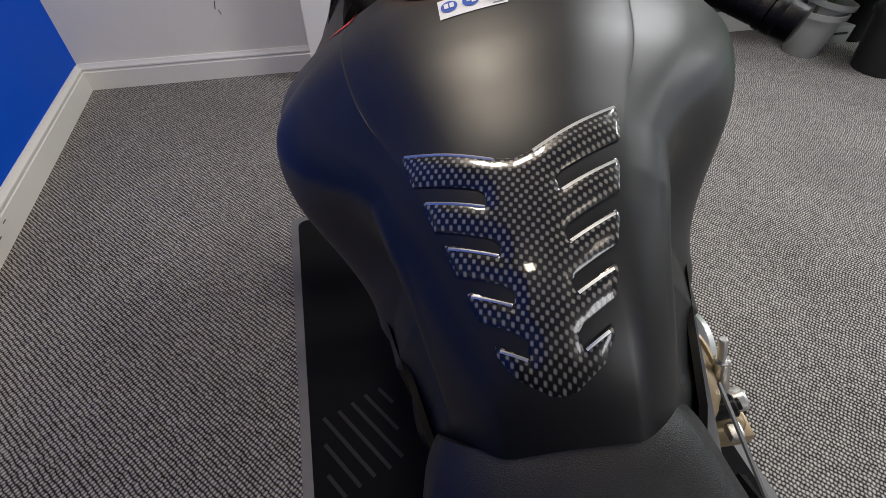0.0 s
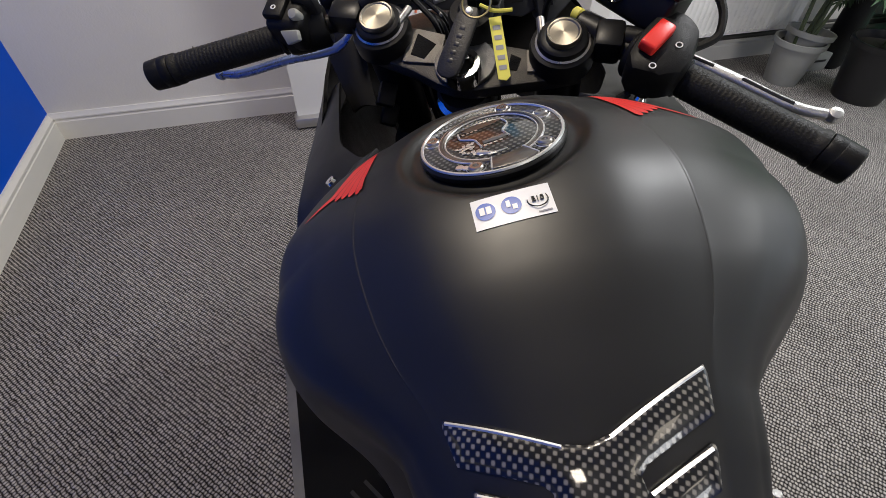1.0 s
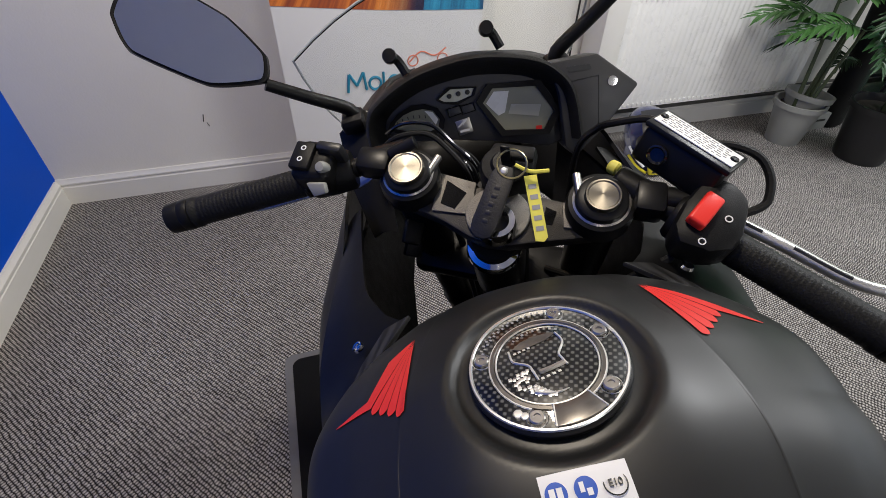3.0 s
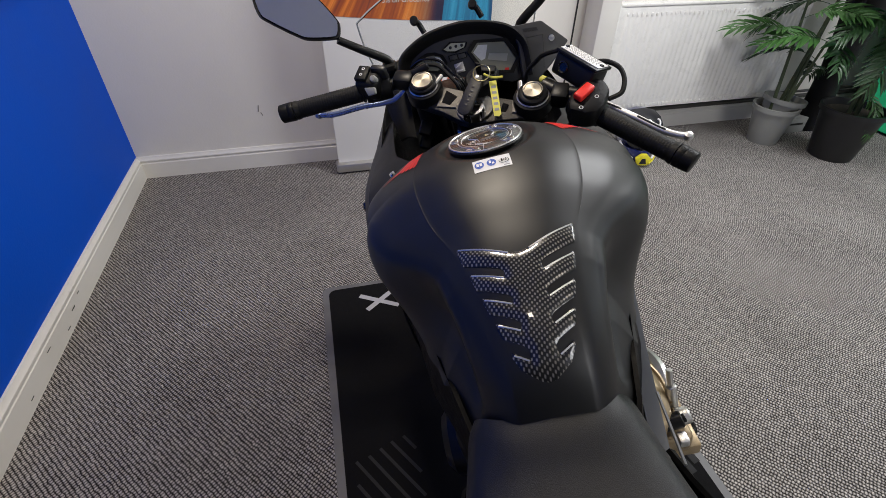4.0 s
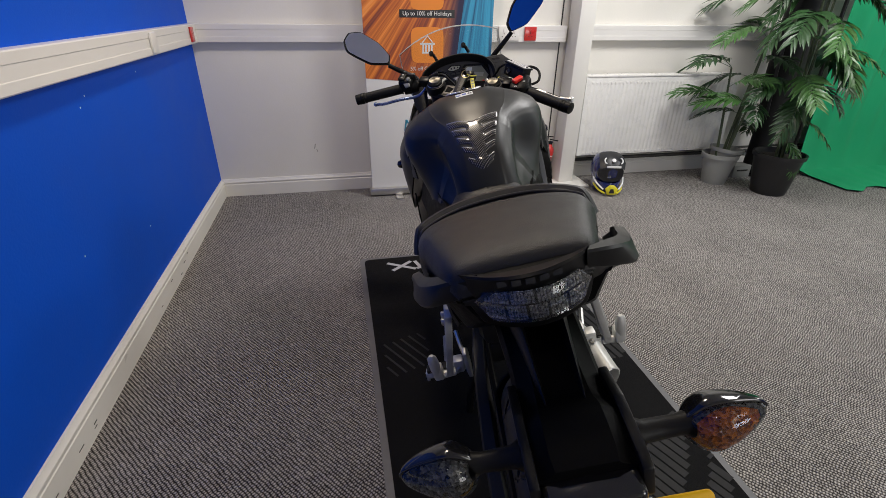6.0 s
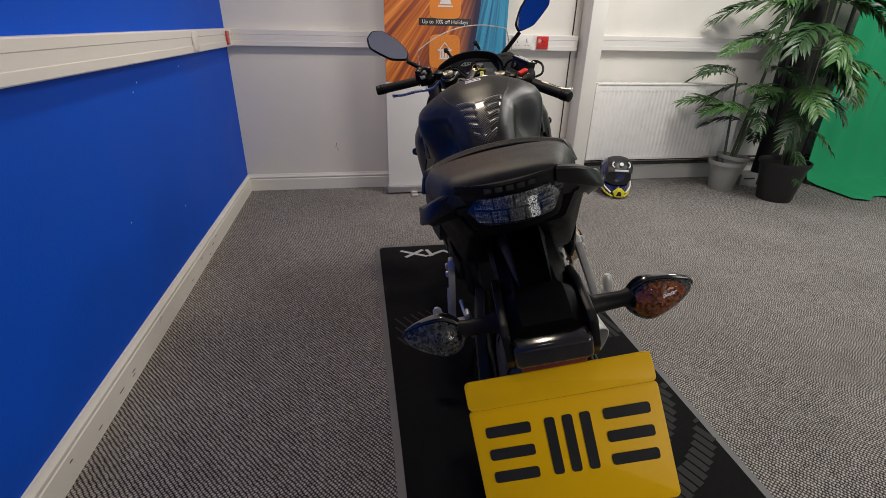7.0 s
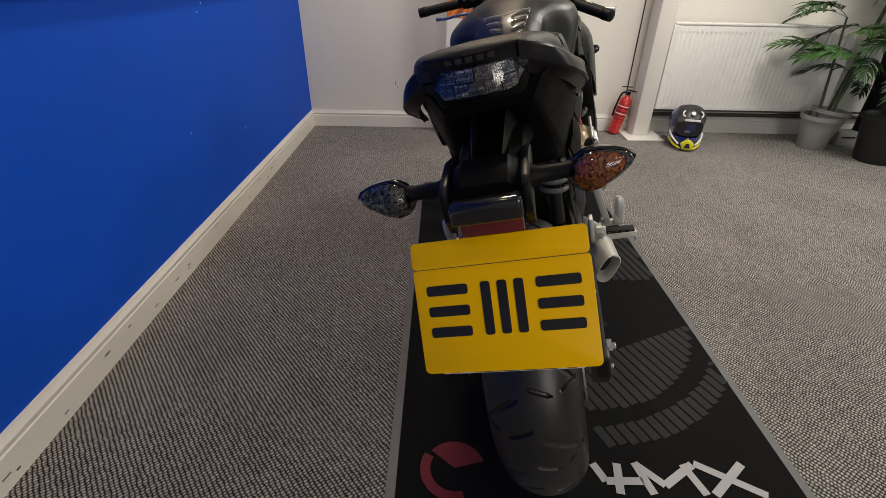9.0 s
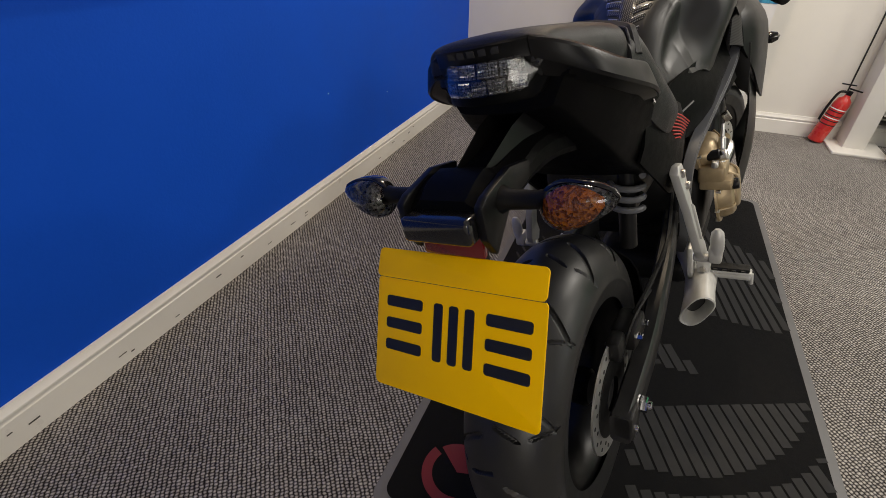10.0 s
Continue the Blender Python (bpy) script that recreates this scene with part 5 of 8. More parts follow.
def arch(u, y):
    """The joint of the cushions bows forward in the middle: setback at u, 0 to 1 from the middle to the side."""
    return 0.036 * abs(u) ** 3 * min(1, max(0, (y - 0.02) / 0.11))


def cushion(name, table, y0, y1, n, material, label, nose=False, shift=0.0):
    rings = []
    for k in range(n + 1):
        y = y0 + (y1 - y0) * k / n
        zc, w, dr, dp = [keyed(table, y, c) for c in range(1, 5)]
        half = [(0, zc), (w * 0.5, zc - dr * 0.10), (w * 0.82, zc - dr * 0.35), (w * 0.95, zc - dr * 0.9), (w, zc - dr - 0.016), (w * 0.99, zc - dr - dp * 0.6), (w * 0.94, zc - dr - dp)]
        c = [(p.x, p.z) for p in crom([(x, 0, z) for x, z in half], 4)]
        f = 0.35 * min(1, max(0, (y - 0.42) / 0.10)) if nose else 0
        back = min(1, max(0, (0.30 - y) / 0.12)) if nose else 1
        ring = [(x, y + f * (zc - z) + (0.6 * wrap(x, 0.54) * min(1, max(0, (y - 0.38) / 0.12)) if nose else 0) - back * arch(x / w, y), z) for x, z in c]
        rings.append([(x + shift, q, z) for x, q, z in ring] + [(shift - x, q, z) for x, q, z in ring[::-1][:-1]])
    return part(name, loft(bmesh.new(), rings), material, bike, label, angle=60)


rider = cushion("rider_seat", SEAT, 0.115, 0.53, 48, VINYL, "smooth black vinyl rider seat", True, -0.007)
pill = cushion("pillion_seat", PILLION, -0.108, 0.136, 48, VINYLTEX, "black vinyl pillion cushion", False, -0.011)


def seat_roll(name, y0, dz, r, material, parent, label=""):
    """A padded roll or a thin welt that follows the joint of the cushions."""
    pts = []
    for k in range(41):
        u = math.sin((k / 20 - 1) * math.pi / 2)
        zc, w, dr, dp = [keyed(PILLION, 0.118, c) for c in range(1, 5)]
        drop = dr * min(1, abs(u) ** 2.2) + 0.030 * max(0, (abs(u) - 0.93) / 0.07) ** 1.2
        pts.append((u * (w + 0.004) - 0.010, y0 - arch(u, 0.16) - 0.010 * max(0, (abs(u) - 0.9) / 0.1), zc - drop + dz))
    part(name, tube(bmesh.new(), pts, r, 8, 0), material, parent, label)


seat_roll("padded_roll", 0.150, -0.006, 0.0125, VINYL, rider, "padded roll along the seat's rear edge")
seat_roll("welt", 0.1345, 0.0, 0.0028, HBLACK, pill)


def tail_unit():
    """The tail fairing: a wedge that holds the lamp, open above for the cushion."""
    rows = [(0.42, 0.735, 0.118, 0.62), (0.34, 0.775, 0.142, 0.63), (0.26, 0.81, 0.150, 0.66), (0.18, 0.842, 0.148, 0.70), (0.10, 0.875, 0.142, 0.745), (0.04, 0.902, 0.134, 0.79), (-0.02, 0.930, 0.120, 0.835), (-0.06, 0.947, 0.110, 0.868), (-0.085, 0.955, 0.098, 0.888)]
    rings = []
    for k in range(41):
        y = 0.42 + (-0.085 - 0.42) * k / 40
        zt, w, zb = [keyed(rows, y, c) for c in (1, 2, 3)]
        half = [(0, zt), (w * 0.6, zt - 0.002), (w, zt - 0.012), (w * 1.0, zt - 0.03), (w * 0.93, (zt + zb) / 2), (w * 0.80, zb + 0.010), (w * 0.66, zb - 0.004), (0, zb - 0.008)]
        c = [(p.x, p.z) for p in crom([(x, 0, z) for x, z in half], 3)]
        rings.append([(x, y, z) for x, z in c] + [(-x, y, z) for x, z in c[::-1][1:-1]])
    return part("tail_fairing", loft(bmesh.new(), rings), TAILBLACK, bike, "black tapering tail fairing", angle=35)


tail = tail_unit()


def grab_rail():
    """A tail cover behind the cushion and a blade-like hand grip on each side, split by fine seams."""
    def blade(stations, under):
        rings = []
        cols = [crom(c, 5) for c in zip(*stations)]
        for inner, outer, low in zip(*cols):
            edge = outer.lerp(inner, 0.14)
            chin = low.lerp(inner, under) - Vector((0, 0, 0.010))
            foot = inner - Vector((0, 0, 0.045))
            lip = inner.lerp(outer, 0.08) + Vector((0, 0, 0.0015))
            rings.append([inner - Vector((0, 0, 0.004)), lip, edge + Vector((0, 0, 0.001)), outer - Vector((0, 0, 0.0025)), outer.lerp(low, 0.5), low, low.lerp(chin, 0.35) - Vector((0, 0, 0.004)), chin, foot])
        return rings

    mid = []
    for x in (-0.077, -0.05, -0.02, 0.01, 0.04, 0.0605):
        bow = 5.2 * (x + 0.008) ** 2
        mid.append([Vector((x * 1.15, -0.116 + bow * 0.7, 0.9735)), Vector((x, -0.140 + bow, 0.979)), Vector((x, -0.135 + bow, 0.962))])
    rail = part("grab_rail", loft(bmesh.new(), blade(mid, 0.3)), SATIN, bike, "moulded satin black tail cover and pillion grab rail", angle=30)
    side = [((0.0715, -0.099, 0.973), (0.0625, -0.1170, 0.978), (0.0625, -0.1135, 0.961)), ((0.098, -0.072, 0.961), (0.098, -0.099, 0.965), (0.104, -0.094, 0.940)), ((0.118, -0.042, 0.945), (0.126, -0.070, 0.947), (0.140, -0.060, 0.916)),
            ((0.132, -0.008, 0.929), (0.146, -0.030, 0.926), (0.160, 0.0, 0.892)), ((0.141, 0.028, 0.914), (0.158, 0.022, 0.912), (0.168, 0.065, 0.870)), ((0.148, 0.055, 0.904), (0.163, 0.050, 0.903), (0.166, 0.115, 0.850)), ((0.150, 0.080, 0.890), (0.160, 0.080, 0.889), (0.158, 0.150, 0.836))]
    for s in (-1, 1):
        st = [[Vector((s * x - (0.0055 - 0.04 * max(0.0, -y) if s < 0 else 0.0), y, z)) for x, y, z in row] for row in side]
        part("grip_blade", loft(bmesh.new(), blade(st, 0.22)), SATIN, rail, "satin black hand grip blade", angle=30)


grab_rail()
for s in (-1, 1):
    bm = cyl(bmesh.new(), (s * 0.150, 0.210, 0.818), (s * 0.150, 0.210, 0.842), 0.007, bev=0.002)
    part("rail_bolt", bm, CHROME, bike, "bright grab rail bolt")
    bm = bmesh.new()
    tube(bm, [(s * 0.140, 0.155, 0.835), (s * 0.151, 0.145, 0.826), (s * 0.151, 0.130, 0.832)], 0.003, 6, 4)
    part("luggage_hook", bm, CHROME, bike)

for k in range(5):
    part("badge_mark", box(bmesh.new(), (-0.040 + 0.016 * k, 0, 0), (0.011, 0.0085, 0.0016), 0.0005, pose(0, -0.1380 + 5.2 * (-0.032 + 0.016 * k) ** 2, 0.9700, -80, 0, 0)), MATGREY, bike, "faint raised maker's mark")


def tail_lamp():
    """A wide six-sided lamp that curves round the tail, with two rows of faceted cells behind a clear lens."""
    hexa = [(-0.076, 0.0), (-0.060, 0.0205), (0.052, 0.0205), (0.067, 0.0), (0.052, -0.0195), (-0.059, -0.0195)]

    def place(x, h, d):
        """x across, h up the face, d out of it."""
        return Vector((x, -0.139 + 7.0 * (x + 0.004) ** 2 + 0.12 * h - d, 0.9375 + h))

    def plate(grow, d0, d1):
        rings = []
        n = 24
        x0, x1 = hexa[0][0] * grow, hexa[3][0] * grow
        for k in range(n + 1):
            x = x0 + (x1 - x0) * k / n
            lim = []
            for pts in (hexa[:4], [hexa[0], hexa[5], hexa[4], hexa[3]]):
                pts = [(a * grow, b * grow * (1 + 2 * (grow - 1))) for a, b in pts]
                for (a, b), (c, e) in zip(pts, pts[1:]):
                    if a <= x + 1e-9 and x <= c + 1e-9:
                        h = b + (e - b) * (x - a) / (c - a)
                lim.append(h + (0.0008 if pts[1][1] > 0 else -0.0008))
            up, lo = lim
            e = min(0.003, (up - lo) * 0.3)
            rings.append([place(x, up, d0), place(x, up, d1 - 0.002), place(x, up - e, d1), place(x, lo + e, d1), place(x, lo, d1 - 0.002), place(x, lo, d0)])
        return loft(bmesh.new(), rings)

    house = part("tail_lamp", plate(1.20, -0.045, -0.005), TAILBLACK, bike, "wide clear LED tail lamp")
    part("lens", plate(1.0, 0.001, 0.005), CLEAR, house, "clear faceted lens")
    part("back_plate", plate(0.985, -0.006, -0.0035), METALBLK, house)
    for h, xs, w in ((0.0095, (-0.049, -0.020, 0.010, 0.039), 0.027), (-0.0098, (-0.052, -0.028, -0.004, 0.020, 0.044), 0.021)):
        for k, x in enumerate(xs):
            cell = bmesh.new()
            n = 7
            for a in range(n):
                for b in range(5):
                    px, ph = x + (a - 3) * w / n, h + (b - 2) * 0.0034
                    hi = 0.0014 + 0.0018 * ((a * 3 + b * 2 + k) % 3)
                    q = [place(px + u * w / n * 0.44, ph + v * 0.0015, -0.003) for u, v in ((-1, -1), (1, -1), (1, 1), (-1, 1))]
                    vs = [cell.verts.new(p) for p in q]
                    tip = cell.verts.new(place(px + 0.0006 * (b % 2), ph, -0.003 + hi))
                    for c in range(4):
                        cell.faces.new((vs[c], vs[(c + 1) % 4], tip))
            part("led_reflector", cell, LAMPREF, house, flat=True)


tail_lamp()


def mudguard():
    """The arm below the tail that carries lamps and plate."""
    rows = [(0.06, 0.83, 0.062, 0.05), (-0.04, 0.850, 0.058, 0.05), (-0.10, 0.852, 0.055, 0.05), (-0.15, 0.842, 0.055, 0.045), (-0.19, 0.838, 0.057, 0.045), (-0.215, 0.848, 0.060, 0.055), (-0.245, 0.842, 0.061, 0.05), (-0.262, 0.834, 0.061, 0.030), (-0.272, 0.828, 0.058, 0.018)]
    rings = []
    for k in range(31):
        y = 0.06 + (-0.272 - 0.06) * k / 30
        zt, w, d = [keyed(rows, y, c) for c in (1, 2, 3)]
        half = [(0, zt), (w * 0.55, zt), (w * 0.62, zt - 0.004), (w * 0.9, zt - 0.012), (w, zt - 0.022), (w, zt - d * 0.8), (w * 0.9, zt - d), (0, zt - d)]
        rings.append([(x, y, z) for x, z in half] + [(-x, y, z) for x, z in half[::-1][1:-1]])
    g = part("rear_mudguard", loft(bmesh.new(), rings), TAILBLACK, bike, "black plastic number plate carrier", angle=28)
    for x in (-0.026, 0.026):
        rings = []
        for y, z, h, w in ((0.0, 0.852, 0.034, 0.011), (-0.06, 0.850, 0.036, 0.010), (-0.12, 0.846, 0.026, 0.007), (-0.175, 0.838, 0.012, 0.004), (-0.20, 0.836, 0.004, 0.002)):
            rings.append([(x * (1.25 + 2.0 * y) - w, y, z - 0.004), (x * (1.25 + 2.0 * y) - w * 0.4, y, z + h * 0.8), (x * (1.25 + 2.0 * y) + w * 0.1, y, z + h), (x * (1.25 + 2.0 * y) + w, y, z - 0.004)])
        part("fin", loft(bmesh.new(), rings), SATIN, g, angle=30)
    side = [(-0.285, 0.826), (-0.270, 0.834), (-0.206, 0.846), (-0.150, 0.836), (-0.157, 0.812), (-0.215, 0.802), (-0.246, 0.775), (-0.266, 0.757), (-0.284, 0.785)]
    for k in (-1, 1):
        part("carrier_side", prism(bmesh.new(), side, 0.012, Matrix(((0, 0, 1, k * 0.056 - 0.006), (1, 0, 0, 0), (0, 1, 0, 0), (0, 0, 0, 1))), 0.003), SATIN, g, "wedge-shaped side of the plate carrier")
    part("plate_lamp", box(bmesh.new(), (0, -0.281, 0.799), (0.100, 0.040, 0.034), 0.007, None, 3), GLOSS, bike, "gloss black plate lamp housing")
    part("rear_reflector", box(bmesh.new(), (0.0, -0.266, 0.768), (0.09, 0.010, 0.034), 0.003), REDGL, bike, "dark red rear reflector")
    part("lower_bracket", box(bmesh.new(), (0.0, -0.250, 0.72), (0.07, 0.016, 0.14), 0.004, None), PLASTIC, bike)


mudguard()


def indicator(s):
    """A leaf-shaped lamp on a stalk: pointed outward, with a black shell that caps the clear lens."""
    a, b = Vector((s * 0.055, -0.235, 0.816)), Vector((s * 0.118, -0.235, 0.817))
    st = part("rear_indicator", lathe(bmesh.new(), [(0, 0), (0.017, 0), (0.018, 0.006), (0.0125, 0.016), (0.011, 0.05), (0.014, 0.066), (0, 0.066)], frame_to(a, b)[0], 20), PLASTIC, bike, "black indicator stalk with smoked lens")
    c = Vector((s * 0.153, -0.238, 0.815))
    leaf = [(0.0, 0.30), (0.06, 0.58), (0.16, 0.84), (0.30, 1.0), (0.45, 0.97), (0.62, 0.83), (0.78, 0.63), (0.90, 0.42), (0.97, 0.25), (1.0, 0.06)]

    def blob(sz, y0, y1, half=0.042, lift=0.0, t0=0.0, t1=1.0, n=26):
        rings = []
        for k in range(17):
            t = t0 + (t1 - t0) * k / 16
            rr = keyed(leaf, t, 1)
            if t0 > 0 or t1 < 1:
                rr *= math.sin(math.pi * (0.08 + 0.84 * k / 16)) ** 0.5
            x = c.x + s * half * (2 * t - 1)
            ring = []
            for q in [2 * math.pi * j / n for j in range(n)]:
                up, out = math.cos(q), math.sin(q)
                up = math.copysign(abs(up) ** 0.85, up)
                ring.append((x, c.y + (y1 if out > 0 else y0) * rr * out, c.z + lift + sz * rr * up * (0.86 if up > 0 else 1.1) + 0.011 * (t - 0.3)))
            rings.append(ring)
        return loft(bmesh.new(), rings)

    part("indicator_body", blob(0.0305, 0.004, 0.032, 0.044, 0.0015), GLOSS, st, "gloss black indicator shell")
    part("indicator_lens", blob(0.0285, 0.026, 0.002), SMOKE, st, "smoked clear lens")
    part("reflector", blob(0.0265, 0.008, 0.001, 0.040), FACET, st, "faceted silver reflector")
    if s > 0:
        part("bulb", blob(0.0240, 0.0190, -0.002, 0.040, 0.0, 0.06, 0.86), AMBERFACET, st, "faceted amber bulb holder")
    else:
        part("bulb", blob(0.0205, 0.0175, -0.002, 0.040, 0.0, 0.08, 0.50), FACET, st, "faceted silver bulb holder")


for s in (-1, 1):
    indicator(s)


def plate():
    """A folded yellow show sheet over the number plate, with plain dark bars where letters stand."""
    lean = math.degrees(math.atan2(0.085, 0.177))
    m = pose(0, -0.3135, 0.661, 90 - lean, 0, 0)

    def rounded(w, h, r):
        out = []
        for cx, cy, a0 in ((w / 2 - r, h / 2 - r, 0), (-w / 2 + r, h / 2 - r, 90), (-w / 2 + r, -h / 2 + r, 180), (w / 2 - r, -h / 2 + r, 270)):
            out += [(cx + r * math.cos(radians(a0 + 15 * k)), cy + r * math.sin(radians(a0 + 15 * k))) for k in range(7)]
        return out

    pl = part("number_plate", prism(bmesh.new(), rounded(0.215, 0.191, 0.008), 0.003, m @ Matrix.Translation((0, -0.006, -0.014))), LABEL, bike, "white edged plate under yellow show sheet")
    part("plate_cover", prism(bmesh.new(), rounded(0.256, 0.158, 0.008), 0.0025, m @ Matrix.Translation((0, -0.018, -0.004)), 0.0006), YELLOW, pl, "bright yellow show sheet with dark bars")
    part("cover_fold", prism(bmesh.new(), rounded(0.254, 0.040, 0.007), 0.004, m @ Matrix.Translation((0, 0.080, -0.003)) @ pose(0, 0, 0, -7, 0, 0), 0.0012), YELLOW, pl, "folded top edge of the yellow sheet")
    # Thin dark strip laid in to draw the fold's shadow.
    part("fold_shadow_gap", box(bmesh.new(), (0, 0.0598, -0.0025), (0.25, 0.0012, 0.003), 0, m), DARKPIPE, pl)
    bars_at = [(-0.079, b, 0.062, 0.015) for b in (0.027, -0.004, -0.035)] + [(x, -0.004, 0.014, 0.078) for x in (-0.022, 0.002, 0.026)] + [(0.081, b, 0.062, 0.015) for b in (0.027, -0.004, -0.035)]
    for x, b, w, h in bars_at:
        part("plain_bar", prism(bmesh.new(), [(x + p, b + q) for p, q in rounded(w, h, 0.004)], 0.0008, m @ Matrix.Translation((0, 0, -0.0012))), INK, pl)
    part("footer_bar", box(bmesh.new(), (0.005, -0.0990, -0.0105), (0.12, 0.003, 0.001), 0, m), INK, pl)
    for x in (-0.085, 0.085):
        part("footer_mark", box(bmesh.new(), (x, -0.0990, -0.0105), (0.014, 0.003, 0.001), 0, m), MATRED, pl)
    part("plate_bracket", box(bmesh.new(), (0.0, 0.0, -0.022), (0.2, 0.17, 0.008), 0.003, m), PLASTIC, pl)


plate()


# ---- wheels
def tyre(name, c, R, W, turn, label, nu=288):
    """Tread with cut grooves: rings of points across the crown, pressed in along curved lines."""
    nv = 110 if W > 0.15 else 60
    bm = bmesh.new()
    rings = []
    per = 12
    for i in range(nu):
        a = 2 * math.pi * i / nu
        ring = []
        for j in range(nv + 1):
            q = -1 + 2 * j / nv
            ang = q * radians(102)
            x = W / 2 * math.sin(ang) / math.sin(radians(90)) if abs(ang) < radians(90) else W / 2 * math.copysign(1, q) * (1 - 0.10 * (abs(ang) - radians(90)) / radians(12))
            r = R - 0.5 * W * (1 - math.cos(ang)) * 0.92
            if abs(q) > 0.9:
                r -= 0.02 * (abs(q) - 0.9) / 0.1
            ph = (i / nu * per + (0.5 if q > 0 else 0)) % 1
            u = abs(q)
            line1 = 0.15 + 0.75 * u ** 1.5
            line2 = 0.75 - 0.35 * u
            d = 0
            for line, u0, u1, wide in ((line1, 0.10, 0.70, 0.034), (line2, 0.35, 0.76, 0.022), (0.55 + 0.4 * u, 0.0, 0.30, 0.024)):
                off = abs(((ph - line + 0.5) % 1) - 0.5) / wide
                ends = min(1, max(0, (u - u0) / 0.05 + (1 if u0 == 0 else 0))) * min(1, max(0, (u1 - u) / 0.08))
                cut = min(1, max(0, (1.15 * ends - off) / 0.45))
                d = max(d, 0.006 * cut * cut * (3 - 2 * cut))
            r -= d
            ring.append(bm.verts.new((x, r * math.cos(a), r * math.sin(a))))
        rings.append(ring)
    for i in range(nu):
        A, B = rings[i], rings[(i + 1) % nu]
        for j in range(nv):
            bm.faces.new((A[j], A[j + 1], B[j + 1], B[j]))
    bmesh.ops.transform(bm, matrix=turn @ Matrix.Translation(c), verts=bm.verts)
    return part(name, bm, TYRE, None, label, angle=30)


def wheel(name, c, R, W, rim, turn, label):
    w = part(name, lathe(bmesh.new(), [(rim - 0.02, -W * 0.36), (rim, -W * 0.42), (rim + 0.012, -W * 0.42), (rim + 0.004, -W * 0.3), (rim - 0.03, -W * 0.12), (rim - 0.03, W * 0.12), (rim + 0.004, W * 0.3), (rim + 0.012, W * 0.42), (rim, W * 0.42), (rim - 0.02, W * 0.36), (rim - 0.045, W * 0.1), (rim - 0.045, -W * 0.1)], turn @ Matrix.Translation(c) @ pose(0, 0, 0, 0, 90, 0), 60, True), METALBLK, bike, label)
    t = tyre("tyre", c, R, W, turn, "black road tyre with curved grooves", 840 if W > 0.15 else 240)
    t.parent = w
    for k in range(6):
        a = 2 * math.pi * k / 6
        bm = bmesh.new()
        d = Vector((0, math.cos(a), math.sin(a)))
        d2 = Vector((0, math.cos(a + 0.25), math.sin(a + 0.25)))
        tube(bm, [turn @ (Vector(c) + d * 0.03), turn @ (Vector(c) + d2 * (rim * 0.5)), turn @ (Vector(c) + d2 * (rim - 0.03))], 0.012, 8, 4)
        part("spoke", bm, METALBLK, w)
    bm = cyl(bmesh.new(), turn @ (Vector(c) - Vector((0.06, 0, 0))), turn @ (Vector(c) + Vector((0.06, 0, 0))), 0.038, bev=0.006)
    part("hub", bm, METALBLK, w)
    return w


def disc(c, r, x, turn, parent=None):
    m = turn @ Matrix.Translation((x, c[1], c[2])) @ pose(0, 0, 0, 0, 90, 0)
    d = part("brake_disc", lathe(bmesh.new(), [(r - 0.035, -0.002), (r, -0.002), (r, 0.002), (r - 0.035, 0.002)], m, 60, True), FOIL, bike, "drilled steel brake disc")
    bm = bmesh.new()
    for k in range(30):
        a = 2 * math.pi * k / 30
        rr = r - 0.012 - 0.011 * (k % 2)
        lathe(bm, [(0, 0.0026), (0.0042, 0.0026), (0.0042, -0.0026), (0, -0.0026)], m @ Matrix.Translation((rr * math.cos(a), rr * math.sin(a), 0)), 8)
    part("drilling", bm, INK, d)
    part("disc_carrier", lathe(bmesh.new(), [(0.035, -0.004), (r - 0.045, -0.003), (r - 0.034, -0.0035), (r - 0.034, 0.0035), (r - 0.045, 0.003), (0.035, 0.004)], m, 40, True), METALBLK, d)
    return d


I4 = Matrix.Identity(4)
rear = wheel("rear_wheel", (0, 0, 0.300), 0.308, 0.178, 0.215, I4, "black cast rear wheel")
disc((0, 0, 0.300), 0.12, 0.098, I4)
STEER = Matrix.Translation((0, 1.057, 0.997)) @ pose(0, 0, 0, 25.5, 0, 0) @ pose(0, 0, 0, 0, 0, -26)
wheel("front_wheel", (0, 0.075, -0.81), 0.298, 0.12, 0.213, STEER, "black cast front wheel")
for s in (-1, 1):
    disc((0, 0.075, -0.81), 0.155, s * 0.07, STEER)


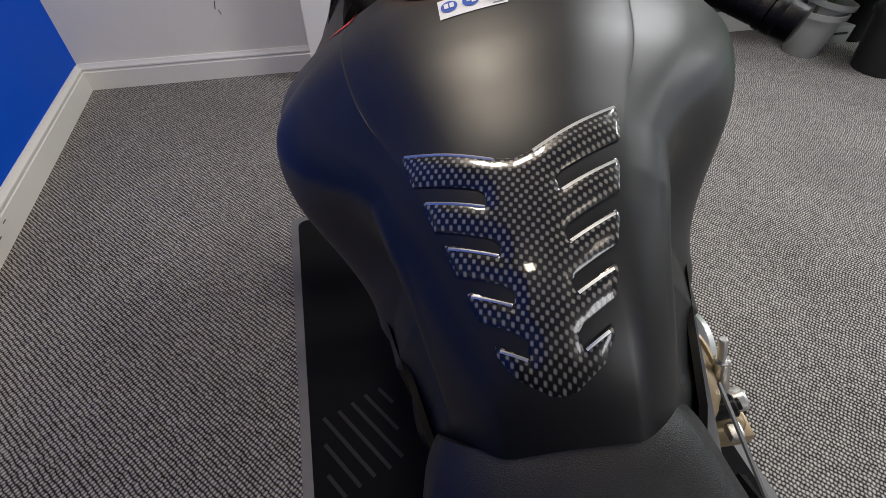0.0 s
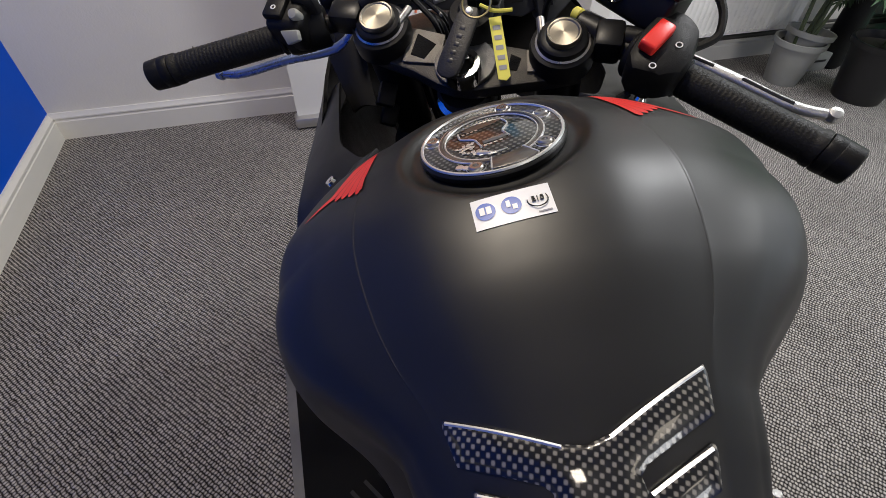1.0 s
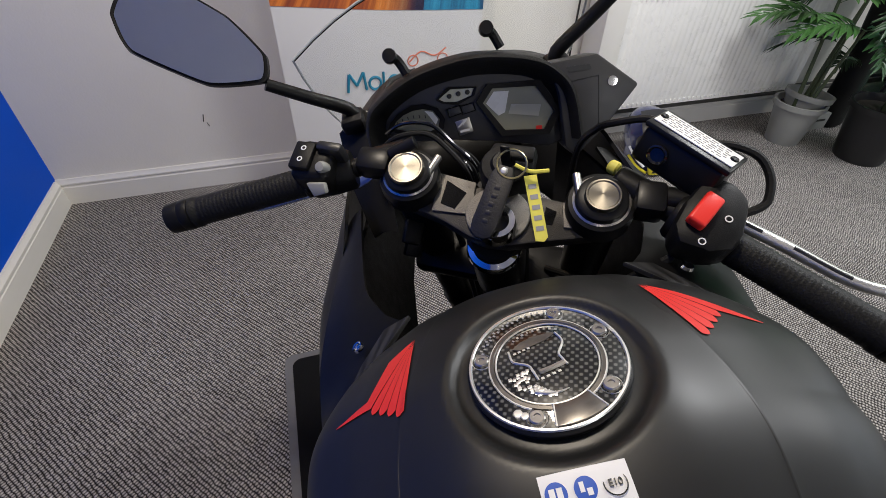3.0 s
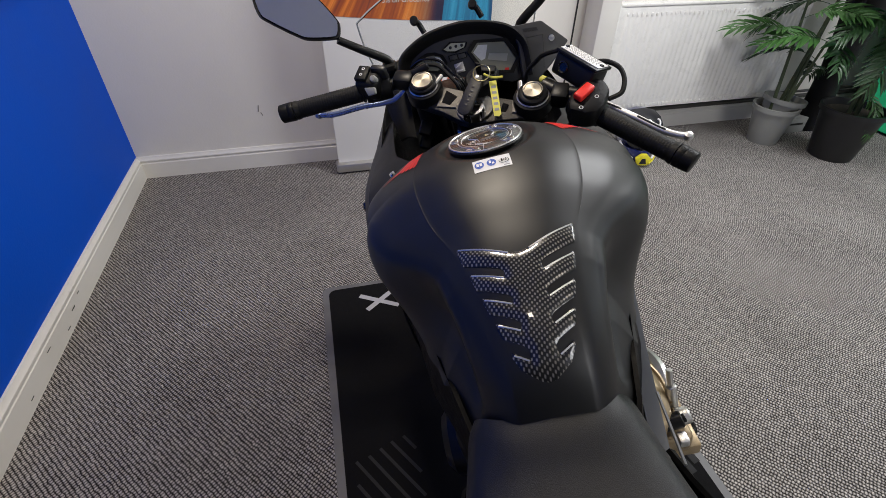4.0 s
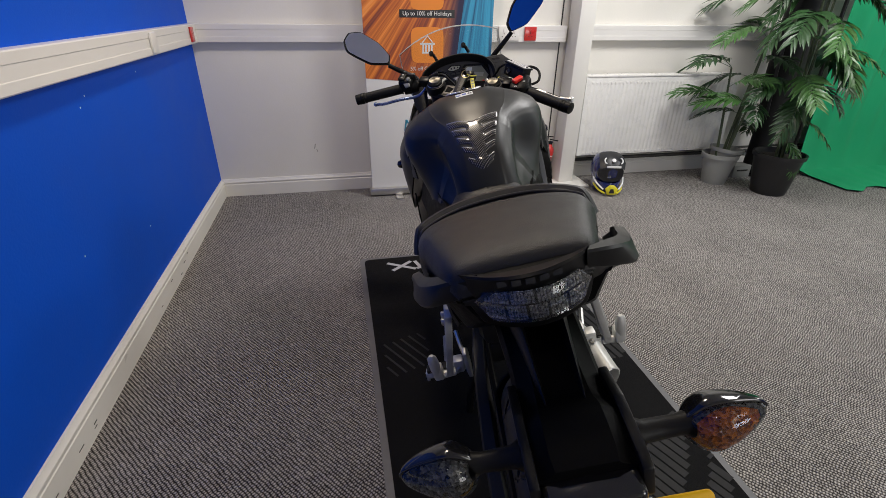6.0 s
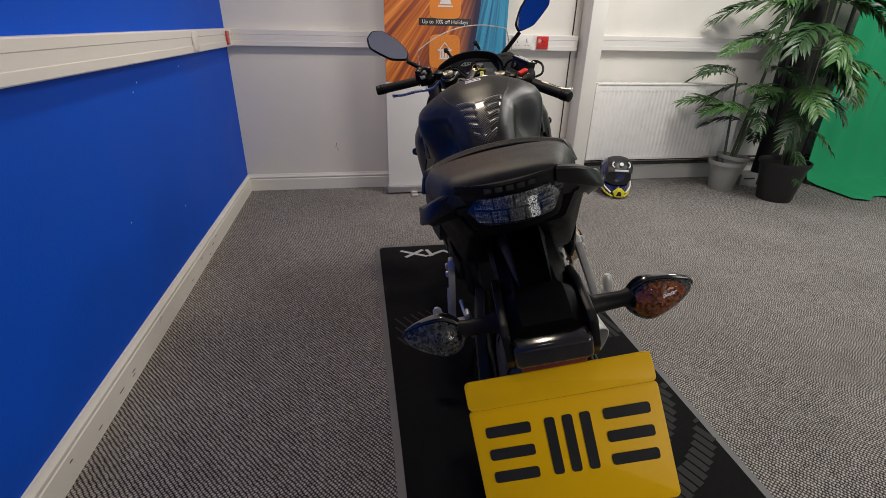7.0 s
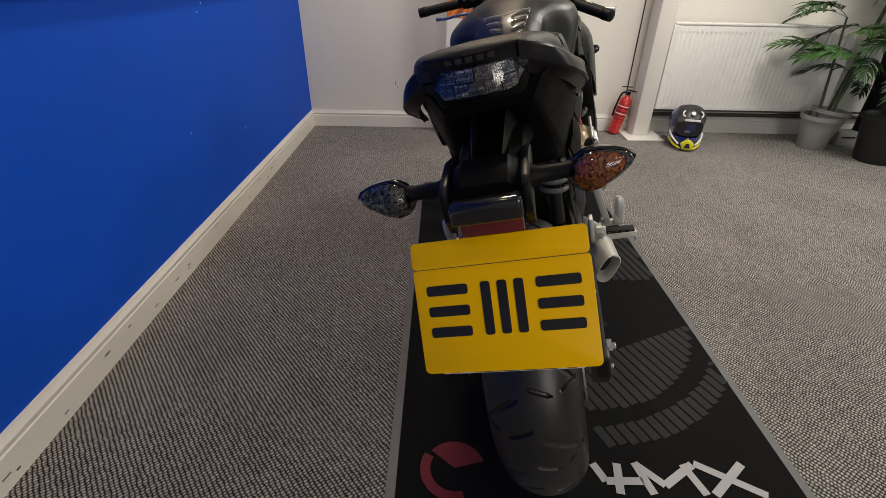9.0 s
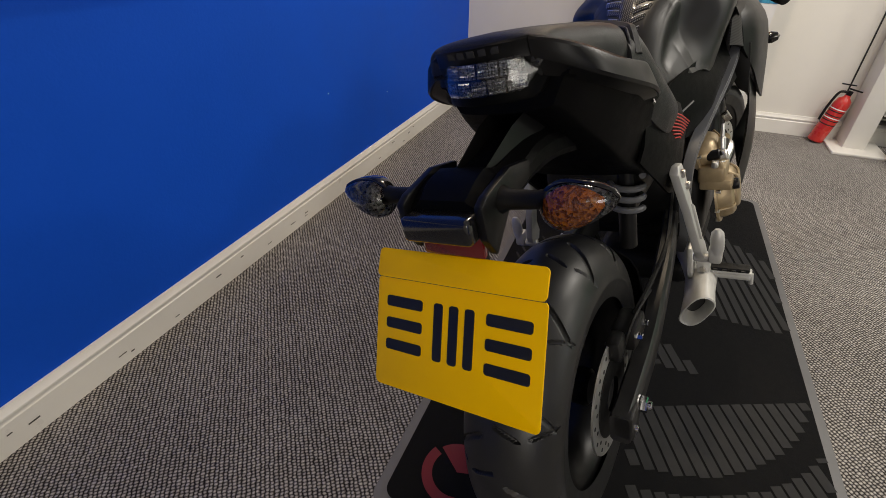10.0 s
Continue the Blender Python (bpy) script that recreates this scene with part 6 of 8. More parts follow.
def swingarm():
    for s in (-1, 1):
        pts = [(s * 0.105, 0.56, 0.40), (s * 0.125, 0.38, 0.39), (s * 0.136, 0.15, 0.33), (s * 0.134, 0.0, 0.297), (s * 0.132, -0.07, 0.285)]
        rings = []
        for i, p in enumerate(crom(pts, 4)):
            t = i / 16
            h = 0.042 - 0.010 * t
            w = 0.018
            rings.append([(p.x + a * w, p.y, p.z + b * h) for a, b in ((-1, -0.8), (-0.7, -1), (0.7, -1), (1, -0.8), (1, 0.8), (0.7, 1), (-0.7, 1), (-1, 0.8))])
        arm = part("swingarm", loft(bmesh.new(), rings), ARMBLACK, bike, "black box-section swingarm", angle=40)
        part("chain_adjuster", box(bmesh.new(), (s * 0.136, -0.045, 0.29), (0.04, 0.05, 0.060), 0.006), ARMBLACK, arm)
        bm = cyl(bmesh.new(), (s * 0.152, 0.0, 0.293), (s * 0.166, 0.0, 0.293), 0.016, n=6, bev=0.002)
        cyl(bm, (s * 0.166, 0.0, 0.293), (s * 0.174, 0.0, 0.293), 0.009, bev=0.002)
        part("axle_nut", bm, CHROME, arm, "bright axle nut")
        bm = cyl(bmesh.new(), (s * 0.15, -0.055, 0.285), (s * 0.162, -0.055, 0.285), 0.006, bev=0.001)
        part("adjuster_bolt", bm, CHROME, arm)
    bm = bmesh.new()
    box(bm, (0.112, 0.085, 0.40), (0.05, 0.085, 0.05), 0.012, None)
    box(bm, (0.105, 0.02, 0.405), (0.03, 0.05, 0.045), 0.01, None)
    cal = part("brake_caliper", bm, METALBLK, bike, "black rear brake caliper")
    for y in (0.06, 0.105):
        part("caliper_bolt", cyl(bmesh.new(), (0.135, y, 0.405), (0.146, y, 0.405), 0.007, n=6, bev=0.001), CHROME, cal)
    part("brake_hose", tube(bmesh.new(), [(0.12, 0.1, 0.425), (0.13, 0.2, 0.44), (0.125, 0.4, 0.43), (0.11, 0.55, 0.5)], 0.005, 6, 6), RUBBER, cal)
    part("wheel_sensor", tube(bmesh.new(), [(0.11, 0.03, 0.36), (0.128, 0.06, 0.44), (0.13, 0.2, 0.42)], 0.003, 6, 6), RUBBER, cal)
    # hugger over the tyre
    rows = []
    for a in range(58, 116, 6):
        row = []
        for t in (-1, -0.8, -0.4, 0, 0.4, 0.8, 1):
            r = 0.326 - 0.05 * abs(t) ** 3
            row.append((0.098 * t, r * math.sin(radians(a)) + 0.0, 0.30 + r * math.cos(radians(a))))
        rows.append(row)
    part("tyre_hugger", shell(bmesh.new(), rows, 0.004), PLASTIC, bike, "black plastic tyre hugger")
    # chain on the far side
    bm = tube(bmesh.new(), [(-0.1, 0.56, 0.44), (-0.1, 0.0, 0.37), (-0.1, -0.07, 0.30), (-0.1, 0.0, 0.225), (-0.1, 0.55, 0.37)], 0.008, 6, 6)
    part("drive_chain", bm, METALBLK, bike)
    # side-mounted shock
    bm = bmesh.new()
    for k in range(3):
        z = 0.662 - 0.023 * k
        tube(bm, [(0.078 + 0.031 * math.cos(q), 0.24 + 0.031 * math.sin(q), z - 0.023 * q / (2 * math.pi)) for q in [2 * math.pi * j / 20 for j in range(21)]], 0.0068, 8, 0)
    sh = part("rear_shock", bm, SILVER, bike, "coil spring rear shock")
    part("damper", cyl(bmesh.new(), (0.078, 0.24, 0.50), (0.078, 0.24, 0.69), 0.018, bev=0.003), METALBLK, sh)


swingarm()


def pegs():
    for s in (-1, 1):
        # pillion hanger, silver casting from the subframe
        bm = bmesh.new()
        prof = [(0.272, 0.650), (0.285, 0.664), (0.318, 0.660), (0.330, 0.630), (0.334, 0.57), (0.352, 0.49), (0.378, 0.452), (0.380, 0.424), (0.345, 0.418), (0.326, 0.45), (0.306, 0.55)]
        prism(bm, [(y, z) for y, z in prof], 0.018, Matrix(((0, -s * 0.20, 1, s * 0.2900 - 0.009), (1, 0, 0, 0), (0, 1, 0, 0), (0, 0, 0, 1))), 0.003)
        h = part("peg_hanger", bm, CAST, bike, "silver cast footpeg hanger")
        for y, z in ((0.296, 0.645), (0.316, 0.612)):
            x = s * (0.290 - 0.20 * z)
            part("hanger_bolt", cyl(bmesh.new(), (x + s * 0.006, y, z), (x + s * 0.016, y, z), 0.009, n=12, bev=0.002), STEEL, h, "bright hanger bolt")
        part("hanger_web", prism(bmesh.new(), [(0.319, 0.57), (0.330, 0.56), (0.340, 0.49), (0.332, 0.48)], 0.008, Matrix(((0, -s * 0.20, 1, s * 0.2900 + s * 0.010 - 0.004), (1, 0, 0, 0), (0, 1, 0, 0), (0, 0, 0, 1))), 0.002), CAST, h)
        # rider's heel plate and peg
        bm = bmesh.new()
        prism(bm, [(0.452, 0.385), (0.478, 0.392), (0.53, 0.345), (0.525, 0.285), (0.478, 0.275), (0.455, 0.315)], 0.012, Matrix(((0, 0, 1, s * 0.168 - 0.006), (1, 0, 0, 0), (0, 1, 0, 0), (0, 0, 0, 1))), 0.003)
        part("heel_plate", bm, CAST, bike)
        bm = cyl(bmesh.new(), (s * 0.18, 0.50, 0.305), (s * 0.212, 0.505, 0.305), 0.014, bev=0.003)
        box(bm, (s * 0.253, 0.508, 0.300), (0.095, 0.026, 0.016), 0.004, None)
        cyl(bm, (s * 0.298, 0.508, 0.300), (s * 0.300, 0.508, 0.270), 0.006, 0.005, bev=0.001)
        box(bm, (s * 0.196, 0.495, 0.322), (0.030, 0.034, 0.044), 0.005)
        box(bm, (s * 0.253, 0.496, 0.293), (0.090, 0.006, 0.012), 0.002)
        peg = part("footpeg", bm, CAST, bike, "silver folding footpeg")
        part("peg_pivot", cyl(bmesh.new(), (s * 0.196, 0.470, 0.318), (s * 0.196, 0.520, 0.318), 0.007, bev=0.002), STEEL, peg, "bright pivot pin")
        part("return_spring", tube(bmesh.new(), [(s * (0.205 + 0.004 * math.cos(q)), 0.470 + 0.0016 * q, 0.306 + 0.004 * math.sin(q)) for q in [0.6 * j for j in range(40)]], 0.0012, 5, 0), STEEL, peg)
        for j in range(4):
            part("peg_slot", box(bmesh.new(), (s * (0.222 + 0.020 * j), 0.4915, 0.3125), (0.009, 0.004, 0.004), 0.001), INK, peg)
        part("peg_rubber", box(bmesh.new(), (s * 0.253, 0.508, 0.312), (0.086, 0.03, 0.012), 0.004), RUBBER, peg)
        bm = cyl(bmesh.new(), (s * 0.190, 0.352, 0.424), (s * 0.236, 0.345, 0.426), 0.010, bev=0.002)
        box(bm, (s * 0.233, 0.346, 0.440), (0.026, 0.030, 0.040), 0.006)
        rings = []
        for k, (dz, w) in enumerate(((0.0, 0.010), (0.02, 0.0135), (0.045, 0.014), (0.062, 0.012), (0.070, 0.006))):
            rings.append([(s * 0.236 + w * math.cos(2 * math.pi * q / 12), 0.340 - 0.10 * dz + 0.8 * w * math.sin(2 * math.pi * q / 12), 0.436 + dz) for q in range(12)])
        loft(bm, rings)
        part("pillion_peg", bm, CAST, bike, "folded silver pillion peg")
    # bronze engine cover with a dark bolt boss, bulging out under the tank
    cm = pose(0.158, 0.690, 0.562, 0, 78, 0) @ Matrix.Diagonal((0.72, 1.25, 1, 1))
    ec = part("engine_cover", lathe(bmesh.new(), [(0.058, -0.03), (0.060, 0.0), (0.0585, 0.016), (0.053, 0.028), (0.042, 0.037), (0.022, 0.042), (0, 0.043)], cm, 40), BRONZE, bike, "bronze-coloured cast engine cover")
    part("cover_flange", lathe(bmesh.new(), [(0.060, -0.012), (0.068, -0.010), (0.069, 0.0), (0.066, 0.003), (0.059, 0.003)], cm, 40, True), BRONZE, ec)
    for k in range(3):
        part("cover_rib", tube(bmesh.new(), [(0.176, 0.755 - 0.012 * k, 0.594 - 0.016 * k), (0.200, 0.71 - 0.012 * k, 0.584 - 0.016 * k), (0.203, 0.66 - 0.008 * k, 0.572 - 0.016 * k)], 0.0035, 6, 5), BRONZE, ec)
    for k in range(6):
        a = 2 * math.pi * (k + 0.4) / 6
        part("flange_bolt", lathe(bmesh.new(), [(0, 0.008), (0.0048, 0.008), (0.0055, 0.006), (0.0055, -0.004)], cm @ Matrix.Translation((0.0635 * math.cos(a), 0.0635 * math.sin(a), 0.002)), 10), STEEL, ec, "small steel bolt")
    part("cover_bolt", cyl(bmesh.new(), (0.172, 0.632, 0.562), (0.206, 0.632, 0.570), 0.013, bev=0.002), METALBLK, ec, "black bolt boss")
    part("bolt_head", cyl(bmesh.new(), (0.202, 0.632, 0.569), (0.211, 0.632, 0.572), 0.007, bev=0.001), METALBLK, ec)
    part("hose_clip", box(bmesh.new(), (0.198, 0.609, 0.550), (0.016, 0.020, 0.018), 0.004), ALU, ec, "silver hose clip")
    part("gear_lever", tube(bmesh.new(), [(-0.17, 0.52, 0.3), (-0.19, 0.62, 0.28), (-0.2, 0.68, 0.30)], 0.007, 8, 4), ALU, bike)
    part("brake_pedal", tube(bmesh.new(), [(0.18, 0.5, 0.29), (0.20, 0.6, 0.26), (0.22, 0.68, 0.28)], 0.007, 8, 4), ALU, bike)
    bm = tube(bmesh.new(), [(-0.11, 0.55, 0.28), (-0.19, 0.57, 0.13), (-0.245, 0.56, -0.055)], 0.012, 8, 4)
    box(bm, (-0.25, 0.56, -0.062), (0.05, 0.06, 0.008), 0.003, None)
    part("side_stand", bm, METALBLK, bike, "black side stand")


pegs()


def side_panels():
    for s in (-1, 1):
        # panel below the seat with red stripes
        rows = []
        for y, zt, zb, x in ((0.15, 0.832, 0.72, 0.136), (0.22, 0.808, 0.66, 0.149), (0.30, 0.790, 0.60, 0.156), (0.36, 0.775, 0.58, 0.159), (0.42, 0.755, 0.60, 0.156), (0.48, 0.72, 0.64, 0.149), (0.53, 0.70, 0.665, 0.142)):
            rows.append([(s * (x - 0.010 * abs(t) ** 2), y, zt + (zb - zt) * (t + 1) / 2) for t in (-1, -0.5, 0, 0.5, 1)])
        p = part("side_panel", shell(bmesh.new(), rows, 0.006), TAILBLACK, bike, "dull black side panel with red stripes")
        for k in range(8 if s > 0 else 0):
            q = k / 7
            ya, za, yb, zb = 0.232 + 0.075 * q, 0.790 - 0.075 * q, 0.445 - 0.105 * q, 0.708 - 0.004 * q
            part("red_stripe", tube(bmesh.new(), [(0.1525 + 0.030 * (ya - 0.22), ya, za), (0.161, (ya + yb) / 2, (za + zb) / 2 + 0.002), (0.1605, yb, zb)], 0.0013, 5, 3), RED, p)
        # cover beneath the tank
        rows = []
        for y, zt, zb, xt, xb in ((0.50, 0.75, 0.68, 0.085, 0.100), (0.56, 0.775, 0.63, 0.108, 0.120), (0.63, 0.785, 0.62, 0.126, 0.140), (0.72, 0.80, 0.64, 0.150, 0.178), (0.82, 0.80, 0.67, 0.160, 0.195), (0.90, 0.82, 0.70, 0.172, 0.212)):
            rows.append([(s * (xt + (xb - xt) * t), y, zt + (zb - zt) * t) for t in (0, 0.25, 0.5, 0.75, 1)])
        part("tank_side_cover", shell(bmesh.new(), rows, 0.006), TAILBLACK, bike, "dull black knee cover under the tank")
        # frame spar and its bright edge
        pts = [(s * 0.205, 0.98, 0.78), (s * 0.19, 0.85, 0.715), (s * 0.165, 0.70, 0.645), (s * 0.148, 0.58, 0.585), (s * 0.145, 0.52, 0.50), (s * 0.145, 0.535, 0.40), (s * 0.13, 0.55, 0.33)]
        cr = crom(pts, 5)
        if s < 0:
            cr = [q + Vector((0.03, 0, 0)) for q in cr]
        for name, off, wide, out in (("frame_spar", -0.010, 0.0085, 0.011), ("spar_edge", 0.008, 0.0035, 0.012)):
            rings = []
            for i, q in enumerate(cr):
                d = (cr[min(i + 1, len(cr) - 1)] - cr[max(i - 1, 0)]).normalized()
                n = d.cross(Vector((1, 0, 0))).normalized()
                rings.append([q + Vector((s * a * out, 0, 0)) + n * (off + b * wide) for a, b in ((-1, -0.9), (0.5, -1), (1, -0.7), (1, 0.7), (0.5, 1), (-1, 0.9))])
            part(name, loft(bmesh.new(), rings), SILVER if s > 0 else METALBLK, bike, "grey metal twin-spar frame tube", angle=30)
        if s > 0:
            part("knee_trim", tube(bmesh.new(), [(s * 0.137, 0.50, 0.715), (s * 0.141, 0.545, 0.715), (s * 0.146, 0.60, 0.714)], 0.0022, 6, 3), SILVER, bike)


side_panels()


def inner_panel():
    """Black liner between the frame spar and the side fairing."""
    out = [(0.185, 0.790), (0.238, 0.780), (0.240, 0.640), (0.215, 0.655), (0.190, 0.700)]
    part("inner_panel", prism(bmesh.new(), out, 0.008, Matrix(((1, 0, 0, 0), (0, 0, 1, 0.95), (0, 1, 0, 0), (0, 0, 0, 1))), 0.002), PLASTIC, bike, "black liner inside the fairing")


inner_panel()


def engine():
    bm = bmesh.new()
    box(bm, (0, 0.82, 0.42), (0.34, 0.30, 0.26), 0.04, None, 3)
    box(bm, (0, 0.93, 0.56), (0.36, 0.20, 0.16), 0.03, pose(0, 0, 0, 0, 0, 0), 3)
    box(bm, (0, 0.66, 0.46), (0.26, 0.20, 0.16), 0.03, None, 3)
    e = part("engine", bm, METALBLK, bike, "engine block behind the fairing")
    cl = part("clutch_cover", lathe(bmesh.new(), [(0, 0.050), (0.040, 0.050), (0.044, 0.047), (0.046, 0.042), (0.058, 0.040), (0.066, 0.034), (0.073, 0.018), (0.076, 0.006), (0.086, 0.005), (0.088, 0.0), (0, 0)], pose(0.200, 0.715, 0.435, 0, 84, 0), 44), BRONZE, bike, "bronze coloured clutch cover with bolted flange")
    for a in (35, 75, 115, 200):
        d = Vector((0, math.cos(radians(a)), math.sin(radians(a))))
        c = Vector((0.2, 0.715, 0.435))
        part("clutch_rib", tube(bmesh.new(), [c + d * 0.048 + Vector((0.043, 0, 0)), c + d * 0.064 + Vector((0.037, 0, 0)), c + d * 0.078 + Vector((0.008, 0, 0))], 0.004, 6, 3), BRONZE, cl)
    part("oil_cap", lathe(bmesh.new(), [(0, 0.014), (0.013, 0.014), (0.015, 0.011), (0.015, 0)], pose(0.236, 0.665, 0.475, 0, 78, 0), 14), METALBLK, cl, "black oil filler cap")
    part("generator_cover", lathe(bmesh.new(), [(0, 0.045), (0.05, 0.045), (0.068, 0.03), (0.074, 0.0), (0, 0)], pose(-0.16, 0.76, 0.42, 0, -90, 0), 36), METALBLK, bike, "black generator cover")
    bm = bmesh.new()
    box(bm, (0.190, 0.665, 0.515), (0.065, 0.10, 0.05), 0.010, None, 3)
    box(bm, (0.200, 0.640, 0.490), (0.075, 0.05, 0.03), 0.006, None, 2)
    box(bm, (0.18, 0.86, 0.50), (0.05, 0.16, 0.07), 0.015, None, 3)
    part("crankcase", bm, BRONZE, bike, "bronze coloured crankcase")
    for k in range(9):
        a = 2 * math.pi * k / 9
        part("cover_bolt", cyl(bmesh.new(), (0.200, 0.715 + 0.082 * math.cos(a), 0.435 + 0.082 * math.sin(a)), (0.212, 0.715 + 0.082 * math.cos(a), 0.435 + 0.082 * math.sin(a)), 0.0055, n=8, bev=0.001), STEEL, e)
    bm = cyl(bmesh.new(), (0.208, 0.655, 0.52), (0.205, 0.675, 0.60), 0.009, bev=0.002)
    cyl(bm, (0.205, 0.675, 0.60), (0.204, 0.683, 0.632), 0.005, bev=0.001)
    cyl(bm, (0.2, 0.64, 0.56), (0.222, 0.64, 0.565), 0.014, bev=0.003)
    part("cable_fitting", bm, ALU, e, "bright clutch cable fitting")
    bm = tube(bmesh.new(), [(0.2, 0.80, 0.545), (0.215, 0.74, 0.555), (0.21, 0.69, 0.53)], 0.013, 8, 5)
    part("coolant_hose", bm, ALU, e)
    for k in range(5):
        part("injector_fitting", cyl(bmesh.new(), (0.19, 0.80 + 0.025 * k, 0.62 - 0.01 * k), (0.205, 0.80 + 0.025 * k, 0.63 - 0.01 * k), 0.007, n=8, bev=0.001), STEEL, e)
    def mouth(y, w, h, x, z, turn, lean=0.0, n=32):
        """One oval section of the silencer, its long axis turned towards the upright."""
        out = []
        for k in range(n):
            q = 2 * math.pi * k / n
            a, b = 0.86 * w * math.copysign(abs(math.cos(q)) ** 0.75, math.cos(q)), 0.86 * h * math.copysign(abs(math.sin(q)) ** 0.75, math.sin(q))
            c, e = math.cos(radians(turn)), math.sin(radians(turn))
            px, pz = a * c - b * e, a * e + b * c
            out.append((x + px, y + lean * px, z + pz))
        return out

    outer = [mouth(0.72, 0.045, 0.040, 0.12, 0.25, 0), mouth(0.6, 0.048, 0.040, 0.165, 0.268, 20), mouth(0.50, 0.044, 0.034, 0.190, 0.276, 40), mouth(0.425, 0.044, 0.030, 0.196, 0.274, 50, 0.2), mouth(0.375, 0.050, 0.031, 0.199, 0.266, 54, 0.35), mouth(0.362, 0.052, 0.032, 0.200, 0.265, 54, 0.4)]
    inner = [mouth(0.360, 0.049, 0.029, 0.200, 0.265, 54, 0.4), mouth(0.366, 0.046, 0.026, 0.199, 0.265, 54, 0.4), mouth(0.405, 0.030, 0.019, 0.190, 0.260, 54, 0.2)]
    sil = part("exhaust_silencer", loft(bmesh.new(), outer + inner, True, False), CAST, bike, "stubby satin silver exhaust silencer", angle=50)
    part("exhaust_mouth", loft(bmesh.new(), [mouth(0.404, 0.030, 0.019, 0.190, 0.260, 54, 0.2), mouth(0.45, 0.026, 0.017, 0.186, 0.260, 54)], True, True), INK, sil, "dark exhaust mouth")
    part("exhaust_pipe", tube(bmesh.new(), [(0.06, 1.06, 0.5), (0.08, 1.12, 0.38), (0.08, 1.05, 0.22), (0.08, 0.9, 0.18), (0.09, 0.70, 0.20)], 0.03, 12, 6), STEEL, bike)
    part("belly_pan", box(bmesh.new(), (0, 0.86, 0.20), (0.30, 0.45, 0.10), 0.04, None, 3), PLASTIC, bike)
    part("radiator_core", box(bmesh.new(), (0, 1.13, 0.56), (0.34, 0.03, 0.28), 0.006, pose(0, 0, 0, 0, 0, 0)), METALBLK, bike)
    part("airbox", box(bmesh.new(), (0, 0.80, 0.72), (0.24, 0.34, 0.16), 0.03, None), METALBLK, bike)
    part("battery_tray", box(bmesh.new(), (0, 0.40, 0.66), (0.2, 0.34, 0.18), 0.03, None), METALBLK, bike)


engine()


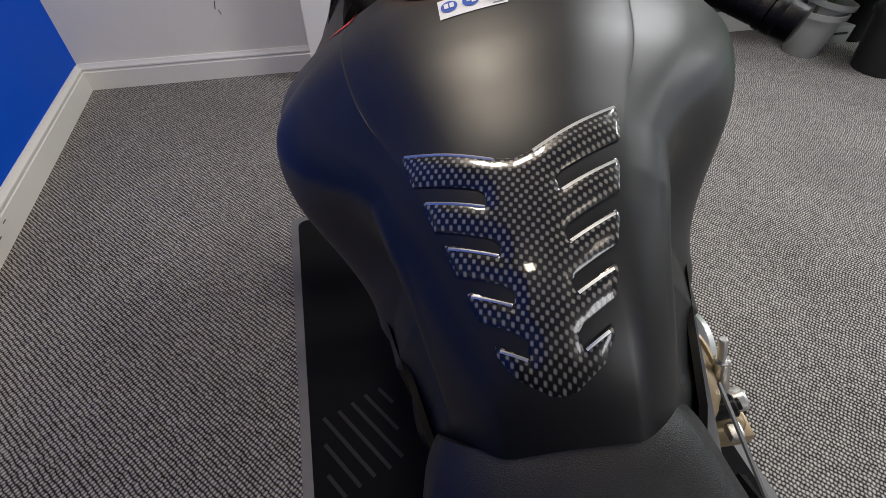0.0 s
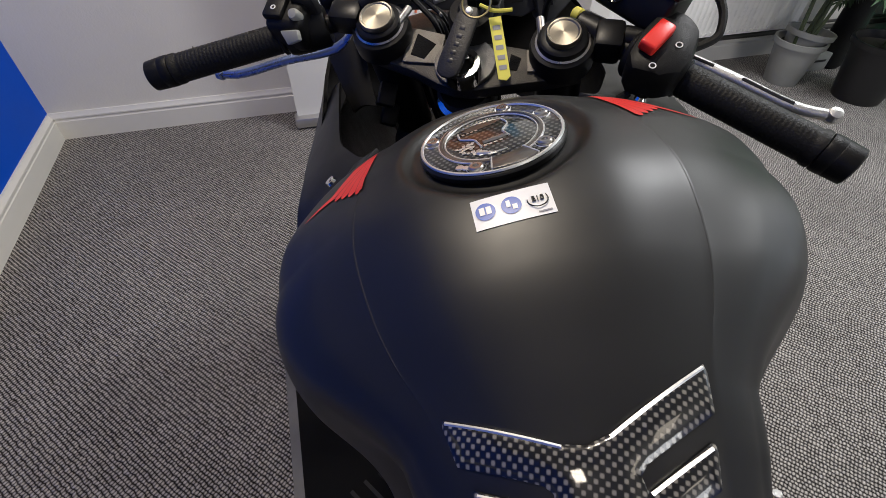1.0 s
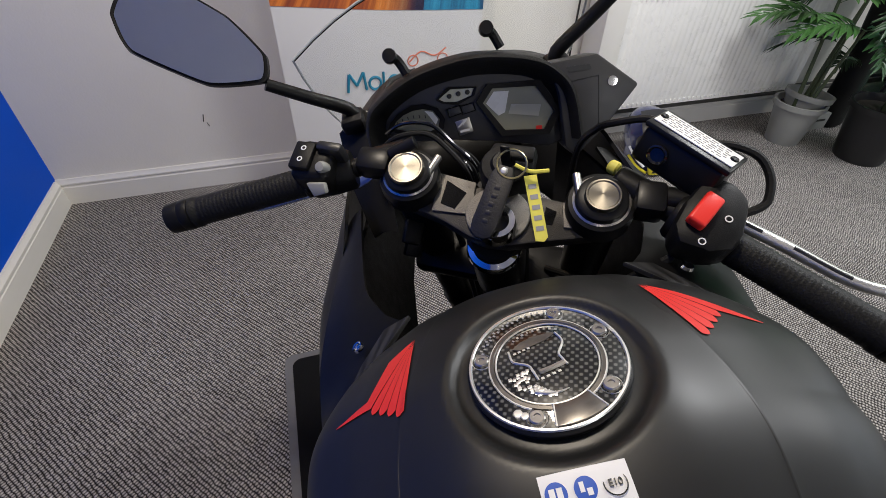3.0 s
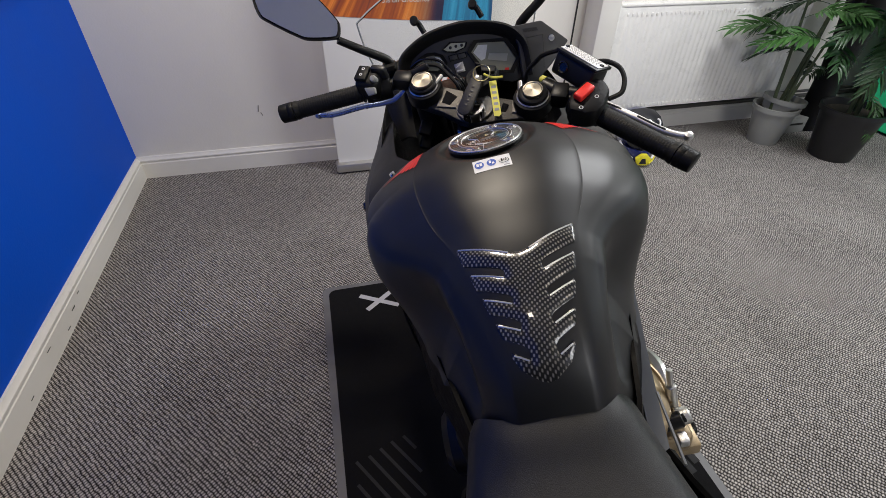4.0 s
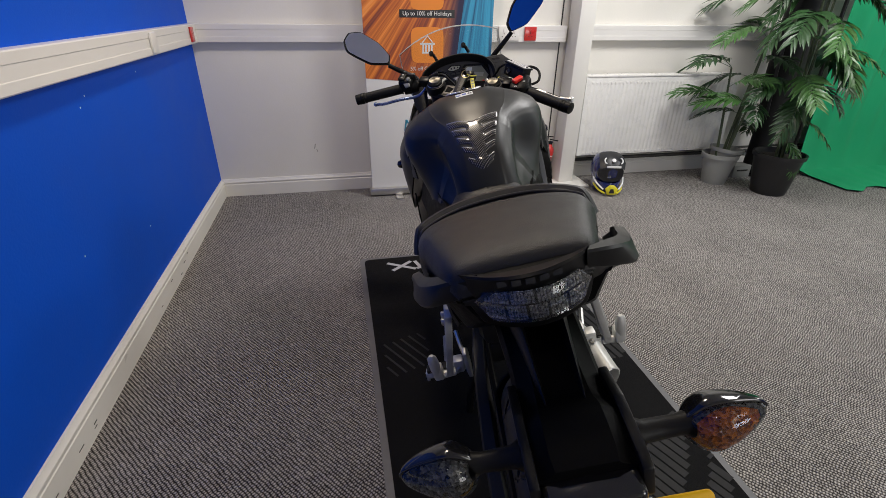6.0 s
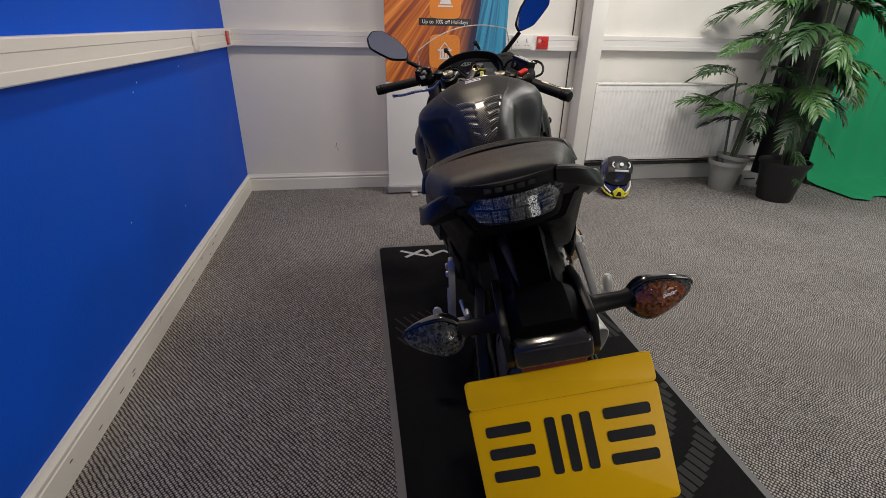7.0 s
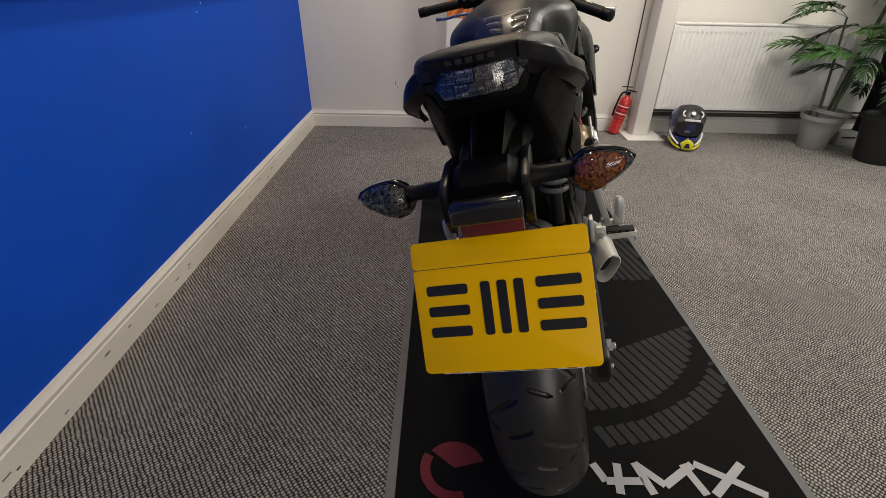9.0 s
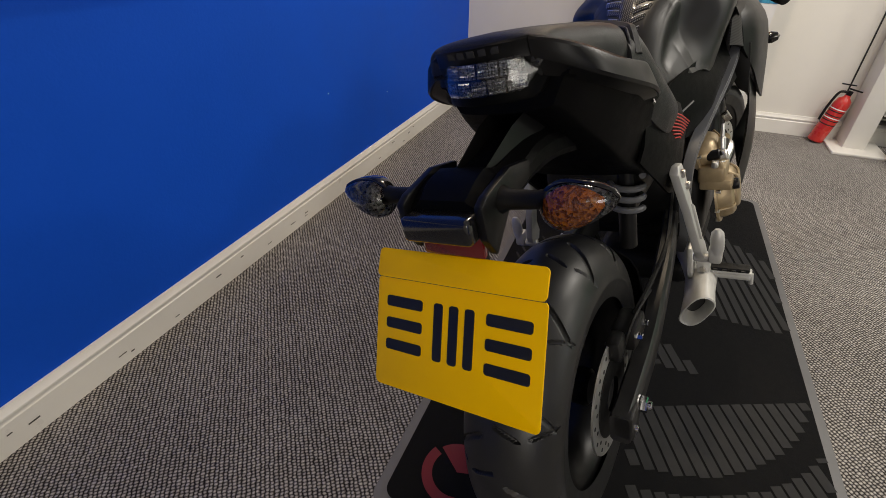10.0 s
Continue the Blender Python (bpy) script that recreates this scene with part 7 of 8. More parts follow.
# ---- front fairing
def fairing():
    for s in (-1, 1):
        # upper side panel: y, top (x, z), bottom (x, z)
        rows = []
        for y, xt, zt, xm, zm, xb, zb in ((0.925, 0.197, 0.865, 0.215, 0.83, 0.222, 0.77), (0.98, 0.208, 0.885, 0.243, 0.83, 0.247, 0.70), (1.06, 0.210, 0.895, 0.260, 0.815, 0.262, 0.62), (1.16, 0.200, 0.905, 0.266, 0.805, 0.267, 0.58), (1.28, 0.180, 0.945, 0.238, 0.80, 0.245, 0.58), (1.40, 0.150, 0.935, 0.205, 0.79, 0.215, 0.60), (1.52, 0.105, 0.90, 0.150, 0.77, 0.16, 0.64), (1.60, 0.04, 0.85, 0.07, 0.76, 0.08, 0.68)):
            rows.append([(s * p.x, y, p.z) for p in crom([(xt, 0, zt), (xm, 0, zm), (xb, 0, zb)], 5)])
        rows = list(zip(*[crom(c, 3) for c in zip(*rows)]))
        part("fairing_side", shell(bmesh.new(), rows, 0.005), SATIN, bike, "satin black upper side fairing")
        # lower wing down to the belly
        rows = []
        for y, xt, zt, xb, zb in ((0.98, 0.236, 0.70, 0.228, 0.40), (1.05, 0.247, 0.64, 0.238, 0.33), (1.14, 0.252, 0.60, 0.236, 0.30), (1.24, 0.246, 0.59, 0.21, 0.34), (1.32, 0.232, 0.60, 0.19, 0.42)):
            rows.append([(s * (xt + (xb - xt) * t + 0.012 * math.sin(math.pi * t)), y - 0.02 * t, zt + (zb - zt) * t) for t in (0, 0.2, 0.4, 0.6, 0.8, 1)])
        part("fairing_lower", shell(bmesh.new(), rows, 0.005), SATIN, bike, "black lower side fairing")
        # ribbed trim between tank and fairing
        rows = []
        for y, xt, zt, xb, zb in ((0.815, 0.199, 0.86, 0.197, 0.80), (0.87, 0.209, 0.875, 0.212, 0.79), (0.93, 0.206, 0.89, 0.222, 0.775), (0.99, 0.188, 0.90, 0.214, 0.80)):
            rows.append([(s * (xt + (xb - xt) * t), y, zt + (zb - zt) * t) for t in (0, 0.33, 0.66, 1)])
        part("ribbed_trim", shell(bmesh.new(), rows, 0.004), RIBCARBON, bike, "ribbed carbon-look trim panel")
        # strip of it beside the tank's nose
        rows = []
        for y, xa, za, xb, zb in ((0.925, 0.165, 0.940, 0.182, 0.925), (0.955, 0.130, 0.953, 0.160, 0.936), (0.985, 0.106, 0.955, 0.134, 0.944)):
            rows.append([(s * (xa + (xb - xa) * t), y, za + (zb - za) * t) for t in (0, 0.33, 0.66, 1)])
        part("nose_trim", shell(bmesh.new(), rows, 0.004), RIBCARBON, bike)
        rows = []
        for y, xi, zi, xo, zo in ((0.85, 0.200, 0.892, 0.212, 0.865), (0.90, 0.196, 0.905, 0.218, 0.875), (0.94, 0.170, 0.925, 0.221, 0.885), (0.985, 0.118, 0.940, 0.222, 0.895), (1.01, 0.134, 0.935, 0.221, 0.897), (1.04, 0.150, 0.930, 0.219, 0.898), (1.07, 0.161, 0.926, 0.216, 0.898), (1.15, 0.166, 0.926, 0.206, 0.900), (1.22, 0.166, 0.930, 0.196, 0.905)):
            rows.append([(s * (xi + (xo - xi) * t), y, zi + (zo - zi) * t ** 1.4) for t in (0, 0.2, 0.4, 0.6, 0.8, 1)])
        rows = list(zip(*[crom(c, 3) for c in zip(*rows)]))
        part("fairing_shoulder", shell(bmesh.new(), rows, 0.004), SATIN, bike, "satin black shoulder panel beside the tank")
        part("trim_screw", lathe(bmesh.new(), [(0, 0.004), (0.002, 0.003), (0.0055, 0.0035), (0.0065, 0.0)], pose(s * 0.164, 0.978, 0.9335, 0, s * 22, 0), 14), CHROME, bike, "bright trim screw")
        # inner fairing that runs up to the clocks
        rows = []
        for y, xt, zt, xb, zb in ((1.035, 0.188, 0.912, 0.150, 0.80), (1.10, 0.185, 0.915, 0.15, 0.74), (1.17, 0.180, 0.90, 0.15, 0.72), (1.25, 0.17, 0.895, 0.145, 0.74), (1.33, 0.15, 0.90, 0.13, 0.76)):
            rows.append([(s * (xt + (xb - xt) * t), y, zt + (zb - zt) * t) for t in (0, 0.2, 0.4, 0.6, 0.8, 1)])
        part("inner_fairing", shell(bmesh.new(), rows, 0.005), PLASTIC, bike, "black inner fairing panel")
        # top deck beside the clocks, with mirror foot
        rows = []
        for y, xi, zi, xo, zo in ((1.20, 0.125, 0.89, 0.16, 0.89), (1.26, 0.12, 0.965, 0.175, 0.945), (1.33, 0.11, 1.02, 0.178, 0.995), (1.42, 0.09, 1.02, 0.16, 0.97), (1.52, 0.05, 0.99, 0.11, 0.93)) if s < 0 else ((1.262, 0.134, 0.985, 0.205, 0.965), (1.28, 0.13, 1.005, 0.215, 0.978), (1.33, 0.12, 1.020, 0.205, 0.985), (1.42, 0.09, 1.015, 0.18, 0.975), (1.52, 0.05, 0.99, 0.11, 0.94)):
            rows.append([(s * (xi + (xo - xi) * t), y, zi + (zo - zi) * t + 0.006 * math.sin(math.pi * t)) for t in (0, 0.25, 0.5, 0.75, 1)])
        part("fairing_deck", shell(bmesh.new(), rows, 0.006), PLASTIC, bike, "black cockpit deck panel")
        if s < 0:
            part("deck_screw", lathe(bmesh.new(), [(0, 0.003), (0.003, 0.0035), (0.0065, 0.003), (0.0075, 0.0)], pose(s * 0.188, 1.265, 1.0, -20, s * 15, 0), 14), CHROME, bike)
        part("front_indicator", lathe(bmesh.new(), [(0, 0), (0.011, 0.0), (0.009, 0.018), (0.014, 0.028), (0.018, 0.045), (0.012, 0.062), (0, 0.068)], pose(s * 0.232, 1.20, 0.745, 0, s * 84, 0), 16), GLOSS, bike, "black front indicator")
        mirror(s)
    part("headlamp_unit", box(bmesh.new(), (0, 1.50, 0.80), (0.22, 0.16, 0.16), 0.05, pose(0, 0, 0, 0, 0, 0), 4), PLASTIC, bike)
    # screen
    rows = []
    for k in range(9):
        t = k / 8
        y, z, w = 1.58 - 0.27 * t, 0.94 + 0.232 * t, 0.122 + 0.07 * math.sin(math.pi * (0.25 + 0.42 * t))
        rows.append([(w * q, y - 0.055 * q * q * (1 - 0.3 * t), z - (0.075 - 0.03 * t) * q * q) for q in [j / 6 - 1 for j in range(13)]])
    scr = part("windscreen", shell(bmesh.new(), rows, 0.003), SCREEN, bike, "clear acrylic windscreen")
    scr.visible_shadow = False
    rim = [Vector(r[0]) for r in rows] + [Vector(p) for p in rows[-1][1:]] + [Vector(r[-1]) for r in rows[::-1][1:]]
    part("screen_edge", tube(bmesh.new(), rim, 0.0016, 6, 0), ACRYLEDGE, scr, "pale cut edge of the acrylic")


def mirror(s):
    foot, tip = Vector((s * 0.150, 1.325, 1.028)), Vector((s * 0.235, 1.30, 1.10))
    bm = tube(bmesh.new(), [foot - Vector((0, 0, 0.02)), foot, foot.lerp(tip, 0.5), tip], 0.011, 10, 4, taper=0.008)
    box(bm, foot - Vector((0, 0, 0.018)), (0.034, 0.046, 0.024), 0.008)
    arm = part("mirror_arm", bm, PLASTIC, bike, "black mirror arm")
    c = Vector((s * 0.293, 1.315, 1.163))
    # long axis runs from the arm out and up
    lo = (Vector((s * 0.355, 1.33, 1.222)) - Vector((s * 0.228, 1.30, 1.112))).normalized()
    nrm = Vector((0.45, -1.0, 0.10)) if s > 0 else Vector((0.66, -1.0, 0.22))
    nrm = (nrm - lo * nrm.dot(lo)).normalized()
    sh = nrm.cross(lo).normalized()
    corners = [(-0.088, -0.006), (-0.076, 0.024), (-0.018, 0.046), (0.062, 0.049), (0.098, 0.022), (0.098, -0.015), (0.066, -0.046), (-0.030, -0.042)]
    ring = []
    for (ax, ay), (bx, by) in zip(corners, corners[1:] + corners[:1]):
        ring += [(ax + (bx - ax) * f, ay + (by - ay) * f, 0) for f in (0.16, 0.84)]
    outline = [(p.x, p.y * s) for p in crom(ring, 4, True)]
    rings = []
    for d, g in ((0.003, 0.97), (0.004, 1.0), (-0.004, 1.02), (-0.016, 0.9), (-0.026, 0.6), (-0.03, 0.2)):
        rings.append([c + lo * a * g + sh * b * g + nrm * d for a, b in outline])
    part("mirror_shell", loft(bmesh.new(), rings), PLASTIC, arm, "black mirror shell")
    part("mirror_glass", loft(bmesh.new(), [[c + lo * a * g + sh * b * g + nrm * d for a, b in outline] for d, g in ((0.0035, 0.95), (0.0062, 0.945))]), MIRROR, arm, "mirror glass")


fairing()


def dash():
    # a plane that faces the rider: origin, right and up
    D = Matrix.Translation((0.02, 1.25, 0.995)) @ pose(0, 0, 0, 72, 0, 0)

    def lift(z):
        return D @ Matrix.Translation((0, 0, z))

    def frame_ring(outer, inner, z0, z1, material, parent, name, label=""):
        """A raised border between two outlines of equal count, sloping down to the inner one."""
        rings = [[lift(z) @ Vector((x, y, 0)) for x, y in o] for o, z in ((outer, z0), (outer, z1), (inner, z1 - 0.001), (inner, z0 + 0.0005))]
        bm = bmesh.new()
        vs = [[bm.verts.new(p) for p in r] for r in rings]
        n = len(outer)
        for a, b in zip(vs, vs[1:]):
            for k in range(n):
                bm.faces.new((a[k], a[(k + 1) % n], b[(k + 1) % n], b[k]))
        return part(name, bm, material, parent, label, angle=20)

    def grow(pts, d):
        cx, cy = sum(p[0] for p in pts) / len(pts), sum(p[1] for p in pts) / len(pts)
        out = []
        for x, y in pts:
            v = Vector((x - cx, y - cy))
            v = v * (1 + d / v.length)
            out.append((cx + v.x, cy + v.y))
        return out

    face = [(-0.128, 0.022), (-0.118, 0.046), (-0.072, 0.064), (-0.014, 0.068), (0.031, 0.062), (0.072, 0.048), (0.096, 0.028), (0.110, 0.004), (0.118, -0.050), (0.085, -0.056), (0.027, -0.034), (-0.039, -0.014), (-0.104, 0.000)]
    d = part("instrument_panel", prism(bmesh.new(), face, 0.03, lift(-0.03), 0.003), DASHGREY, bike, "dark grey instrument panel with two displays")
    # cowl that arches over the top of the panel
    rim = [(-0.140, -0.005), (-0.137, 0.030), (-0.122, 0.052), (-0.072, 0.073), (-0.014, 0.078), (0.031, 0.072), (0.078, 0.056), (0.104, 0.036), (0.119, 0.006), (0.120, -0.050)]
    rings = []
    cen = Vector((-0.01, -0.04))
    for p in crom([(x, y, 0) for x, y in rim], 6):
        q = (Vector((p.x, p.y)) - cen).normalized()
        rings.append([lift(z) @ Vector((p.x + q.x * a, p.y + q.y * a, 0)) for a, z in ((-0.018, 0.001), (-0.010, 0.008), (-0.002, 0.024), (0.003, 0.026), (0.007, 0.020), (0.010, -0.02), (0.004, -0.05), (-0.01, -0.05))])
    part("panel_hood", loft(bmesh.new(), rings), RUBBER, d, "black cowl round the instruments", angle=50)
    lcd = [(0.012, 0.022), (0.027, 0.036), (0.079, 0.025), (0.097, -0.010), (0.081, -0.029), (0.033, -0.017)]
    frame_ring(grow(lcd, 0.011), grow(lcd, 0.002), 0.0, 0.006, PLASTIC, d, "display_bezel")
    part("lcd_display", prism(bmesh.new(), grow(lcd, 0.002), 0.0012, lift(0.0006)), LCD, d, "grey-green LCD display")
    part("lit_segment", prism(bmesh.new(), [(0.014, 0.021), (0.027, 0.033), (0.046, 0.029), (0.036, 0.004), (0.027, 0.002)], 0.0004, lift(0.0021)), LCDLIGHT, d)
    part("lit_segment", prism(bmesh.new(), [(0.040, 0.001), (0.046, 0.012), (0.084, 0.002), (0.078, -0.012)], 0.0004, lift(0.0021)), LCDMID, d)
    part("red_readout", box(bmesh.new(), (0.0795, -0.0135, 0.0026), (0.008, 0.0055, 0.0008), 0, D @ pose(0, 0, 0, 0, 0, -10)), RED, d, "small red readout")
    arc = [(-0.111, 0.022), (-0.104, 0.029), (-0.093, 0.034), (-0.080, 0.036), (-0.068, 0.035), (-0.056, 0.030), (-0.050, 0.018), (-0.054, 0.009), (-0.068, 0.006), (-0.090, 0.013)]
    frame_ring(grow(arc, 0.008), grow(arc, 0.001), 0.0, 0.005, PLASTIC, d, "display_bezel")
    part("lcd_display", prism(bmesh.new(), grow(arc, 0.001), 0.0012, lift(0.0006)), LCD, d, "rounded grey-green LCD display")
    part("lit_segment", prism(bmesh.new(), [(-0.066, 0.033), (-0.056, 0.029), (-0.051, 0.018), (-0.056, 0.012), (-0.061, 0.024)], 0.0004, lift(0.0021)), LCDLIGHT, d)
    for k in range(6):
        part("scale_mark", box(bmesh.new(), (-0.104 + 0.0075 * k, 0.025 + 0.0045 * math.sin(0.55 * k + 0.3), 0.0026), (0.0012, 0.004, 0.0006), 0, D), INK, d)
    win = [(-0.044, 0.042), (-0.027, 0.050), (0.003, 0.044), (-0.002, 0.036), (-0.022, 0.033), (-0.038, 0.037)]
    frame_ring(grow(win, 0.004), win, 0.0, 0.004, PLASTIC, d, "display_bezel")
    part("warning_window", prism(bmesh.new(), win, 0.0012, lift(0.0004)), LCDMID, d, "warning lamp window")
    for x, y in ((-0.030, 0.042), (-0.018, 0.042), (-0.006, 0.041)):
        part("warning_light", lathe(bmesh.new(), [(0, 0.0022), (0.0028, 0.002), (0.0034, 0.0)], lift(0.0012) @ Matrix.Translation((x, y, 0)), 12), INK, d)
    for x, y in ((-0.028, 0.022), (-0.0105, 0.021)):
        b = [(x - 0.008, y + 0.0045), (x + 0.0075, y + 0.005), (x + 0.0085, y - 0.004), (x - 0.0075, y - 0.005)]
        frame_ring(grow(b, 0.002), b, 0.0, 0.003, PLASTIC, d, "button_surround")
        part("panel_button", prism(bmesh.new(), b, 0.0022, lift(0.0), 0.0006), DASHGREY, d)
    part("sticker", box(bmesh.new(), (-0.020, 0.001, 0.0008), (0.0195, 0.0195, 0.001), 0.0003, D @ pose(0, 0, 0, 0, 0, 4)), STEEL, d, "small silver-white sticker")
    for k, (x, y, a) in enumerate(((-0.024, 0.003, 28), (-0.021, 0.0055, 34), (-0.018, 0.006, 40), (-0.0205, -0.0055, 0))):
        part("sticker_mark", box(bmesh.new(), (0, 0, 0), (0.009 if k < 3 else 0.013, 0.0018 if k < 3 else 0.003, 0.0006), 0, lift(0.0018) @ pose(x, y, 0, 0, 0, a)), LABEL, d)
    # angular panel on the throttle side, with a slot and a screw
    deck = [(0.097, 0.050), (0.160, 0.046), (0.208, -0.004), (0.163, -0.044), (0.116, -0.076), (0.104, -0.060), (0.106, 0.010)]
    dk = part("cockpit_panel", prism(bmesh.new(), deck, 0.045, lift(-0.030), 0.004), DASHGREY, bike, "angular black panel beside the instruments")
    part("panel_slot", prism(bmesh.new(), [(0.119, 0.040), (0.148, 0.036), (0.150, 0.030), (0.121, 0.033)], 0.0008, lift(0.0146)), INK, dk, "dark slot")
    part("panel_crease", tube(bmesh.new(), [lift(0.0146) @ Vector((0.110, 0.022, 0)), lift(0.0146) @ Vector((0.158, 0.020, 0)), lift(0.0146) @ Vector((0.150, -0.045, 0))], 0.0008, 6, 0), INK, dk)
    part("panel_screw", lathe(bmesh.new(), [(0, 0.002), (0.0035, 0.0022), (0.0062, 0.002), (0.0068, 0.0)], lift(0.0148) @ Matrix.Translation((0.174, 0.009, 0)), 16), CHROME, dk, "bright panel screw")
    # slotted vents and phone brackets
    for x in (-0.075, 0.045):
        b0 = D @ Vector((x, 0.082, 0.01))
        part("screen_bracket", tube(bmesh.new(), [b0, b0 + Vector((-0.006, 0.006, 0.016)), b0 + Vector((-0.012, 0.0, 0.026))], 0.006, 8, 3), PLASTIC, bike, "black bracket stub with bolt")
        lat = b0 + Vector((-0.014, -0.003, 0.028))
        part("bracket_bolt", lathe(bmesh.new(), [(0, 0.006), (0.008, 0.005), (0.009, 0.0), (0.009, -0.006), (0, -0.007)], Matrix.Translation(lat) @ pose(0, 0, 0, 60, 0, 0), 12), METALBLK, bike)


dash()


# ---- steering: everything here turns with the bars
def at(x, y, z):
    return STEER @ Vector((x, y, z))


def clamp_and_forks():
    arm = [(-0.135, 0.045), (-0.115, 0.066), (-0.09, 0.060), (-0.065, 0.049), (-0.03, 0.043), (0.03, 0.043), (0.068, 0.040), (0.09, 0.060), (0.115, 0.066), (0.135, 0.045), (0.13, 0.014), (0.10, 0.003), (0.045, -0.013), (0.02, -0.021), (-0.005, -0.023), (-0.025, -0.018), (-0.06, -0.004), (-0.10, 0.006), (-0.13, 0.014)]
    c = part("top_clamp", prism(bmesh.new(), arm, 0.018, STEER @ Matrix.Translation((0, 0, -0.052)), 0.003), CLAMPDARK, bike, "bare and blackened metal top fork clamp")
    mid = [(0.035 * math.cos(2 * math.pi * k / 32), 0.033 * math.sin(2 * math.pi * k / 32)) for k in range(32)]
    part("clamp_boss", prism(bmesh.new(), mid, 0.006, STEER @ Matrix.Translation((0.001, 0.011, -0.034)), 0.0015), CLAMP, c, "bead-blasted bare metal boss")
    for s in (-1, 1):
        web = [(-0.074, 0.052), (-0.030, 0.046), (-0.028, 0.006), (-0.072, 0.004)] if s < 0 else [(0.066, 0.036), (0.080, 0.040), (0.090, 0.010), (0.072, 0.008)]
        part("clamp_web", prism(bmesh.new(), web, 0.004, STEER @ Matrix.Translation((0, 0, -0.0345)), 0.001), CLAMP, c)
        hole = [(-0.063, 0.043), (-0.038, 0.031), (-0.047, 0.010), (-0.064, 0.014)] if s < 0 else [(0.050, 0.030), (0.062, 0.026), (0.060, 0.010), (0.050, 0.010)]
        part("clamp_pocket", prism(bmesh.new(), hole, 0.0012, STEER @ Matrix.Translation((0, 0, -0.0308 if s < 0 else -0.0342)), 0), MATBASE, c)
        t = part("fork_leg", lathe(bmesh.new(), [(0, -0.80), (0.026, -0.80), (0.028, -0.5), (0.030, -0.46), (0.0265, -0.45), (0.0265, -0.010), (0.0255, -0.005), (0.0225, -0.003), (0, -0.003)], STEER @ Matrix.Translation((s * 0.104, 0.035, 0)), 28), METALBLK, bike, "black fork leg")
        part("fork_cap", lathe(bmesh.new(), [(0, 0.0015), (0.017, 0.0015), (0.0183, 0.0030), (0.0200, 0.0030), (0.0212, 0.001), (0.0212, -0.004), (0, -0.004)], STEER @ Matrix.Translation((s * 0.104, 0.035, 0)) @ Matrix.Diagonal((0.905 - 0.05 * s, 0.905 - 0.05 * s, 1, 1)), 40), FORKCAP, t, "turned golden metal fork cap")
        part("clamp_collar", lathe(bmesh.new(), [(0.027, -0.012), (0.033, -0.014), (0.035, -0.02), (0.035, -0.038), (0.027, -0.04)], STEER @ Matrix.Translation((s * 0.104, 0.035, 0)), 28), METALBLK, t)
        part("collar_ring", lathe(bmesh.new(), [(0.0268, -0.0105), (0.029, -0.0115), (0.0268, -0.0125)], STEER @ Matrix.Translation((s * 0.104, 0.035, 0)), 28), STEEL, t)
        part("pinch_bolt", cyl(bmesh.new(), at(s * 0.075, 0.062, -0.012), at(s * 0.082, 0.036, -0.010), 0.0045, bev=0.001), STEEL, t, "bright pinch bolt")
    part("stem_nut", lathe(bmesh.new(), [(0.010, 0.0), (0.013, 0.006), (0.019, 0.006), (0.0205, 0.003), (0.0215, -0.006), (0.0225, -0.012), (0, -0.012)], STEER @ Matrix.Translation((0.004, -0.004, -0.018)), 32), CHROME, c, "polished steering stem nut")
    part("stem_ring", lathe(bmesh.new(), [(0.024, -0.052), (0.03, -0.054), (0.032, -0.062), (0.03, -0.07), (0.02, -0.072)], STEER @ Matrix.Translation((0, -0.012, -0.01)), 32), CHROME, c)
    ig = part("ignition_lock", lathe(bmesh.new(), [(0, 0.012), (0.012, 0.012), (0.015, 0.008), (0.024, 0.006), (0.027, 0.0), (0.027, -0.04), (0, -0.04)], STEER @ Matrix.Translation((0, 0.058, -0.01)), 28), PLASTIC, bike, "black ignition lock")
    part("lock_shroud", box(bmesh.new(), (0.006, 0.070, -0.016), (0.052, 0.036, 0.022), 0.008, STEER), PLASTIC, ig)
    part("lower_clamp", box(bmesh.new(), (0, 0.025, -0.22), (0.26, 0.07, 0.035), 0.012, STEER), METALBLK, bike)
    part("steering_head", cyl(bmesh.new(), at(0, 0, -0.21), at(0, 0, -0.06), 0.034, bev=0.004), METALBLK, bike)
    part("front_mudguard", shell(bmesh.new(), [[STEER @ Vector((0.068 * t, 0.075 + (0.315 - 0.03 * t * t) * math.sin(a), -0.81 + (0.315 - 0.03 * t * t) * math.cos(a))) for t in (-1, -0.6, 0, 0.6, 1)] for a in [radians(-50 + 10 * k) for k in range(13)]], 0.004), SATIN, bike, "black front mudguard")
    for k in range(5):
        o, z = 0.0075 * k, -0.006 * (k % 3)
        pts = [at(-0.155, 0.075 + o, -0.035 + z), at(-0.132, 0.086 + o * 0.8, -0.02 + z), at(-0.098, 0.094 + o * 0.6, -0.02 + z), at(-0.068, 0.080 + o * 0.5, -0.03 + z), at(-0.046 + o * 0.3, 0.064 + o * 0.5, -0.045), at(-0.035 + o * 0.3, 0.055 + o * 0.4, -0.11)]
        part("control_cable", tube(bmesh.new(), pts, 0.0034 - 0.0003 * k, 8, 6), GLOSS if k % 2 else RUBBER, bike, "black control cable loop")
    for k in range(6):
        part("loom_cable", tube(bmesh.new(), [at(-0.09 + 0.02 * k, 0.03 + 0.01 * k, -0.06), at(-0.1 + 0.025 * k, 0.05, -0.16), at(-0.06 + 0.02 * k, 0.02 - 0.02 * k, -0.27), at(-0.02, -0.06, -0.36)], 0.005, 6, 5), RUBBER, bike)
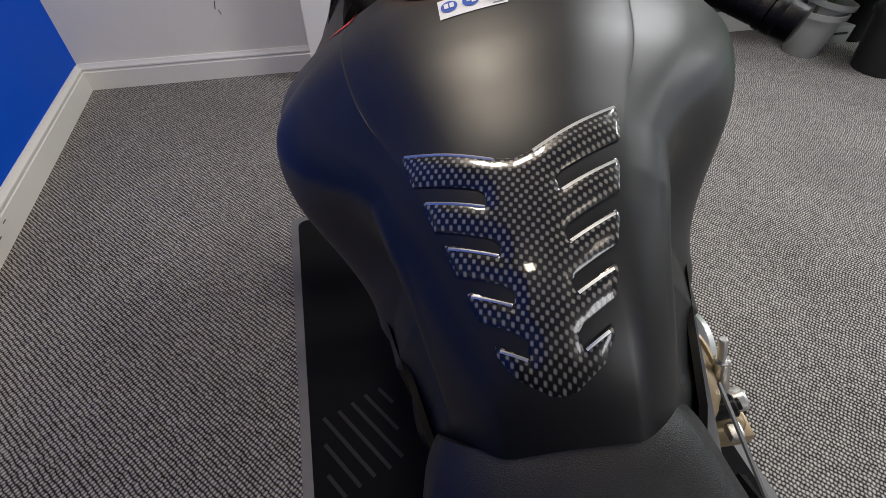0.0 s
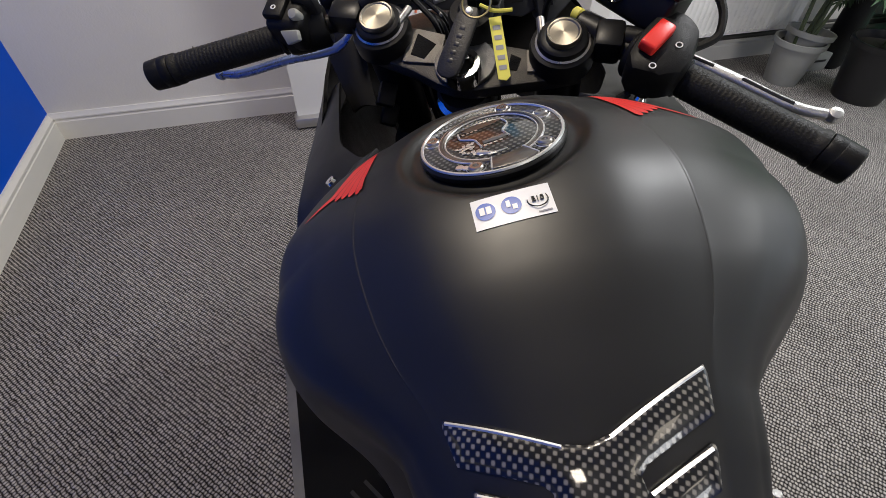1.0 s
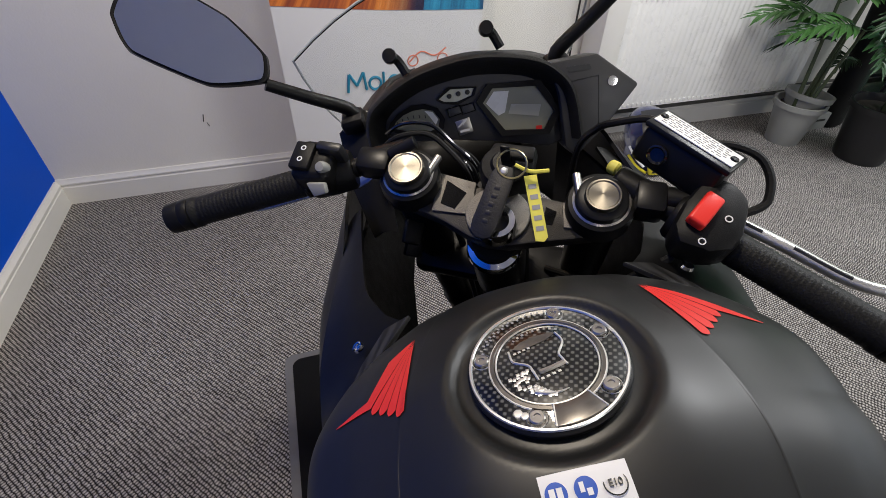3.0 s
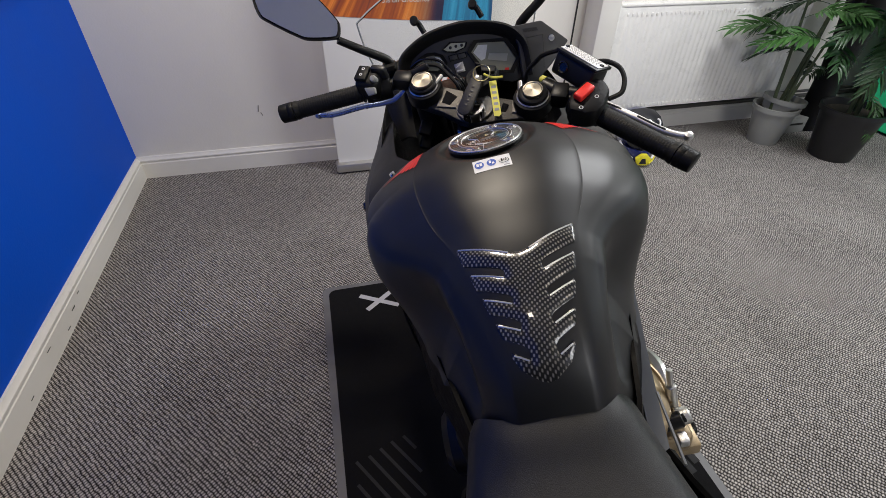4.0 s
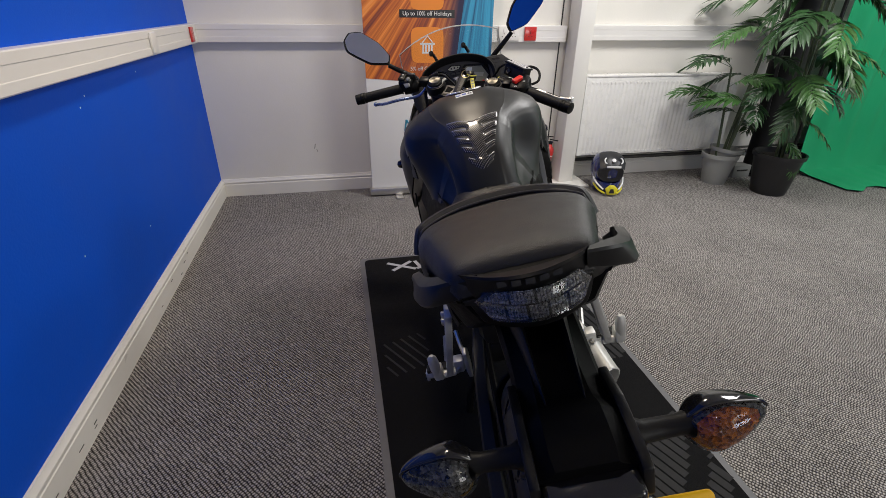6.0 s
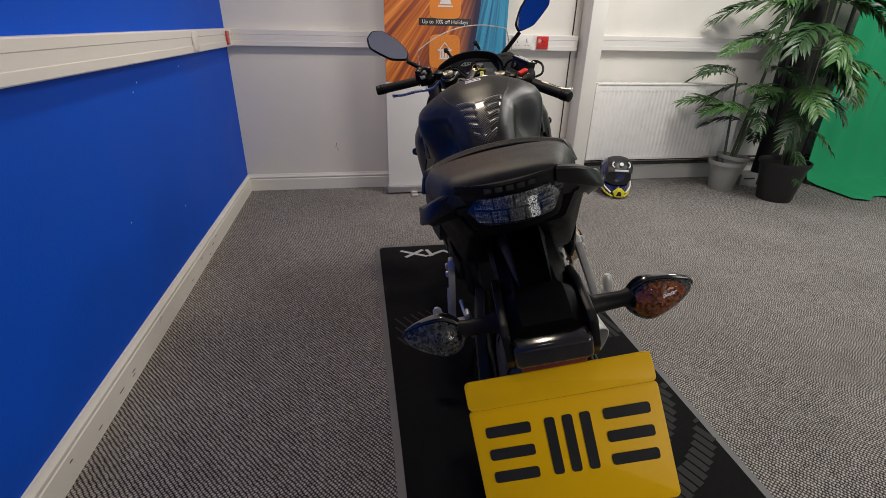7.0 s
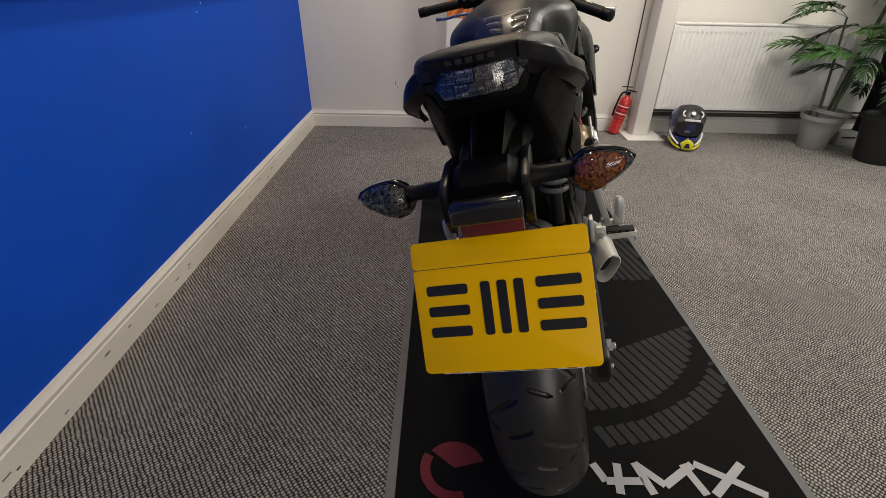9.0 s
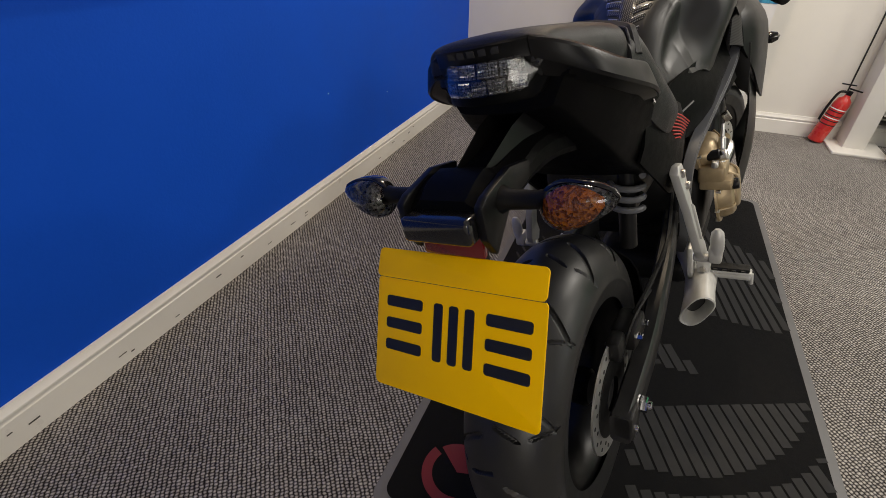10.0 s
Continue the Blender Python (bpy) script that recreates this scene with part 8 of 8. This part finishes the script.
    for x, y, z in ((-0.045, -0.03, -0.13), (-0.03, -0.045, -0.17), (-0.02, -0.01, -0.20), (0.09, 0.0, -0.12)):
        part("loom_connector", box(bmesh.new(), (x, y, z), (0.022, 0.03, 0.016), 0.003, STEER @ pose(0, 0, 0, 20, 30, 10)), PLASTIC, bike)


clamp_and_forks()


def bars():
    for s in (-1, 1):
        a, b = Vector((s * 0.120, 0.066, -0.024)), Vector((s * 0.365, -0.062, -0.016))

        def on(t):
            return STEER @ a.lerp(b, t)
        bar = part("handlebar", cyl(bmesh.new(), on(0.0), on(0.98), 0.011, bev=0.002), METALBLK, bike, "black clip-on handlebar")
        part("bar_clamp", cyl(bmesh.new(), on(-0.02), on(0.14), 0.0175, bev=0.003), METALBLK, bar, "black clip-on clamp")
        # grip with fine ribs
        m, L = frame_to(on(0.42), on(0.93))
        prof = [(0.0112, 0.0), (0.0195, 0.001), (0.0195, 0.004), (0.0165, 0.006)]
        n = 26
        for k in range(n):
            z = 0.008 + (L - 0.018) * k / n
            prof += [(0.0168, z), (0.0172, z + 0.0012), (0.0168, z + 0.0026)]
        prof += [(0.0168, L - 0.008), (0.0182, L - 0.006), (0.0182, L), (0.0112, L)]
        part("grip", lathe(bmesh.new(), prof, m, 22), RUBBER, bar, "ribbed black rubber grip")
        m, L = frame_to(on(0.935), on(1.04))
        part("bar_end", lathe(bmesh.new(), [(0, 0), (0.0175, 0), (0.0185, 0.002), (0.0185, L * 0.35), (0.0178, L * 0.4), (0.0182, L * 0.44), (0.0175, L * 0.95), (0.0155, L), (0, L)], m, 26), PLASTIC, bar, "black bar-end weight")
        # switch housing
        m, L = frame_to(on(0.22), on(0.41))
        hb = bmesh.new()
        lathe(hb, [(0.0, 0.0), (0.021, 0.0), (0.024, 0.004), (0.0245, L * 0.5), (0.0235, L * 0.9), (0.0215, L), (0, L)], m, 26)
        if s > 0:
            prism(hb, [(0.177, 0.038), (0.190, 0.060), (0.207, 0.068), (0.222, 0.060), (0.233, 0.044), (0.228, 0.010), (0.220, -0.008), (0.200, -0.013), (0.172, -0.008), (0.168, 0.012)], 0.044, STEER @ Matrix.Translation((0, 0, -0.032)), 0.009)
        else:
            box(hb, (-0.206, 0.022, -0.006), (0.046, 0.050, 0.046), 0.010, STEER, 3)
        part("switch_housing", hb, PLASTIC, bar, "black handlebar switch housing")
        if s > 0:
            k = part("kill_switch", box(bmesh.new(), (0, 0, 0), (0.017, 0.037, 0.012), 0.003, STEER @ Matrix.Translation((0.1915, 0.0245, 0.017)) @ pose(0, 0, 0, -6, 4, -29), 3), REDSW, bar, "bright red engine stop switch")
            part("switch_symbol", lathe(bmesh.new(), [(0.0024, 0), (0.0030, 0.0004), (0.0036, 0)], STEER @ pose(0.192, -0.004, 0.0125, 0, 0, 0), 12), LABEL, bar)
            part("switch_symbol", lathe(bmesh.new(), [(0.0024, 0), (0.0030, 0.0004), (0.0036, 0)], STEER @ pose(0.213, 0.022, 0.0125, 0, 0, 0), 12), LABEL, bar)
            # master cylinder and its labelled lid
            mm = STEER @ Matrix.Translation((0.176, 0.092, 0.006)) @ pose(0, 0, 0, -29, -2, -34)
            part("brake_reservoir", box(bmesh.new(), (0, 0, -0.008), (0.086, 0.042, 0.040), 0.006, mm, 3), METALBLK, bar, "black brake fluid reservoir with white label")
            part("reservoir_lid", box(bmesh.new(), (0, 0, 0.013), (0.090, 0.046, 0.006), 0.002, mm), METALBLK, bar)
            part("warning_label", box(bmesh.new(), (0, 0.0, 0.0168), (0.084, 0.030, 0.0014), 0.0006, mm), LABEL, bar, "white label with small dark print lines")
            for x in (-0.038, 0.038):
                part("lid_screw", lathe(bmesh.new(), [(0, 0.0006), (0.0022, 0.0008), (0.0036, 0.0016), (0.0042, 0)], mm @ Matrix.Translation((x, 0.0, 0.0175)), 12), METALBLK, bar)
            for r in range(6):
                bmr = bmesh.new()
                rnd = random.Random(r)
                x = -0.036
                while x < 0.030:
                    w = rnd.uniform(0.003, 0.008)
                    box(bmr, (x + w / 2, 0.0105 - 0.0042 * r, 0.0177), (w, 0.0009, 0.0004), 0, mm)
                    x += w + 0.002
                part("print_line", bmr, GREYINK, bar)
            part("sight_glass", lathe(bmesh.new(), [(0, 0.002), (0.007, 0.002), (0.009, 0.004), (0.0105, 0.003), (0.0105, -0.004)], mm @ pose(-0.018, -0.0215, -0.008, 90, 0, 0), 20), GLOSS, bar)
            cylm = bmesh.new()
            cyl(cylm, at(0.135, 0.055, -0.02), at(0.215, 0.045, -0.016), 0.013, bev=0.003)
            box(cylm, (0.150, 0.045, -0.018), (0.03, 0.035, 0.032), 0.006, STEER)
            part("master_cylinder", cylm, METALBLK, bar)
            part("brake_hose", tube(bmesh.new(), [at(0.200, 0.106, 0.004), at(0.219, 0.102, 0.010), at(0.240, 0.095, 0.006), at(0.251, 0.079, 0.0), at(0.253, 0.062, -0.006), at(0.249, 0.052, -0.01), at(0.232, 0.042, -0.014)], 0.0042, 8, 6), RUBBER, bar, "black brake hose loop")
            part("banjo_bolt", cyl(bmesh.new(), at(0.205, 0.085, -0.004), at(0.205, 0.094, 0.004), 0.007, n=6, bev=0.001), CHROME, bar)
            part("throttle_cable", tube(bmesh.new(), [at(0.18, -0.005, -0.03), at(0.155, -0.02, -0.05), at(0.13, -0.03, -0.09), at(0.12, -0.01, -0.14), at(0.06, 0.02, -0.2)], 0.0045, 8, 6), RUBBER, bar)
            part("hose_to_wheel", tube(bmesh.new(), [at(0.155, 0.112, 0.006), at(0.138, 0.128, 0.004), at(0.107, 0.130, -0.010), at(0.090, 0.138, -0.035), at(0.073, 0.126, -0.06), at(0.072, 0.10, -0.13)], 0.0042, 8, 6), RUBBER, bar, "black brake hose loop")
            part("yellow_clip", cyl(bmesh.new(), at(0.108, 0.088, -0.028), at(0.118, 0.082, -0.026), 0.0075, bev=0.002), YTAG, bar)
        else:
            part("dip_switch", box(bmesh.new(), (-0.216, 0.022, 0.018), (0.024, 0.034, 0.010), 0.003, STEER @ pose(0, 0, 0), 2), PLASTIC, bar, "black dip and hazard switch")
            for dy in (-0.006, 0.008):
                part("switch_symbol", lathe(bmesh.new(), [(0.0018, 0), (0.0026, 0.0004), (0.0032, 0)], STEER @ pose(-0.216, 0.022 + dy, 0.0232), 12), LABEL, bar)
            part("indicator_button", lathe(bmesh.new(), [(0, 0.009), (0.005, 0.008), (0.0065, 0.004), (0.0065, -0.006)], STEER @ pose(-0.190, 0.013, 0.016, 25, 0, 0), 16), POTGREY, bar, "grey indicator button")
            part("horn_button", prism(bmesh.new(), [(-0.012, 0.004), (0.010, 0.007), (0.013, -0.004), (-0.002, -0.010)], 0.008, STEER @ pose(-0.192, -0.006, 0.006, 40, 0, 0), 0.002), POTGREY, bar, "grey horn button")
            part("pass_switch", box(bmesh.new(), (-0.188, 0.036, 0.01), (0.03, 0.012, 0.03), 0.004, STEER, 2), POTBLACK, bar)
            part("lever_bracket", box(bmesh.new(), (-0.145, 0.042, -0.012), (0.04, 0.03, 0.03), 0.007, STEER, 2), METALBLK, bar)
            part("cable_adjuster", cyl(bmesh.new(), at(-0.128, 0.05, -0.002), at(-0.1, 0.066, 0.006), 0.007, bev=0.001), METALBLK, bar)
        # lever
        col = ALU if s > 0 else LEVERBLUE
        low = 0.03 if s < 0 else -0.014
        pts = [(s * 0.155, 0.060, -0.030), (s * 0.20, 0.048, -0.045 - low), (s * 0.27, 0.020, -0.045 - low), (s * 0.33, -0.008, -0.045 - low), (s * 0.365, -0.014, -0.044 - low)]
        pts = [(x, y + (0.008 if s > 0 else 0.0), z) for x, y, z in pts] if s > 0 else [(x * 0.93, y, z) for x, y, z in pts]
        cr = crom(pts, 5)
        rings = []
        for i, p in enumerate(cr):
            dd = (cr[min(i + 1, len(cr) - 1)] - cr[max(i - 1, 0)]).normalized()
            n = dd.cross(Vector((0, 0, 1))).normalized()
            w, h = 0.0075 - 0.002 * i / len(cr), 0.0055
            rings.append([STEER @ (p + n * w * math.cos(2 * math.pi * j / 10) + Vector((0, 0, h * math.sin(2 * math.pi * j / 10)))) for j in range(10)])
        lv = loft(bmesh.new(), rings)
        lathe(lv, [(0, -0.008), (0.006, -0.006), (0.0085, 0), (0.006, 0.006), (0, 0.008)], STEER @ Matrix.Translation(pts[-1]), 14)
        part("brake_lever" if s > 0 else "clutch_lever", lv, col, bar, "silver slotted brake lever" if s > 0 else "blue anodised clutch lever")
        if s > 0:
            for t0, t1 in ((0.2, 0.48), (0.55, 0.8)):
                i0, i1 = int(t0 * len(cr)), int(t1 * len(cr))
                part("lever_slot", tube(bmesh.new(), [STEER @ (cr[i] + Vector((0, 0, 0.0046))) for i in range(i0, i1)], 0.0022, 6, 0), INK, bar)


bars()


# ---- keys hanging in the lock
def keys():
    k = thing("key_ring", "leather key fob and yellow tag on a ring", "keys", BIKE)
    ring_c = Vector((0.011, 0.045, 0.020))
    part("key", box(bmesh.new(), (0.002, 0.058, 0.016), (0.010, 0.003, 0.028), 0.001, STEER), METALBLK, k)
    part("ring", tube(bmesh.new(), [at(ring_c.x + 0.015 * math.cos(a), ring_c.y + 0.013 * math.sin(a), ring_c.z + 0.006 * math.sin(a)) for a in [2 * math.pi * j / 20 for j in range(20)]], 0.0011, 6, 0, True), BRASS, k, "brass coloured split ring")
    part("second_fob", box(bmesh.new(), (0.016, 0.066, 0.008), (0.030, 0.016, 0.009), 0.003, STEER @ pose(0, 0, 0, 0, 0, 0)), PLASTIC, k)
    fob = [(-0.008, 0.042), (0.008, 0.042), (0.0122, 0.030), (0.0135, -0.02), (0.0115, -0.032), (0.005, -0.036), (-0.005, -0.036), (-0.0115, -0.032), (-0.0135, -0.02), (-0.0122, 0.030)]
    fm = STEER @ Matrix.Translation((-0.002, 0.006, 0.0)) @ pose(0, 0, 0, 16, 0, -11)
    f = part("leather_fob", prism(bmesh.new(), fob, 0.006, fm, 0.0018), LEATHER, k, "black stitched leather fob")
    part("rivet", lathe(bmesh.new(), [(0, 0.003), (0.003, 0.0025), (0.0042, 0)], fm @ Matrix.Translation((0, 0.036, 0.006)), 14), FOIL, f)
    bm = bmesh.new()
    for y in (0.018, 0.009, 0.0, -0.009, -0.018):
        box(bm, (0, y, 0.0061), (0.006, 0.0045, 0.0004), 0.0001, fm)
    part("embossing", bm, HBLACK, f)
    tag = [(-0.0065, 0.03), (0.0065, 0.03), (0.0065, -0.036), (0.002, -0.04), (-0.0065, -0.038)]
    tm = STEER @ Matrix.Translation((0.040, 0.017, -0.004)) @ pose(0, 0, 0, 14, 6, 22)
    t = part("yellow_tag", prism(bmesh.new(), tag, 0.0012, tm), YTAG, k, "yellow paper stock tag with dark print")
    bm = bmesh.new()
    for r in range(5):
        box(bm, (0, 0.018 - 0.011 * r, 0.0014), (0.008, 0.005, 0.0003), 0, tm)
    part("tag_print", bm, GREYINK, t)
    part("tag_tie", tube(bmesh.new(), [at(0.014, 0.047, 0.016), at(0.03, 0.043, 0.014), at(0.048, 0.048, 0.012)], 0.002, 6, 4), YTAG, k)


keys()
